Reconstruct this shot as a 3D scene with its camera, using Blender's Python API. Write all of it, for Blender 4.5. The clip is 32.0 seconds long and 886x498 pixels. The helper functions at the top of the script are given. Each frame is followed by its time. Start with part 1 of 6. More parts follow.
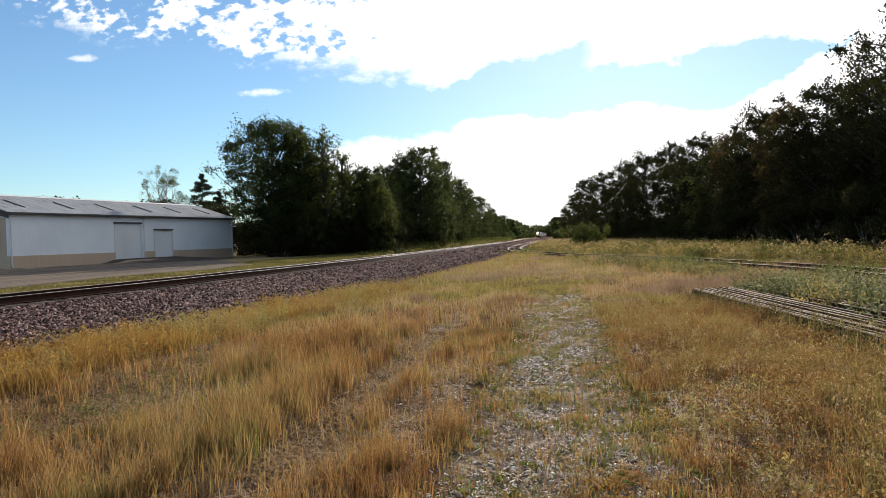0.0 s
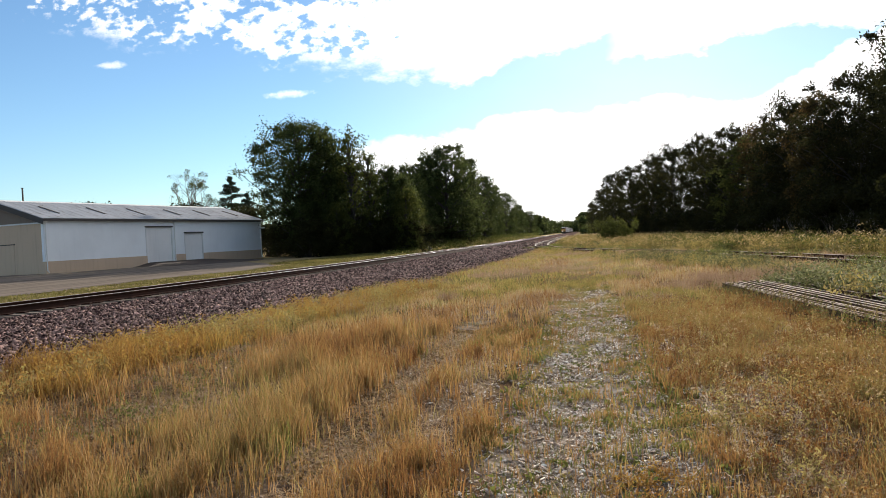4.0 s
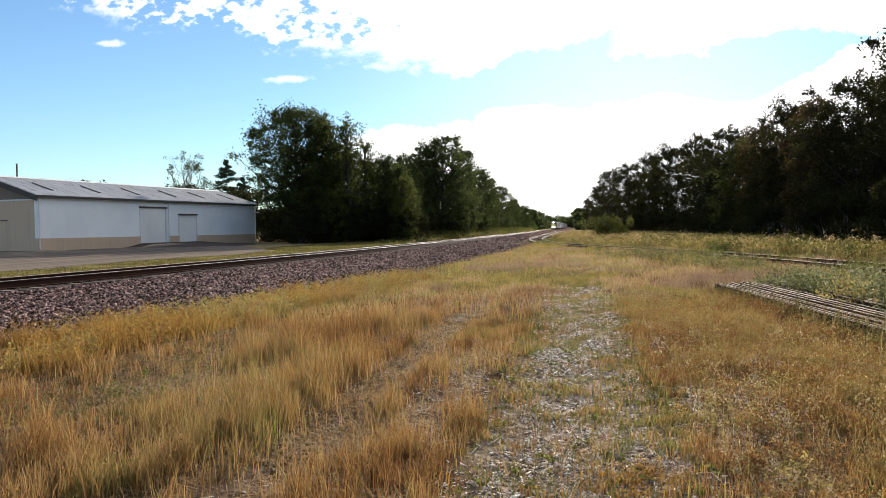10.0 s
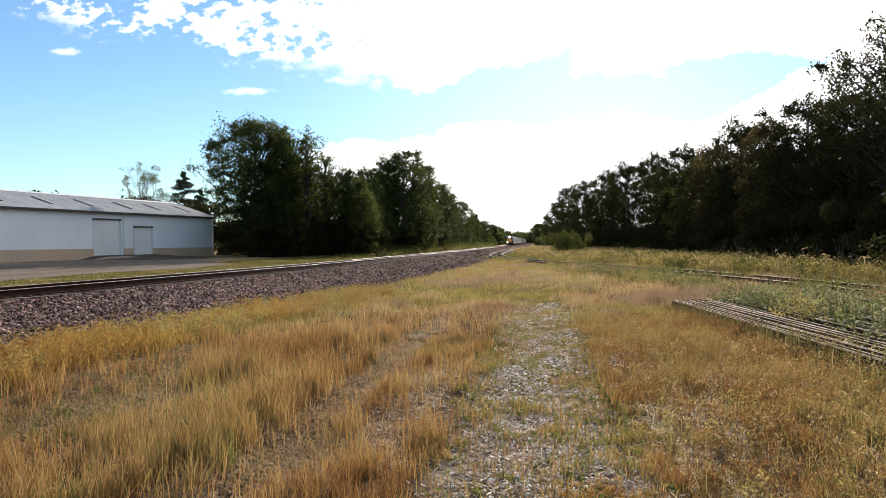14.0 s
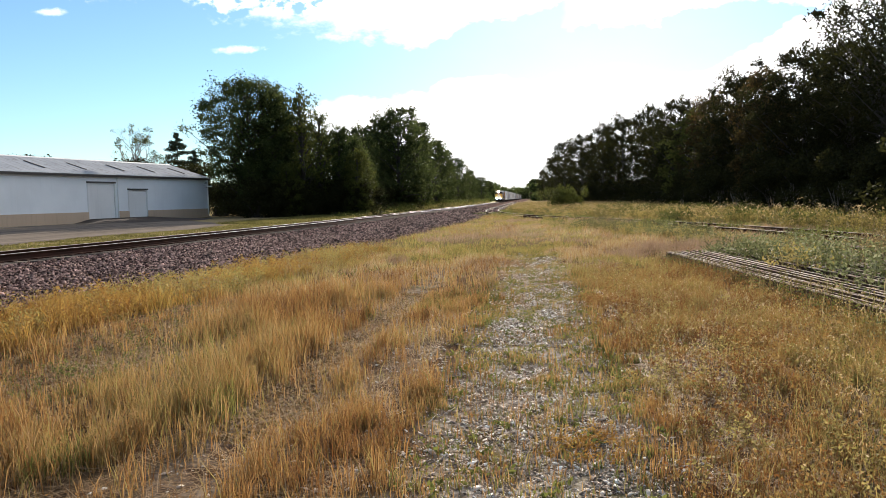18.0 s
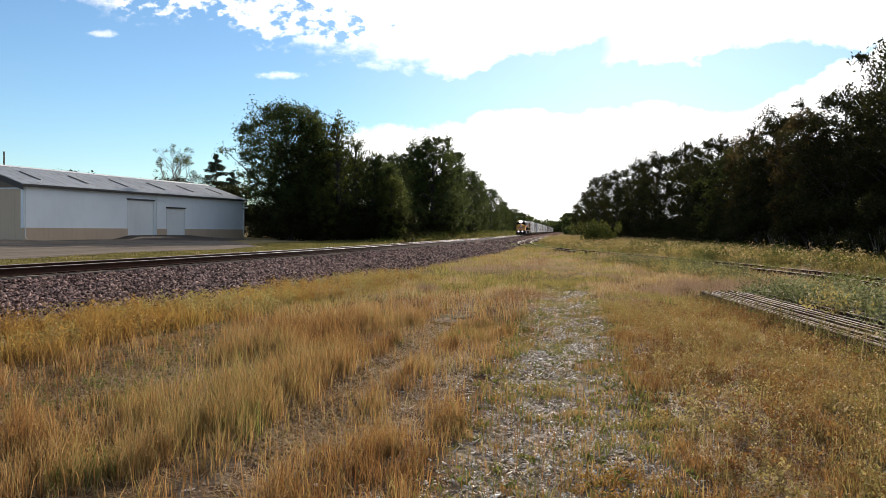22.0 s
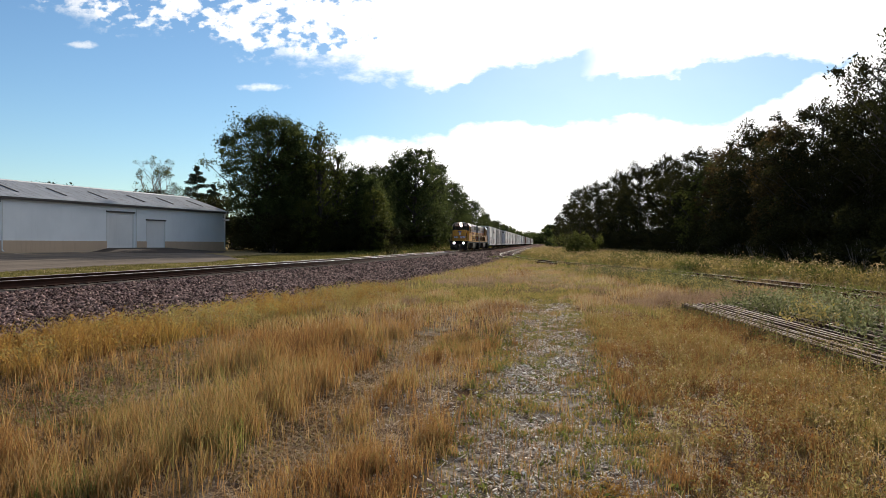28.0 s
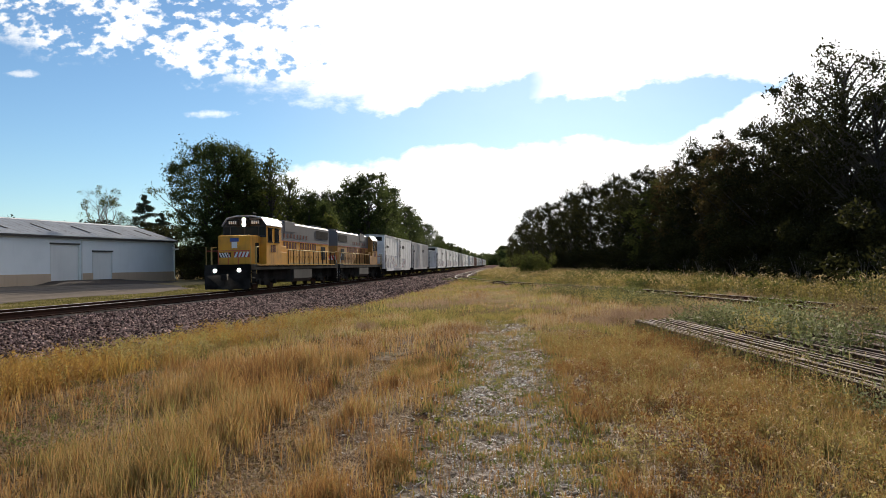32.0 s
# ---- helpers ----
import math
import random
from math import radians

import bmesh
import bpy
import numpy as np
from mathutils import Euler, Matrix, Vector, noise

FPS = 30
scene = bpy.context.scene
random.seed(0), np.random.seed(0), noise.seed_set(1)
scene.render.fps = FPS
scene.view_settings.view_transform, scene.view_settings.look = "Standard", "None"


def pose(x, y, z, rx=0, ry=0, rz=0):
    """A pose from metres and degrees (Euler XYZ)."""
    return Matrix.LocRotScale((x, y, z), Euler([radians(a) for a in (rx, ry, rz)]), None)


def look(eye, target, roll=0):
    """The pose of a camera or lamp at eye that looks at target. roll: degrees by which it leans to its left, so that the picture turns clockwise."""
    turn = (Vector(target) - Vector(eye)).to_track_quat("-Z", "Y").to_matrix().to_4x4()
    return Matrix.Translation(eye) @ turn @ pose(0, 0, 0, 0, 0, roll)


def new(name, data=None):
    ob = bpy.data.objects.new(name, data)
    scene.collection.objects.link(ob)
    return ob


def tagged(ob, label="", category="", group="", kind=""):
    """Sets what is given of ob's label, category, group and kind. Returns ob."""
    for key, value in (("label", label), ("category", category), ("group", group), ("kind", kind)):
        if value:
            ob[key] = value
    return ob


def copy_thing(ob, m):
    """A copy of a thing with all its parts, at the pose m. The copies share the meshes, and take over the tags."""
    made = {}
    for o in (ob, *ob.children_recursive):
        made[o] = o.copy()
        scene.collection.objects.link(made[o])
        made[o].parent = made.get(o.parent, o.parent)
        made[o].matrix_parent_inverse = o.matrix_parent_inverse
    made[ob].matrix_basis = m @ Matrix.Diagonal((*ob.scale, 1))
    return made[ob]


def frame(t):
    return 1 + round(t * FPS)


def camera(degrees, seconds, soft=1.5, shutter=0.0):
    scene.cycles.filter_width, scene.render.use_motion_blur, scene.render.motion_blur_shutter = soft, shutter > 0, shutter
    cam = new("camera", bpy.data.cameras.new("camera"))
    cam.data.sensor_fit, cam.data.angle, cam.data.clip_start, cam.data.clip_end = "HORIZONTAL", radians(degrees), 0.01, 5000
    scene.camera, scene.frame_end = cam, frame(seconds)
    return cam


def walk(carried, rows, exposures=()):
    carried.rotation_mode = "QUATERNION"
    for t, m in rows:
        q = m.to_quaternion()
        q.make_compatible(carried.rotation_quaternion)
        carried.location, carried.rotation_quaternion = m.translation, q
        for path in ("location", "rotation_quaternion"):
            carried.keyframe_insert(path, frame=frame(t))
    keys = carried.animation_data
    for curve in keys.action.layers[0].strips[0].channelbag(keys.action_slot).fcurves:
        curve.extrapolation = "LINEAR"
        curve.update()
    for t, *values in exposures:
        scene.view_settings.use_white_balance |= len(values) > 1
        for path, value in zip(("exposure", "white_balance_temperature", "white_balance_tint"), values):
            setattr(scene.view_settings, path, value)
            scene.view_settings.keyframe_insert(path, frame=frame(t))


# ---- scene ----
cam = camera(60.3, 32.0, soft=0.6)
PATH = [
    (0, pose(-0.019, 0.026, 1.628, 89.252, 1.842, 8.250)),
    (0.5, pose(-0.012, 0.023, 1.626, 89.100, 2.095, 8.312)),
    (1, pose(-0.015, -0.024, 1.649, 89.068, 2.025, 9.071)),
    (1.5, pose(-0.012, -0.006, 1.646, 89.000, 2.508, 9.582)),
    (2, pose(-0.009, -0.031, 1.653, 89.102, 2.465, 9.862)),
    (2.5, pose(-0.019, -0.031, 1.657, 89.172, 2.754, 10.171)),
    (3, pose(-0.004, -0.015, 1.648, 89.148, 2.660, 10.380)),
    (3.5, pose(-0.006, -0.018, 1.648, 89.136, 2.953, 10.294)),
    (5.5, pose(-0.003, -0.017, 1.651, 89.266, 2.823, 10.152)),
    (6, pose(-0.002, -0.035, 1.659, 89.370, 2.767, 9.912)),
    (6.5, pose(-0.036, -0.019, 1.642, 89.557, 0.748, 8.771)),
    (7, pose(-0.011, -0.047, 1.650, 89.515, 2.278, 9.938)),
    (7.5, pose(-0.005, -0.012, 1.643, 89.227, 1.944, 9.357)),
    (8, pose(-0.004, 0.000, 1.648, 88.939, 2.188, 8.614)),
    (8.5, pose(0.006, -0.003, 1.643, 88.699, 2.934, 9.252)),
    (9, pose(0.009, -0.039, 1.661, 88.856, 2.247, 10.233)),
    (9.5, pose(0.003, -0.028, 1.659, 88.615, 1.469, 10.286)),
    (10, pose(-0.009, 0.022, 1.639, 88.480, 0.898, 9.882)),
    (10.5, pose(-0.011, 0.018, 1.654, 88.346, 0.488, 9.042)),
    (11, pose(-0.013, 0.084, 1.628, 88.047, 0.775, 7.563)),
    (11.5, pose(-0.026, 0.087, 1.633, 87.810, 0.791, 6.097)),
    (12, pose(-0.032, 0.063, 1.639, 87.752, 0.929, 5.765)),
    (12.5, pose(-0.046, 0.110, 1.631, 87.559, 0.052, 4.222)),
    (13, pose(-0.047, 0.064, 1.662, 89.744, 0.494, 4.357)),
    (13.5, pose(-0.040, 0.051, 1.670, 89.666, -0.134, 6.358)),
    (15.5, pose(0.014, -0.001, 1.631, 87.487, 1.207, 7.292)),
    (16, pose(0.012, 0.042, 1.619, 86.279, 1.313, 5.214)),
    (16.5, pose(0.003, -0.012, 1.630, 86.147, 1.774, 4.965)),
    (17, pose(0.012, -0.032, 1.641, 86.351, 1.717, 6.186)),
    (17.5, pose(0.002, 0.010, 1.626, 86.372, 1.520, 5.555)),
    (18, pose(0.007, -0.015, 1.641, 86.322, 1.488, 6.610)),
    (18.5, pose(0.015, 0.028, 1.627, 86.306, 1.585, 6.763)),
    (19, pose(-0.001, -0.018, 1.641, 86.364, 0.840, 7.250)),
    (19.5, pose(-0.008, -0.016, 1.643, 86.657, -0.275, 7.029)),
    (20, pose(-0.009, -0.009, 1.636, 87.138, -0.827, 7.354)),
    (20.5, pose(-0.000, -0.006, 1.636, 87.616, -0.249, 7.820)),
    (21, pose(0.004, -0.025, 1.640, 87.917, -0.606, 8.365)),
    (21.5, pose(-0.003, 0.003, 1.627, 88.299, -1.053, 8.805)),
    (22, pose(-0.001, -0.006, 1.629, 88.558, -0.744, 9.048)),
    (22.5, pose(-0.006, -0.037, 1.637, 88.774, -0.808, 9.280)),
    (23, pose(-0.004, -0.027, 1.635, 88.858, -0.824, 9.388)),
    (23.5, pose(-0.004, -0.019, 1.631, 88.938, -0.648, 9.404)),
    (24, pose(-0.001, -0.045, 1.639, 88.973, -0.869, 9.451)),
    (24.5, pose(0.004, -0.044, 1.641, 89.037, -0.431, 9.396)),
    (26.5, pose(-0.003, -0.029, 1.638, 89.171, -1.098, 9.162)),
    (27, pose(-0.010, 0.010, 1.631, 89.104, -4.256, 9.077)),
    (27.5, pose(-0.011, 0.010, 1.660, 89.370, -0.259, 8.042)),
    (28, pose(-0.020, -0.004, 1.656, 89.466, -0.673, 7.707)),
    (28.5, pose(-0.019, -0.023, 1.657, 89.664, 0.699, 7.222)),
    (29, pose(-0.021, 0.034, 1.647, 89.823, 0.467, 5.963)),
    (29.5, pose(-0.020, 0.041, 1.650, 90.067, 0.910, 5.667)),
    (30, pose(-0.022, 0.043, 1.650, 90.332, 1.267, 5.186)),
    (30.5, pose(-0.020, 0.035, 1.655, 90.613, 1.523, 4.879)),
    (31, pose(-0.011, 0.047, 1.656, 90.865, 1.032, 4.539)),
    (31.5, pose(-0.008, 0.029, 1.654, 91.029, 0.948, 4.365)),
    (32, pose(-0.011, 0.017, 1.655, 91.192, 0.857, 4.300)),
]
walk(cam, PATH, exposures=[(0, 0.78), (1, 0.82), (2, 0.9), (3, 0.9), (6, 1.0), (8, 1.03), (12, 1.02), (13, 1.08), (16, 1.04), (18, 1.14), (20, 1.02), (22, 0.84), (24, 0.74), (27, 0.65), (29, 0.62), (31, 0.63), (32, 0.65)])


# ---- world, sun and sky ----
SUN_EL, SUN_AZ = 19.0, 5.0          # degrees; azimuth from the track's direction (+y), clockwise
sun_dir = Vector((math.sin(radians(SUN_AZ)) * math.cos(radians(SUN_EL)),
                  math.cos(radians(SUN_AZ)) * math.cos(radians(SUN_EL)), math.sin(radians(SUN_EL))))
sun_data = bpy.data.lights.new("sun", "SUN")
sun_data.energy, sun_data.angle, sun_data.color = 5.0, radians(0.53), (1.0, 0.90, 0.77)
sun = new("sun", sun_data)
sun.matrix_world = look(sun_dir * 200, (0, 0, 0))


class Nodes:
    """Short hand for a node tree."""

    def __init__(self, tree):
        self.t = tree
        tree.nodes.clear()

    def add(self, kind, _in=None, **props):
        n = self.t.nodes.new(kind)
        for k, v in props.items():
            if k == "operation":
                n.operation = v
            elif k == "blend_type":
                n.blend_type = v
            elif k == "data_type":
                n.data_type = v
            elif k == "noise_dimensions":
                n.noise_dimensions = v
            elif k == "feature":
                n.feature = v
            elif k == "sky_type":
                n.sky_type = v
        for k, v in (_in or {}).items():
            if isinstance(v, bpy.types.NodeSocket):
                self.t.links.new(v, n.inputs[k])
            else:
                n.inputs[k].default_value = v
        return n

    def math(self, op, a, b=0.0, c=0.0):
        return self.add("ShaderNodeMath", {0: a, 1: b, 2: c}, operation=op).outputs[0]

    def mix(self, f, a, b, blend="MIX"):
        n = self.add("ShaderNodeMix", {0: f, 6: a, 7: b}, data_type="RGBA", blend_type=blend)
        return n.outputs[2]

    def ramp(self, f, stops):
        n = self.add("ShaderNodeValToRGB", {0: f})
        e = n.color_ramp.elements
        while len(e) < len(stops):
            e.new(0.5)
        for el, (p, c) in zip(e, stops):
            el.position, el.color = p, (*c, 1) if len(c) == 3 else c
        return n.outputs[0]

    def smooth(self, f, lo, hi, a=0.0, b=1.0):
        n = self.add("ShaderNodeMapRange", {0: f, 1: lo, 2: hi, 3: a, 4: b})
        n.interpolation_type = "SMOOTHSTEP"
        return n.outputs[0]

    def noise(self, vec, scale, detail=4.0, rough=0.55, out=0):
        return self.add("ShaderNodeTexNoise", {"Vector": vec, "Scale": scale, "Detail": detail, "Roughness": rough}).outputs[out]


def make_world():
    world = bpy.data.worlds.new("sky")
    scene.world = world
    world.use_nodes = True
    n = Nodes(world.node_tree)
    sky = n.add("ShaderNodeTexSky", sky_type="NISHITA")
    sky.sun_disc, sky.sun_elevation, sky.sun_rotation = False, radians(SUN_EL), radians(SUN_AZ)
    sky.air_density, sky.dust_density, sky.ozone_density = 1.0, 0.1, 1.5
    # clouds: u across, v up, on a plane ahead along the track
    d = n.add("ShaderNodeTexCoord").outputs["Generated"]
    sep = n.add("ShaderNodeSeparateXYZ", {0: d})
    y = n.math("MAXIMUM", n.math("ABSOLUTE", sep.outputs[1]), 0.05)
    u, v = n.math("DIVIDE", sep.outputs[0], y), n.math("DIVIDE", sep.outputs[2], y)
    uv = n.add("ShaderNodeCombineXYZ", {0: u, 1: v, 2: 0.0}).outputs[0]
    big = n.math("SUBTRACT", n.noise(uv, 5.0, 5, 0.6), 0.5)
    stretch = n.add("ShaderNodeVectorMath", {0: uv, 1: (16.0, 30.0, 1.0)}, operation="MULTIPLY").outputs[0]
    fine = n.math("SUBTRACT", n.noise(stretch, 1.0, 5, 0.6), 0.5)
    puffs = n.math("SUBTRACT", n.noise(n.add("ShaderNodeVectorMath", {0: uv, 1: (58.0, 88.0, 1.0)}, operation="MULTIPLY").outputs[0], 1.0, 3, 0.5), 0.5)
    wob = n.math("ADD", n.math("MULTIPLY", big, 0.10), n.math("MULTIPLY", fine, 0.05))
    vv = n.math("ADD", v, wob)

    def line(u0, v0, u1, v1):
        s = (v1 - v0) / (u1 - u0)
        return n.math("SUBTRACT", vv, n.math("ADD", n.math("MULTIPLY", u, s), v0 - s * u0))
    # the high sheet: lower rim falls from the side to the middle and rises again
    a = n.smooth(n.math("ADD", line(-0.70, 0.325, -0.20, 0.212), n.math("MULTIPLY", fine, 0.03)), -0.012, 0.026)
    b = n.smooth(line(-0.10, 0.212, 0.40, 0.33), -0.004, 0.012)
    sheet = n.math("MULTIPLY", a, b)
    # on its side away from the sun the sheet breaks up into puffs
    side = n.smooth(n.math("ADD", u, n.math("MULTIPLY", v, -0.5)), -0.61, -0.20)
    herd = n.math("SUBTRACT", n.noise(n.add("ShaderNodeVectorMath", {0: uv, 1: (13.0, 21.0, 1.0)}, operation="MULTIPLY").outputs[0], 1.0, 3, 0.5), 0.5)
    clump = n.math("ADD", n.math("ADD", n.math("MULTIPLY", puffs, 0.8), n.math("MULTIPLY", herd, 0.9)), n.math("MULTIPLY", big, 0.25))
    broken = n.smooth(n.math("ADD", clump, n.math("MULTIPLY", side, 0.42)), -0.02, 0.15)
    sheet = n.math("MULTIPLY", sheet, broken)
    # the wedge of cloud over the woods
    wedge = n.math("MULTIPLY", n.smooth(line(0.05, 0.212, 0.42, 0.235), -0.004, 0.01),
                   n.smooth(n.math("ADD", u, n.math("MULTIPLY", big, 0.1)), 0.03, 0.09))
    # the low bank down to the horizon
    bank = n.math("MULTIPLY", n.smooth(line(-0.28, 0.132, 0.30, 0.168), -0.006, 0.012, 1.0, 0.0),
                  n.smooth(n.math("ADD", u, n.math("MULTIPLY", big, 0.15)), -0.36, -0.24))
    # heap cloud over the woods and small wisps
    heap = n.smooth(line(0.22, 0.14, 0.36, 0.225), -0.008, 0.008, 1.0, 0.0)

    def wisp(u0, v0, ru, rv):
        p = n.math("POWER", n.math("DIVIDE", n.math("SUBTRACT", u, u0), ru), 2.0)
        q = n.math("POWER", n.math("DIVIDE", n.math("SUBTRACT", n.math("ADD", v, n.math("MULTIPLY", fine, 0.012)), v0), rv), 2.0)
        return n.math("MULTIPLY", n.smooth(n.math("ADD", n.math("ADD", p, q), n.math("ADD", n.math("MULTIPLY", fine, 3.5), n.math("MULTIPLY", puffs, 3.5))), -0.9, 1.3, 1.0, 0.0), 0.75)
    wisps = n.math("MAXIMUM", wisp(-0.383, 0.208, 0.035, 0.006), wisp(-0.652, 0.271, 0.025, 0.005))
    cover = sheet
    for c in (wedge, bank, heap, wisps):
        cover = n.math("MAXIMUM", cover, c)
    # overhead and to the sides: scattered cloud, clearer sky behind
    ahead = n.smooth(sep.outputs[1], 0.1, 0.3)
    cover = n.math("ADD", n.math("MULTIPLY", cover, ahead),
                   n.math("MULTIPLY", n.math("MULTIPLY", n.smooth(n.noise(d, 3.0, 5), 0.42, 0.62), n.smooth(sep.outputs[1], -1.1, 0.0)), n.math("SUBTRACT", 1.0, ahead)))
    cover = n.math("MULTIPLY", cover, n.smooth(sep.outputs[2], -0.02, 0.0))
    # cloud glows by how near it lies to the sun
    dot = n.add("ShaderNodeVectorMath", {0: d, 1: tuple(sun_dir)}, operation="DOT_PRODUCT").outputs["Value"]
    glow = n.smooth(dot, 0.55, 0.99)
    # a thin veil near the sun
    cover = n.math("MAXIMUM", cover, n.math("MULTIPLY", n.smooth(dot, 0.90, 1.0), 0.12))
    shade = n.math("ADD", n.math("ADD", 0.50, n.math("MULTIPLY", fine, 0.25)), n.math("MULTIPLY", glow, 0.45))
    cloud_c = n.mix(glow, (0.93, 0.96, 1.0, 1), (1.0, 0.98, 0.95, 1))
    blue = n.mix(1.0, sky.outputs[0], (0.78, 0.985, 1.18, 1), "MULTIPLY")
    bg1 = n.add("ShaderNodeBackground", {0: blue, 1: SKY})
    bg2 = n.add("ShaderNodeBackground", {0: cloud_c, 1: shade})
    mixs = n.add("ShaderNodeMixShader", {0: n.math("MULTIPLY", cover, 0.95), 1: bg1.outputs[0], 2: bg2.outputs[0]})
    n.add("ShaderNodeOutputWorld", {0: mixs.outputs[0]})


SKY = 0.063
make_world()


# ---- materials ----
def base_mat(name):
    m = bpy.data.materials.new(name)
    m.use_nodes = True
    return m, Nodes(m.node_tree)


def finish(n, color, rough=0.8, metal=0.0, bump=None, strength=0.3, dist=0.02, spec=0.5):
    ins = {"Base Color": color, "Roughness": rough, "Metallic": metal, "Specular IOR Level": spec}
    if bump is not None:
        ins["Normal"] = n.add("ShaderNodeBump", {"Height": bump, "Strength": strength, "Distance": dist}).outputs[0]
    p = n.add("ShaderNodeBsdfPrincipled", ins)
    n.add("ShaderNodeOutputMaterial", {0: p.outputs[0]})


def pos(n):
    return n.add("ShaderNodeNewGeometry").outputs["Position"]


def objco(n):
    return n.add("ShaderNodeTexCoord").outputs["Object"]


def painted(name, col, rough=0.5, dirt=0.35, dirt_col=(0.10, 0.075, 0.05), streak=1.0, metal=0.0, scale=1.0, spec=0.4):
    """Paint with faded patches, streaks of dirt and fine grain."""
    m, n = base_mat(name)
    co = objco(n)
    a = n.noise(co, 0.9 * scale, 5)
    st = n.noise(n.add("ShaderNodeVectorMath", {0: co, 1: (5.0, 5.0, 0.45)}, operation="MULTIPLY").outputs[0], scale * streak, 4)
    g = n.noise(co, 45 * scale, 2)
    c = n.mix(n.smooth(a, 0.35, 0.7), (*col, 1), (*[min(1, v * 0.8 + 0.03) for v in col], 1))
    c = n.mix(n.math("MULTIPLY", n.smooth(n.math("MULTIPLY", n.math("ADD", st, a), 0.5), 0.45, 0.72), dirt), c, (*dirt_col, 1))
    c = n.mix(n.math("MULTIPLY", g, 0.12), c, (*[v * 0.5 for v in col], 1))
    finish(n, c, n.math("ADD", rough - 0.1, n.math("MULTIPLY", a, 0.25)), metal, g, 0.08, 0.004, spec)
    return m


def blade_mat(name, stops, trans=0.5, patch=0.35, spec=0.2):
    """Leaves and blades: colour by island, by patch of ground, with light through them."""
    m, n = base_mat(name)
    geo = n.add("ShaderNodeNewGeometry")
    r = geo.outputs["Random Per Island"]
    pn = n.noise(geo.outputs["Position"], 0.45, 3)
    f = n.math("ADD", n.math("MULTIPLY", r, 1 - patch), n.math("MULTIPLY", n.smooth(pn, 0.3, 0.7), patch))
    c = n.ramp(f, stops)
    fine = n.noise(geo.outputs["Position"], 60.0, 2)
    c = n.mix(n.math("MULTIPLY", fine, 0.3), c, n.mix(0.5, c, (0.05, 0.03, 0.01, 1)))
    p = n.add("ShaderNodeBsdfPrincipled", {"Base Color": c, "Roughness": 0.7, "Specular IOR Level": spec})
    t = n.add("ShaderNodeBsdfTranslucent", {0: c})
    mx = n.add("ShaderNodeMixShader", {0: trans, 1: p.outputs[0], 2: t.outputs[0]})
    n.add("ShaderNodeOutputMaterial", {0: mx.outputs[0]})
    return m


def ground_mat():
    m, n = base_mat("yard_ground")
    p = pos(n)
    sep = n.add("ShaderNodeSeparateXYZ", {0: p})
    x = n.math("ADD", sep.outputs[0], n.math("MULTIPLY", n.math("SUBTRACT", n.noise(p, 0.7, 4), 0.5), 1.1))
    big, mid, fine = n.noise(p, 0.35, 5), n.noise(p, 2.2, 5), n.noise(p, 30, 3)
    vor = n.add("ShaderNodeTexVoronoi", {"Vector": p, "Scale": 22.0})
    soil = n.mix(mid, (0.042, 0.025, 0.016, 1), (0.135, 0.084, 0.05, 1))
    straw = n.mix(fine, (0.07, 0.044, 0.026, 1), (0.19, 0.13, 0.07, 1))
    stone = n.mix(n.add("ShaderNodeSeparateColor", {0: vor.outputs["Color"]}).outputs[0], (0.14, 0.115, 0.092, 1), (0.42, 0.37, 0.32, 1))
    c = n.mix(n.smooth(mid, 0.38, 0.6), soil, straw)
    wheel = n.math("MAXIMUM", n.smooth(n.math("ABSOLUTE", x), 0.45, 0.95, 1, 0),
                   n.math("MULTIPLY", n.smooth(n.math("ABSOLUTE", n.math("ADD", x, 2.0)), 0.1, 0.4, 1, 0), 0.55))
    wheel = n.math("MULTIPLY", wheel, n.smooth(sep.outputs[1], 17.0, 25.0, 1.0, 0.0))
    c = n.mix(n.math("MULTIPLY", n.math("MULTIPLY", wheel, 0.9), n.smooth(mid, 0.34, 0.55)), c, stone)
    green = n.mix(mid, (0.06, 0.07, 0.02, 1), (0.15, 0.14, 0.05, 1))
    c = n.mix(n.math("MULTIPLY", n.smooth(big, 0.5, 0.66), 0.5), c, green)
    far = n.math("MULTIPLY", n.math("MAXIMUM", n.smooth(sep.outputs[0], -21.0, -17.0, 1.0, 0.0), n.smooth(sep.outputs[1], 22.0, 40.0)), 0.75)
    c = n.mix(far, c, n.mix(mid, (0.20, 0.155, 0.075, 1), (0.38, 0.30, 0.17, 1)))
    h = n.math("ADD", n.math("MULTIPLY", n.noise(p, 70, 4), 0.35), n.math("MULTIPLY", mid, 0.5))
    finish(n, c, 1.0, 0, h, 0.6, 0.025, 0.0)
    return m


def stone_mat(name, dark, light, tint):
    m, n = base_mat(name)
    geo = n.add("ShaderNodeNewGeometry")
    r = geo.outputs["Random Per Island"]
    c = n.ramp(r, [(0.0, dark), (0.45, tint), (0.8, light), (1.0, tuple(min(1, v * 1.5) for v in light))])
    g = n.noise(geo.outputs["Position"], 55, 3)
    c = n.mix(n.math("MULTIPLY", g, 0.45), c, (*[v * 0.5 for v in dark], 1))
    finish(n, c, 0.9, 0, g, 0.4, 0.01, 0.12)
    return m


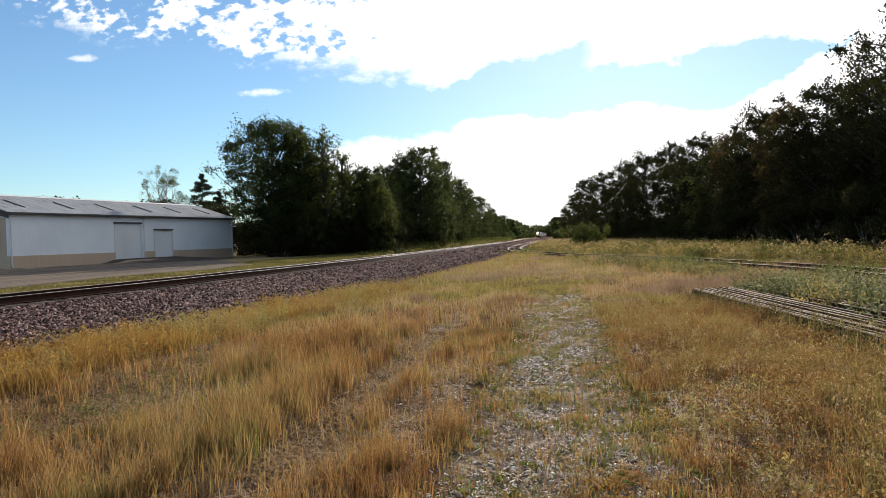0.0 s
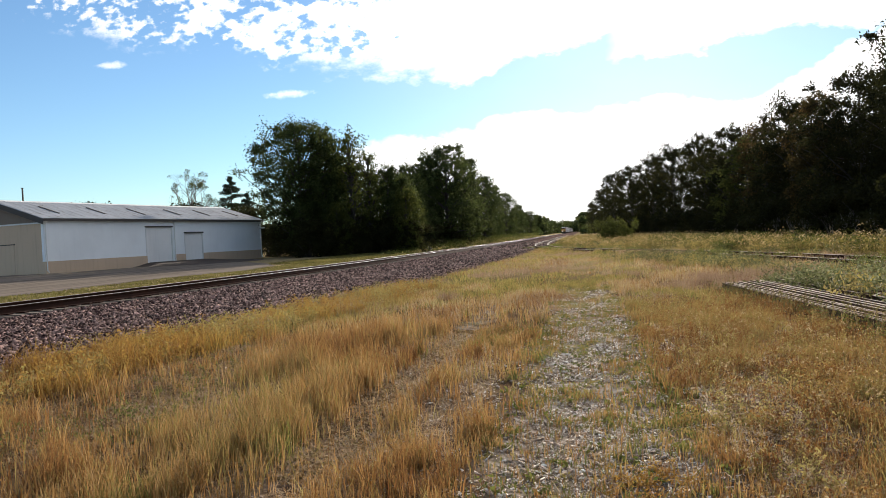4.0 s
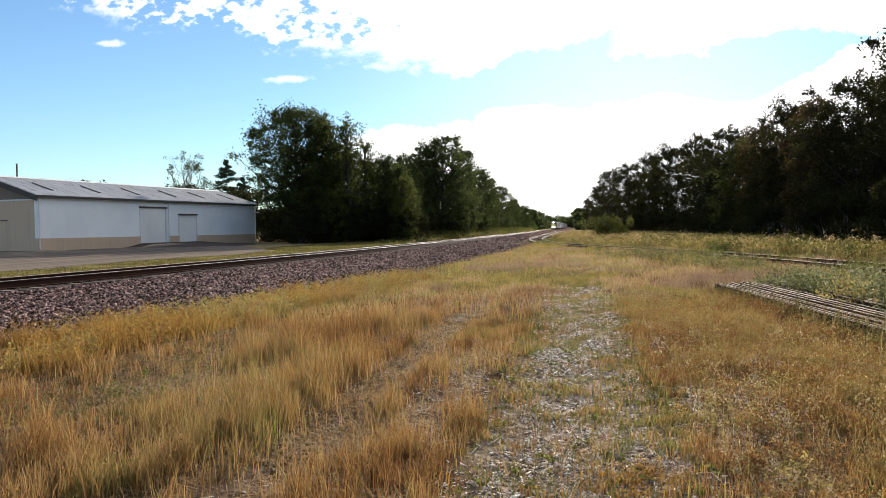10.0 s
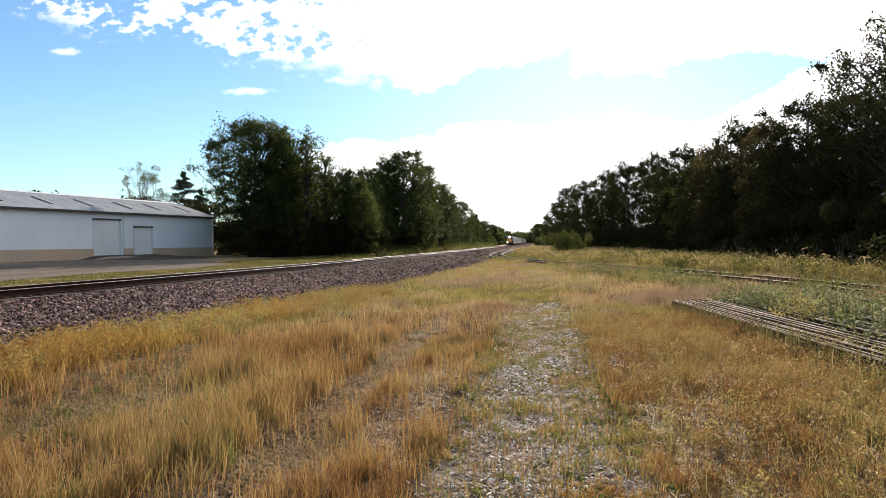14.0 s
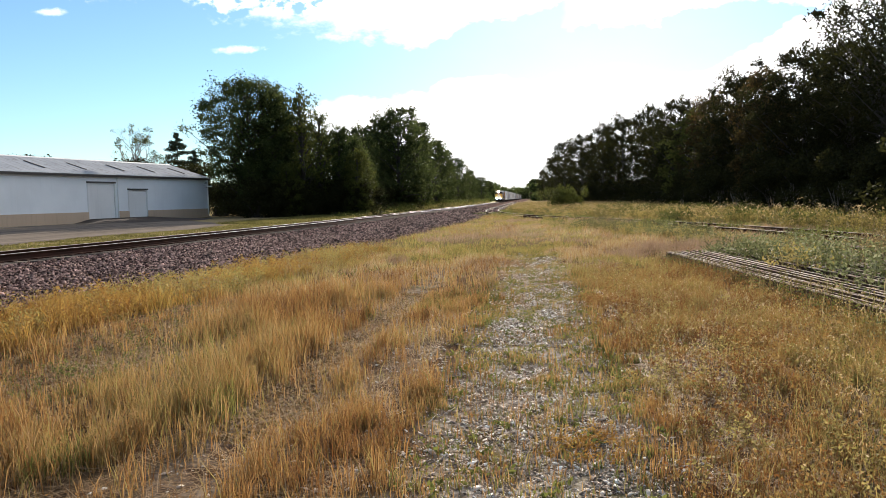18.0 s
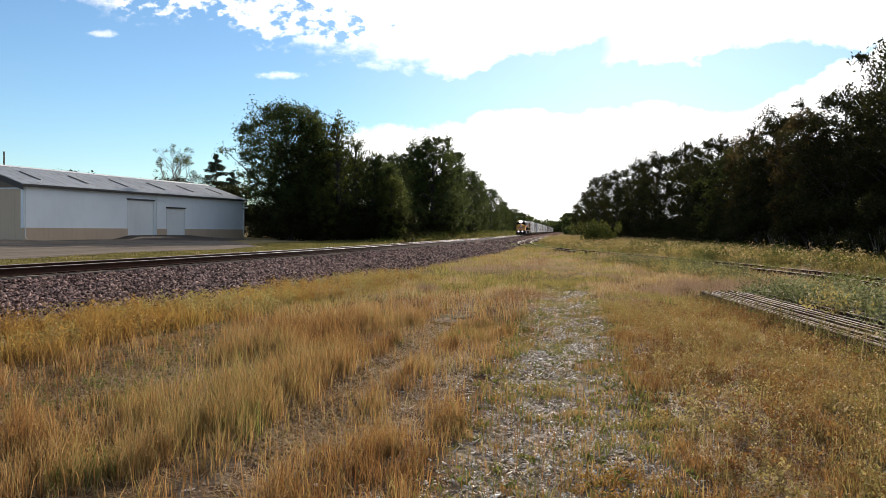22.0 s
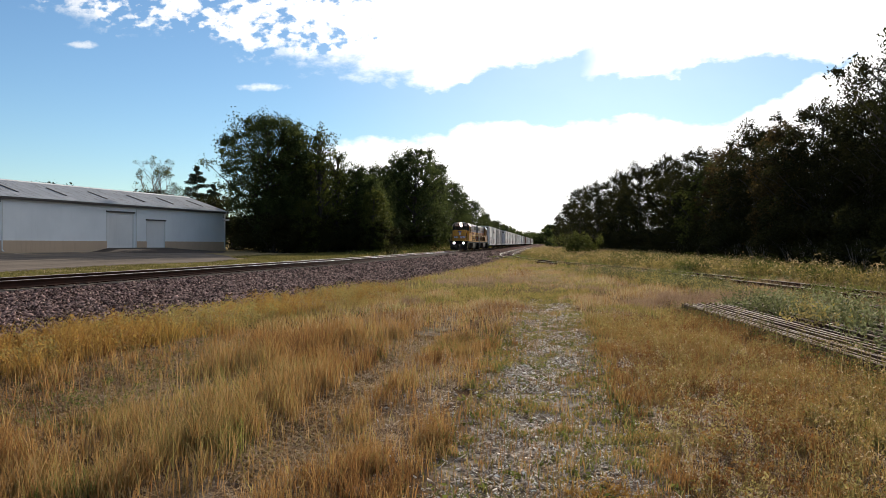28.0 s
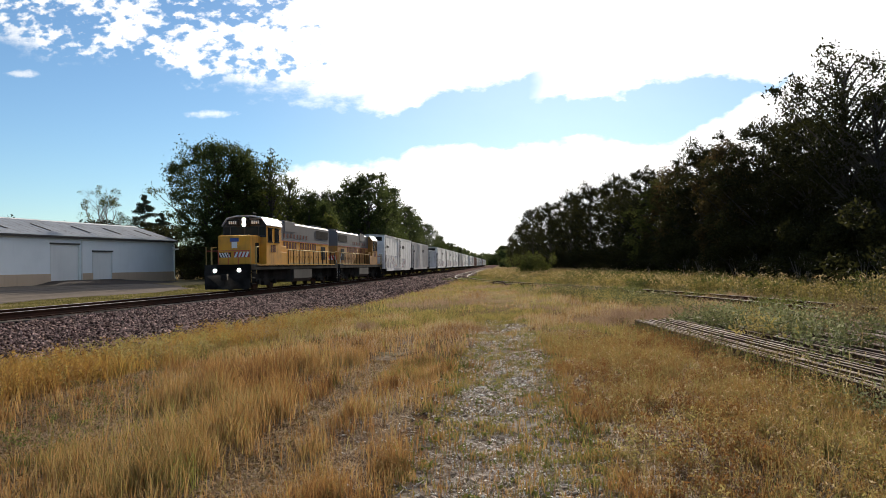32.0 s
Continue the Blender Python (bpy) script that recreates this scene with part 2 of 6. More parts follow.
def bed_mat():
    m, n = base_mat("ballast_bed")
    p = pos(n)
    vor = n.add("ShaderNodeTexVoronoi", {"Vector": p, "Scale": 15.0})
    c = n.mix(n.math("MULTIPLY", n.noise(p, 1.0, 4), 0.6), n.ramp(n.add("ShaderNodeSeparateColor", {0: vor.outputs["Color"]}).outputs[0],
              [(0, (0.02, 0.014, 0.014)), (0.5, (0.10, 0.064, 0.056)), (1, (0.30, 0.215, 0.19))]), (0.10, 0.066, 0.058, 1))
    # oil and rust darken the strip under the train
    sep = n.add("ShaderNodeSeparateXYZ", {0: p})
    yy = n.math("MULTIPLY", n.math("MAXIMUM", sep.outputs[1], 0.0), -1 / 42.0)
    mid = n.math("ADD", n.math("MULTIPLY", n.math("EXPONENT", yy), -6.5), -13.3)
    off = n.math("ABSOLUTE", n.math("SUBTRACT", sep.outputs[0], mid))
    c = n.mix(n.smooth(n.math("ADD", off, n.math("MULTIPLY", n.noise(p, 2.0, 3), 0.5)), 1.35, 1.75, 0.8, 0.0), c, (0.018, 0.013, 0.011, 1))
    finish(n, c, 0.95, 0, vor.outputs["Distance"], 1.0, 0.06, 0.0)
    return m


def gravel_road_mat():
    m, n = base_mat("gravel_drive")
    p = pos(n)
    a, b, f = n.noise(p, 0.25, 5), n.noise(p, 2.5, 4), n.noise(p, 30, 2)
    st = n.noise(n.add("ShaderNodeVectorMath", {0: p, 1: (1.0, 0.12, 1.0)}, operation="MULTIPLY").outputs[0], 0.9, 4)
    c = n.mix(n.math("MULTIPLY", n.math("ADD", a, st), 0.5), (0.045, 0.036, 0.03, 1), (0.21, 0.172, 0.15, 1))
    c = n.mix(n.math("MULTIPLY", n.smooth(b, 0.5, 0.7), 0.5), c, (0.17, 0.135, 0.105, 1))
    lanes = n.noise(n.add("ShaderNodeVectorMath", {0: p, 1: (1.3, 0.05, 1.0)}, operation="MULTIPLY").outputs[0], 0.7, 3)
    c = n.mix(n.smooth(lanes, 0.46, 0.60, 0.0, 0.65), c, (0.055, 0.043, 0.035, 1))
    c = n.mix(n.math("MULTIPLY", f, 0.25), c, (0.4, 0.36, 0.3, 1))
    finish(n, c, 1.0, 0, f, 0.5, 0.02, 0.0)
    return m


def asphalt_mat():
    m, n = base_mat("dark_asphalt")
    p = pos(n)
    a, f = n.noise(p, 0.8, 5), n.noise(p, 40, 2)
    c = n.mix(a, (0.028, 0.021, 0.018, 1), (0.08, 0.06, 0.05, 1))
    finish(n, n.mix(n.math("MULTIPLY", f, 0.3), c, (0.13, 0.12, 0.11, 1)), 0.95, 0, f, 0.4, 0.01, 0.1)
    return m


def metal_mat(name, col, rough, metal, rust=0.3, rust_col=(0.12, 0.05, 0.025), spec=0.5):
    m, n = base_mat(name)
    co = objco(n)
    a, f = n.noise(co, 2.0, 5), n.noise(co, 30, 3)
    c = n.mix(n.math("MULTIPLY", n.smooth(a, 0.4, 0.65), rust), (*col, 1), (*rust_col, 1))
    c = n.mix(n.math("MULTIPLY", f, 0.25), c, (*[v * 0.5 for v in col], 1))
    finish(n, c, n.math("ADD", rough, n.math("MULTIPLY", a, 0.2)), metal, f, 0.2, 0.005, spec)
    return m


def wood_mat(name, a, b, scale=1.0):
    m, n = base_mat(name)
    co = n.add("ShaderNodeVectorMath", {0: objco(n), 1: (1.0, 12.0, 12.0)}, operation="MULTIPLY").outputs[0]
    g = n.noise(co, 2.0 * scale, 5)
    info = n.add("ShaderNodeObjectInfo").outputs["Random"]
    c = n.mix(g, (*a, 1), (*b, 1))
    c = n.mix(n.math("MULTIPLY", info, 0.5), c, (0.03, 0.025, 0.02, 1))
    finish(n, c, 0.95, 0, g, 0.5, 0.02, 0.0)
    return m


def bark_mat(name, a, b):
    m, n = base_mat(name)
    co = n.add("ShaderNodeVectorMath", {0: objco(n), 1: (6.0, 6.0, 1.2)}, operation="MULTIPLY").outputs[0]
    g = n.noise(co, 1.5, 5)
    finish(n, n.mix(g, (*a, 1), (*b, 1)), 0.95, 0, g, 0.8, 0.05)
    return m


def glow_mat(name, col, power):
    m, n = base_mat(name)
    e = n.add("ShaderNodeEmission", {0: (*col, 1), 1: power})
    n.add("ShaderNodeOutputMaterial", {0: e.outputs[0]})
    return m


def glass_mat():
    m, n = base_mat("cab_glass")
    finish(n, (0.008, 0.009, 0.011, 1), 0.12, 0, None, spec=0.08)
    return m


def wall_mat(name, col, rib=0.0, dirt=0.3):
    """Painted wall with faint seams, rain streaks and stains."""
    m, n = base_mat(name)
    co = objco(n)
    sep = n.add("ShaderNodeSeparateXYZ", {0: co})
    a, f = n.noise(co, 0.35, 5), n.noise(co, 25, 3)
    st = n.noise(n.add("ShaderNodeVectorMath", {0: co, 1: (3.0, 3.0, 0.25)}, operation="MULTIPLY").outputs[0], 1.0, 4)
    c = n.mix(n.smooth(a, 0.3, 0.7), (*col, 1), (*[v * 0.93 for v in col], 1))
    c = n.mix(n.math("MULTIPLY", n.smooth(st, 0.5, 0.75), dirt), c, (*[v * 0.55 for v in col], 1))
    finish(n, c, 0.75, 0, f, 0.15, 0.004)
    return m


def roof_mat():
    m, n = base_mat("roof_sheet")
    co = objco(n)
    a, b = n.noise(co, 0.4, 5), n.noise(n.add("ShaderNodeVectorMath", {0: co, 1: (0.3, 3.0, 3.0)}, operation="MULTIPLY").outputs[0], 1.0, 5)
    f = n.noise(co, 22, 3)
    c = n.mix(a, (0.15, 0.17, 0.20, 1), (0.30, 0.32, 0.355, 1))
    c = n.mix(n.math("MULTIPLY", n.smooth(b, 0.5, 0.7), 0.6), c, (0.10, 0.095, 0.095, 1))
    finish(n, c, 0.9, 0.0, f, 0.3, 0.01, 0.05)
    return m


def graffiti_mat():
    m, n = base_mat("sprayed_paint")
    co = objco(n)
    big = n.noise(co, 1.6, 3, 0.5)
    col = n.ramp(n.noise(co, 2.3, 3), [(0.3, (0.05, 0.07, 0.16)), (0.45, (0.35, 0.38, 0.45)), (0.55, (0.12, 0.1, 0.14)), (0.7, (0.5, 0.25, 0.2))])
    finish(n, n.mix(n.smooth(big, 0.46, 0.54), col, (0.55, 0.55, 0.54, 1)), 0.6)
    return m


GROUND, BED, ROAD, ASPH = ground_mat(), bed_mat(), gravel_road_mat(), asphalt_mat()
BALLAST = stone_mat("ballast_stone", (0.009, 0.0045, 0.004), (0.30, 0.195, 0.172), (0.070, 0.033, 0.029))
PEBBLE = stone_mat("gravel_stone", (0.09, 0.064, 0.048), (0.84, 0.74, 0.63), (0.41, 0.315, 0.24))
GOLD = blade_mat("dry_golden_grass", [(0.0, (0.088, 0.042, 0.024)), (0.25, (0.212, 0.103, 0.037)), (0.5, (0.338, 0.188, 0.066)), (0.7, (0.425, 0.275, 0.122)), (0.85, (0.218, 0.173, 0.057)), (1.0, (0.141, 0.128, 0.046))], 0.42, 0.5, 0.1)
ORANGE = blade_mat("orange_weed", [(0.0, (0.121, 0.055, 0.023)), (0.4, (0.306, 0.160, 0.040)), (0.75, (0.395, 0.263, 0.068)), (1.0, (0.197, 0.188, 0.051))], 0.42, 0.4, 0.1)
RUST = blade_mat("russet_weed", [(0.0, (0.080, 0.028, 0.012)), (0.25, (0.180, 0.074, 0.024)), (0.5, (0.245, 0.138, 0.040)), (0.7, (0.340, 0.220, 0.085)), (0.85, (0.206, 0.158, 0.039)), (1.0, (0.114, 0.101, 0.022))], 0.42, 0.5, 0.1)
PALE = blade_mat("pale_far_grass", [(0.0, (0.163, 0.108, 0.076)), (0.3, (0.337, 0.239, 0.150)), (0.55, (0.440, 0.340, 0.202)), (0.75, (0.359, 0.317, 0.134)), (1.0, (0.196, 0.205, 0.076))], 0.45, 0.6, 0.1)
LIME = blade_mat("yellow_green_grass", [(0.0, (0.092, 0.071, 0.029)), (0.3, (0.207, 0.161, 0.052)), (0.6, (0.380, 0.299, 0.109)), (0.85, (0.276, 0.236, 0.069)), (1.0, (0.161, 0.167, 0.046))], 0.45, 0.4, 0.1)
POD = blade_mat("pale_seed_pod", [(0.0, (0.20, 0.12, 0.06)), (0.5, (0.42, 0.30, 0.15)), (1.0, (0.62, 0.50, 0.30))], 0.45, 0.3, 0.1)
PINK = blade_mat("pinkish_seed_grass", [(0.0, (0.16, 0.095, 0.062)), (0.5, (0.29, 0.195, 0.13)), (1.0, (0.42, 0.32, 0.22))], 0.4, 0.4, 0.1)
GREEN = blade_mat("green_weed", [(0.0, (0.055, 0.07, 0.02)), (0.5, (0.12, 0.135, 0.035)), (1.0, (0.22, 0.21, 0.06))], 0.45, 0.35, 0.1)
STRAW = blade_mat("bleached_straw", [(0.0, (0.13, 0.068, 0.036)), (0.5, (0.29, 0.185, 0.095)), (1.0, (0.52, 0.39, 0.24))], 0.25, 0.3, 0.1)
LAWN = blade_mat("lawn_blade", [(0.0, (0.06, 0.05, 0.022)), (0.35, (0.11, 0.105, 0.03)), (0.7, (0.18, 0.16, 0.055)), (1.0, (0.26, 0.21, 0.10))], 0.4, 0.5, 0.05)
TALL = blade_mat("yellow_green_weed", [(0.0, (0.060, 0.052, 0.016)), (0.5, (0.150, 0.124, 0.036)), (1.0, (0.300, 0.230, 0.080))], 0.5, 0.45, 0.1)
SEED = blade_mat("brown_seed_head", [(0.0, (0.075, 0.053, 0.032)), (0.6, (0.180, 0.128, 0.056)), (1.0, (0.450, 0.360, 0.176))], 0.35, 0.3, 0.1)
SILVER = blade_mat("grey_green_leaf", [(0.0, (0.065, 0.078, 0.027)), (0.6, (0.181, 0.194, 0.087)), (1.0, (0.381, 0.371, 0.218))], 0.4, 0.35, 0.2)
# LEAF has the woods' deep shade in its colour; LEAF3 is lightened for haze
LEAF = blade_mat("shade_dark_green_leaf", [(0.0, (0.011, 0.013, 0.005)), (0.5, (0.021, 0.024, 0.008)), (1.0, (0.047, 0.047, 0.015))], 0.35, 0.35, 0.05)
LEAF3 = blade_mat("haze_lifted_green_leaf", [(0.0, (0.019, 0.030, 0.009)), (0.5, (0.049, 0.067, 0.021)), (1.0, (0.125, 0.146, 0.046))], 0.45, 0.4, 0.05)
LEAF2 = blade_mat("olive_leaf", [(0.0, (0.028, 0.036, 0.009)), (0.5, (0.064, 0.077, 0.019)), (1.0, (0.152, 0.154, 0.036))], 0.45, 0.35, 0.05)
NEEDLE = blade_mat("conifer_needle", [(0.0, (0.015, 0.025, 0.012)), (1.0, (0.04, 0.06, 0.03))], 0.2)
SAGE = blade_mat("sage_green_leaf", [(0.0, (0.035, 0.042, 0.015)), (0.5, (0.092, 0.102, 0.038)), (0.85, (0.180, 0.180, 0.085)), (1.0, (0.36, 0.35, 0.21))], 0.4, 0.35, 0.15)
BRONZE = blade_mat("bronze_leaf", [(0.0, (0.020, 0.017, 0.008)), (0.5, (0.050, 0.040, 0.015)), (0.85, (0.110, 0.074, 0.024)), (1.0, (0.19, 0.105, 0.035))], 0.4, 0.45, 0.05)
BARK, DEADBARK = bark_mat("bark", (0.018, 0.015, 0.012), (0.06, 0.05, 0.04)), bark_mat("bare_bark", (0.10, 0.085, 0.07), (0.24, 0.21, 0.18))
RAILSIDE = metal_mat("rusty_rail", (0.034, 0.018, 0.014), 0.9, 0.0, 0.6, (0.055, 0.023, 0.015), 0.05)
RAILTOP = metal_mat("polished_rail_head", (0.30, 0.285, 0.275), 0.45, 0.6, 0.2)
# old rails: shade darkens the body colour, sun sheen pales the head colour
OLDRAIL = metal_mat("weathered_shaded_rail", (0.075, 0.05, 0.038), 0.9, 0.0, 0.6, (0.06, 0.032, 0.02), 0.05)
OLDHEAD = metal_mat("sheen_old_rail_head", (0.31, 0.24, 0.19), 0.8, 0.0, 0.8, (0.16, 0.085, 0.052), 0.15)
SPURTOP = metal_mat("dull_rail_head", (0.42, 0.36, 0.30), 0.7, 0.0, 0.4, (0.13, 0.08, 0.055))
TIE = wood_mat("weathered_tie", (0.09, 0.07, 0.058), (0.32, 0.27, 0.23))
WHITEWALL = wall_mat("white_painted_wall", (0.88, 0.89, 0.90), dirt=0.06)
TAN, BROWN = wall_mat("tan_masonry", (0.60, 0.435, 0.305), dirt=0.3), wall_mat("brown_gable", (0.20, 0.15, 0.115))
DOORM = wall_mat("pale_roller_door", (0.84, 0.82, 0.80), dirt=0.15)
TRIMDARK, TRIMWHITE = wall_mat("dark_fascia", (0.07, 0.06, 0.055)), wall_mat("white_trim", (0.75, 0.74, 0.72))
ROOF = roof_mat()
YELLOW = painted("armour_yellow_paint", (0.70, 0.335, 0.045), 0.6, 0.5, (0.10, 0.05, 0.025), spec=0.12)
YELLOW2 = painted("faded_orange_paint", (0.40, 0.19, 0.045), 0.6, 0.5, spec=0.12)
GREY = painted("harbour_grey_paint", (0.125, 0.125, 0.135), 0.65, 0.4, spec=0.12)
BLACK = painted("black_underframe", (0.008, 0.0075, 0.007), 0.85, 0.35, (0.015, 0.012, 0.010), spec=0.02)
TANK = painted("grey_fuel_tank", (0.032, 0.029, 0.028), 0.6, 0.5, spec=0.15)
CABROOF = painted("light_grey_roof", (0.55, 0.55, 0.56), 0.35, 0.2)
LETTER, DARKGREY = painted("dark_lettering_red", (0.11, 0.022, 0.014), 0.7, 0.2, spec=0.05), painted("dark_grey_paint", (0.016, 0.016, 0.018), 0.6, 0.3, spec=0.1)
RED, WHITE = painted("red_paint", (0.42, 0.045, 0.03), 0.5, 0.2), painted("white_paint", (0.78, 0.77, 0.75), 0.5, 0.15)
BLUE = painted("blue_paint", (0.05, 0.09, 0.3), 0.5, 0.15)
RAILING = painted("yellow_handrail", (0.50, 0.36, 0.12), 0.8, 0.2, spec=0.1)
REEFER = painted("white_car_paint", (0.86, 0.85, 0.83), 0.5, 0.22, (0.34, 0.27, 0.21))
BOXGREY = painted("faded_grey_car_paint", (0.70, 0.66, 0.62), 0.55, 0.3, (0.28, 0.21, 0.16))
BLUEGREY = painted("blue_grey_car_paint", (0.50, 0.53, 0.58), 0.55, 0.4, (0.14, 0.11, 0.09))
BOXRED = painted("oxide_red_car_paint", (0.24, 0.11, 0.075), 0.6, 0.4)
CARROOF = painted("galvanised_roof", (0.68, 0.67, 0.65), 0.4, 0.25)
WHEEL = metal_mat("wheel_steel", (0.022, 0.018, 0.016), 0.85, 0.0, 0.5, spec=0.1)
SPRAY = graffiti_mat()
LAMP = glow_mat("lit_headlight", (1.0, 0.90, 0.74), 320.0)
GLASS = glass_mat()


# ---- mesh helpers ----
def part(name, bm, material, parent=None, label="", smooth=False):
    me = bpy.data.meshes.new(name)
    bm.to_mesh(me)
    bm.free()
    me.materials.append(material)
    if smooth:
        me.polygons.foreach_set("use_smooth", [True] * len(me.polygons))
    ob = new(name, me)
    if parent is not None:
        ob.parent = parent
    if label:
        ob["label"] = label
    return ob


def raw(name, verts, faces, material, parent=None):
    """A mesh from arrays; faces all of one corner count, or a list of such arrays."""
    me = bpy.data.meshes.new(name)
    sets = faces if isinstance(faces, list) else [faces]
    verts = np.asarray(verts, np.float32)
    me.vertices.add(len(verts))
    me.vertices.foreach_set("co", verts.ravel())
    loops = np.concatenate([f.ravel() for f in sets]).astype(np.int32)
    counts = np.concatenate([np.full(len(f), f.shape[1]) for f in sets]).astype(np.int32)
    me.loops.add(len(loops))
    me.loops.foreach_set("vertex_index", loops)
    me.polygons.add(len(counts))
    me.polygons.foreach_set("loop_start", np.concatenate([[0], np.cumsum(counts)[:-1]]).astype(np.int32))
    me.polygons.foreach_set("loop_total", counts)
    me.update(calc_edges=True)
    me.materials.append(material)
    ob = new(name, me)
    if parent is not None:
        ob.parent = parent
    return ob


def box(bm, x0, x1, y0, y1, z0, z1):
    v = [bm.verts.new(p) for p in ((x0, y0, z0), (x1, y0, z0), (x1, y1, z0), (x0, y1, z0),
                                   (x0, y0, z1), (x1, y0, z1), (x1, y1, z1), (x0, y1, z1))]
    for f in ((3, 2, 1, 0), (4, 5, 6, 7), (0, 1, 5, 4), (1, 2, 6, 5), (2, 3, 7, 6), (3, 0, 4, 7)):
        bm.faces.new([v[i] for i in f])


def boxes(*dims, bevel=0.0):
    bm = bmesh.new()
    for d in dims:
        box(bm, *d)
    if bevel:
        bmesh.ops.bevel(bm, geom=list(bm.edges), offset=bevel, segments=2, affect="EDGES", profile=0.6)
    return bm


def prism(profile, y0, y1, axis="y"):
    """A profile of (a, z) pairs drawn out from y0 to y1 along y (or x)."""
    bm = bmesh.new()
    put = (lambda a, b, z: (a, b, z)) if axis == "y" else (lambda a, b, z: (b, a, z))
    p = [bm.verts.new(put(a, y0, z)) for a, z in profile]
    q = [bm.verts.new(put(a, y1, z)) for a, z in profile]
    k = len(profile)
    bm.faces.new(p)
    bm.faces.new(q[::-1])
    for i in range(k):
        bm.faces.new((p[i], q[i], q[(i + 1) % k], p[(i + 1) % k]))
    bmesh.ops.recalc_face_normals(bm, faces=bm.faces)
    return bm


def rod(bm, a, b, r, seg=6, r2=None):
    a, b = Vector(a), Vector(b)
    m = Matrix.Translation((a + b) / 2) @ (b - a).to_track_quat("Z", "Y").to_matrix().to_4x4()
    bmesh.ops.create_cone(bm, cap_ends=True, segments=seg, radius1=r, radius2=r if r2 is None else r2, depth=(b - a).length, matrix=m)


def rods(lines, r, seg=6):
    bm = bmesh.new()
    for a, b in lines:
        rod(bm, a, b, r, seg)
    return bm


def lattice(xs, ys, z, name, material):
    """A sheet over a grid of places; z is a function of arrays x and y."""
    gx, gy = np.meshgrid(xs, ys)
    v = np.stack([gx, gy, z(gx, gy)], -1).reshape(-1, 3)
    i = np.arange(len(xs) - 1)[None] + np.arange(len(ys) - 1)[:, None] * len(xs)
    f = np.stack([i, i + 1, i + 1 + len(xs), i + len(xs)], -1).reshape(-1, 4)
    return raw(name, v, f, material)


# ---- the plan ----
RAIL_Z = 0.30                       # top of the rails


def track_x(y):
    """Centre line of the main track."""
    y = np.asarray(y, float)
    return np.where(y > 0, -13.3 - 6.5 * np.exp(-np.maximum(y, 0) / 42.0), -19.8 + 0.1548 * y)


def spur_x(y):
    """Centre line of the spur that swings away from the main track."""
    return 3.3 - 8.8 * np.tanh((np.asarray(y, float) - 52.0) / 26.0)


def ripple(x, y, s, seed=0.0):
    return (np.sin(x * 1.3 * s + seed) * np.cos(y * 1.1 * s + seed * 2) + 0.6 * np.sin(x * 2.9 * s - y * 2.3 * s + seed * 3)
            + 0.4 * np.cos(x * 5.1 * s + y * 4.7 * s + seed))


def ground_z(x, y):
    dx = x - track_x(y)
    z = 0.022 * ripple(x, y, 0.45) + 0.006 * ripple(x, y, 2.1, 1.0) * np.clip(np.abs(x) - 0.4, 0.1, 1)
    z = z - 0.06 * np.exp(-((x) / 0.5) ** 2) * (y < 40) - 0.06 * np.exp(-((x + 2.0) / 0.25) ** 2) * (y < 40)
    z = np.where((dx < 10.5) & (dx > -4.8), z * 0.3 - 0.24, z)
    far = np.clip((-dx - 4.8) / 22.0, 0, 1)
    return np.where(dx <= -4.8, z * 0.4 - 0.02 + 0.30 * far, z)


def make_ground():
    xs = np.concatenate([[-4000, -1500, -600, -300, -180, -120], np.arange(-90, -14, 1.5), np.arange(-14, 14, 0.2), np.arange(14, 60, 1.5),
                         [70, 90, 130, 200, 400, 1000, 4000]])
    ys = np.concatenate([[-3000, -600, -200, -80], np.arange(-40, 3, 2.0), np.arange(3, 24, 0.2), np.arange(24, 120, 1.5),
                         np.arange(120, 400, 10), [420, 500, 600, 800, 1000, 1300, 1600, 2200, 4500]])
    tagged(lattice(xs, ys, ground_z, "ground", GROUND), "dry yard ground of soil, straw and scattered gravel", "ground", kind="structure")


make_ground()


def make_bed():
    """The ballast bed: a wide, low shoulder on the camera's side."""
    ys = np.concatenate([np.arange(-60, 10, 5.0), np.arange(10, 70, 0.7), np.arange(70, 200, 5), np.arange(200, 1500, 50)])
    prof = np.array([(-5.4, -0.22), (-4.6, -0.12), (-2.8, 0.0), (-1.5, 0.02), (-1.25, -0.02), (-0.9, -0.06), (0.0, -0.07), (0.9, -0.06), (1.25, -0.02), (1.55, -0.005), (2.1, -0.02), (3.2, -0.08), (5.0, -0.08), (7.5, -0.07), (9.6, -0.06), (10.8, -0.2)])
    dx = np.interp(np.linspace(0, len(prof) - 1, 61), np.arange(len(prof)), prof[:, 0])
    pz = np.interp(dx, prof[:, 0], prof[:, 1])
    X = track_x(ys)[:, None] + dx[None]
    Y = np.repeat(ys[:, None], len(dx), 1)
    fade = np.clip((dx - 1.75) / 1, 0, 1)[None]
    Z = pz[None] + 0.02 * ripple(X, Y, 1.7) * fade
    i = np.arange(len(dx) - 1)[None] + np.arange(len(ys) - 1)[:, None] * len(dx)
    f = np.stack([i, i + 1, i + 1 + len(dx), i + len(dx)], -1).reshape(-1, 4)
    tagged(raw("ballast_bed", np.stack([X, Y, Z], -1).reshape(-1, 3), f, BED), "wide bed of dark pinkish crushed stone under the track", "ballast", kind="structure")


make_bed()

ROCK_V = np.array([(1, 0, 0), (-1, 0, 0), (0, 1, 0), (0, -1, 0), (0, 0, 1), (0, 0, -1)], float)
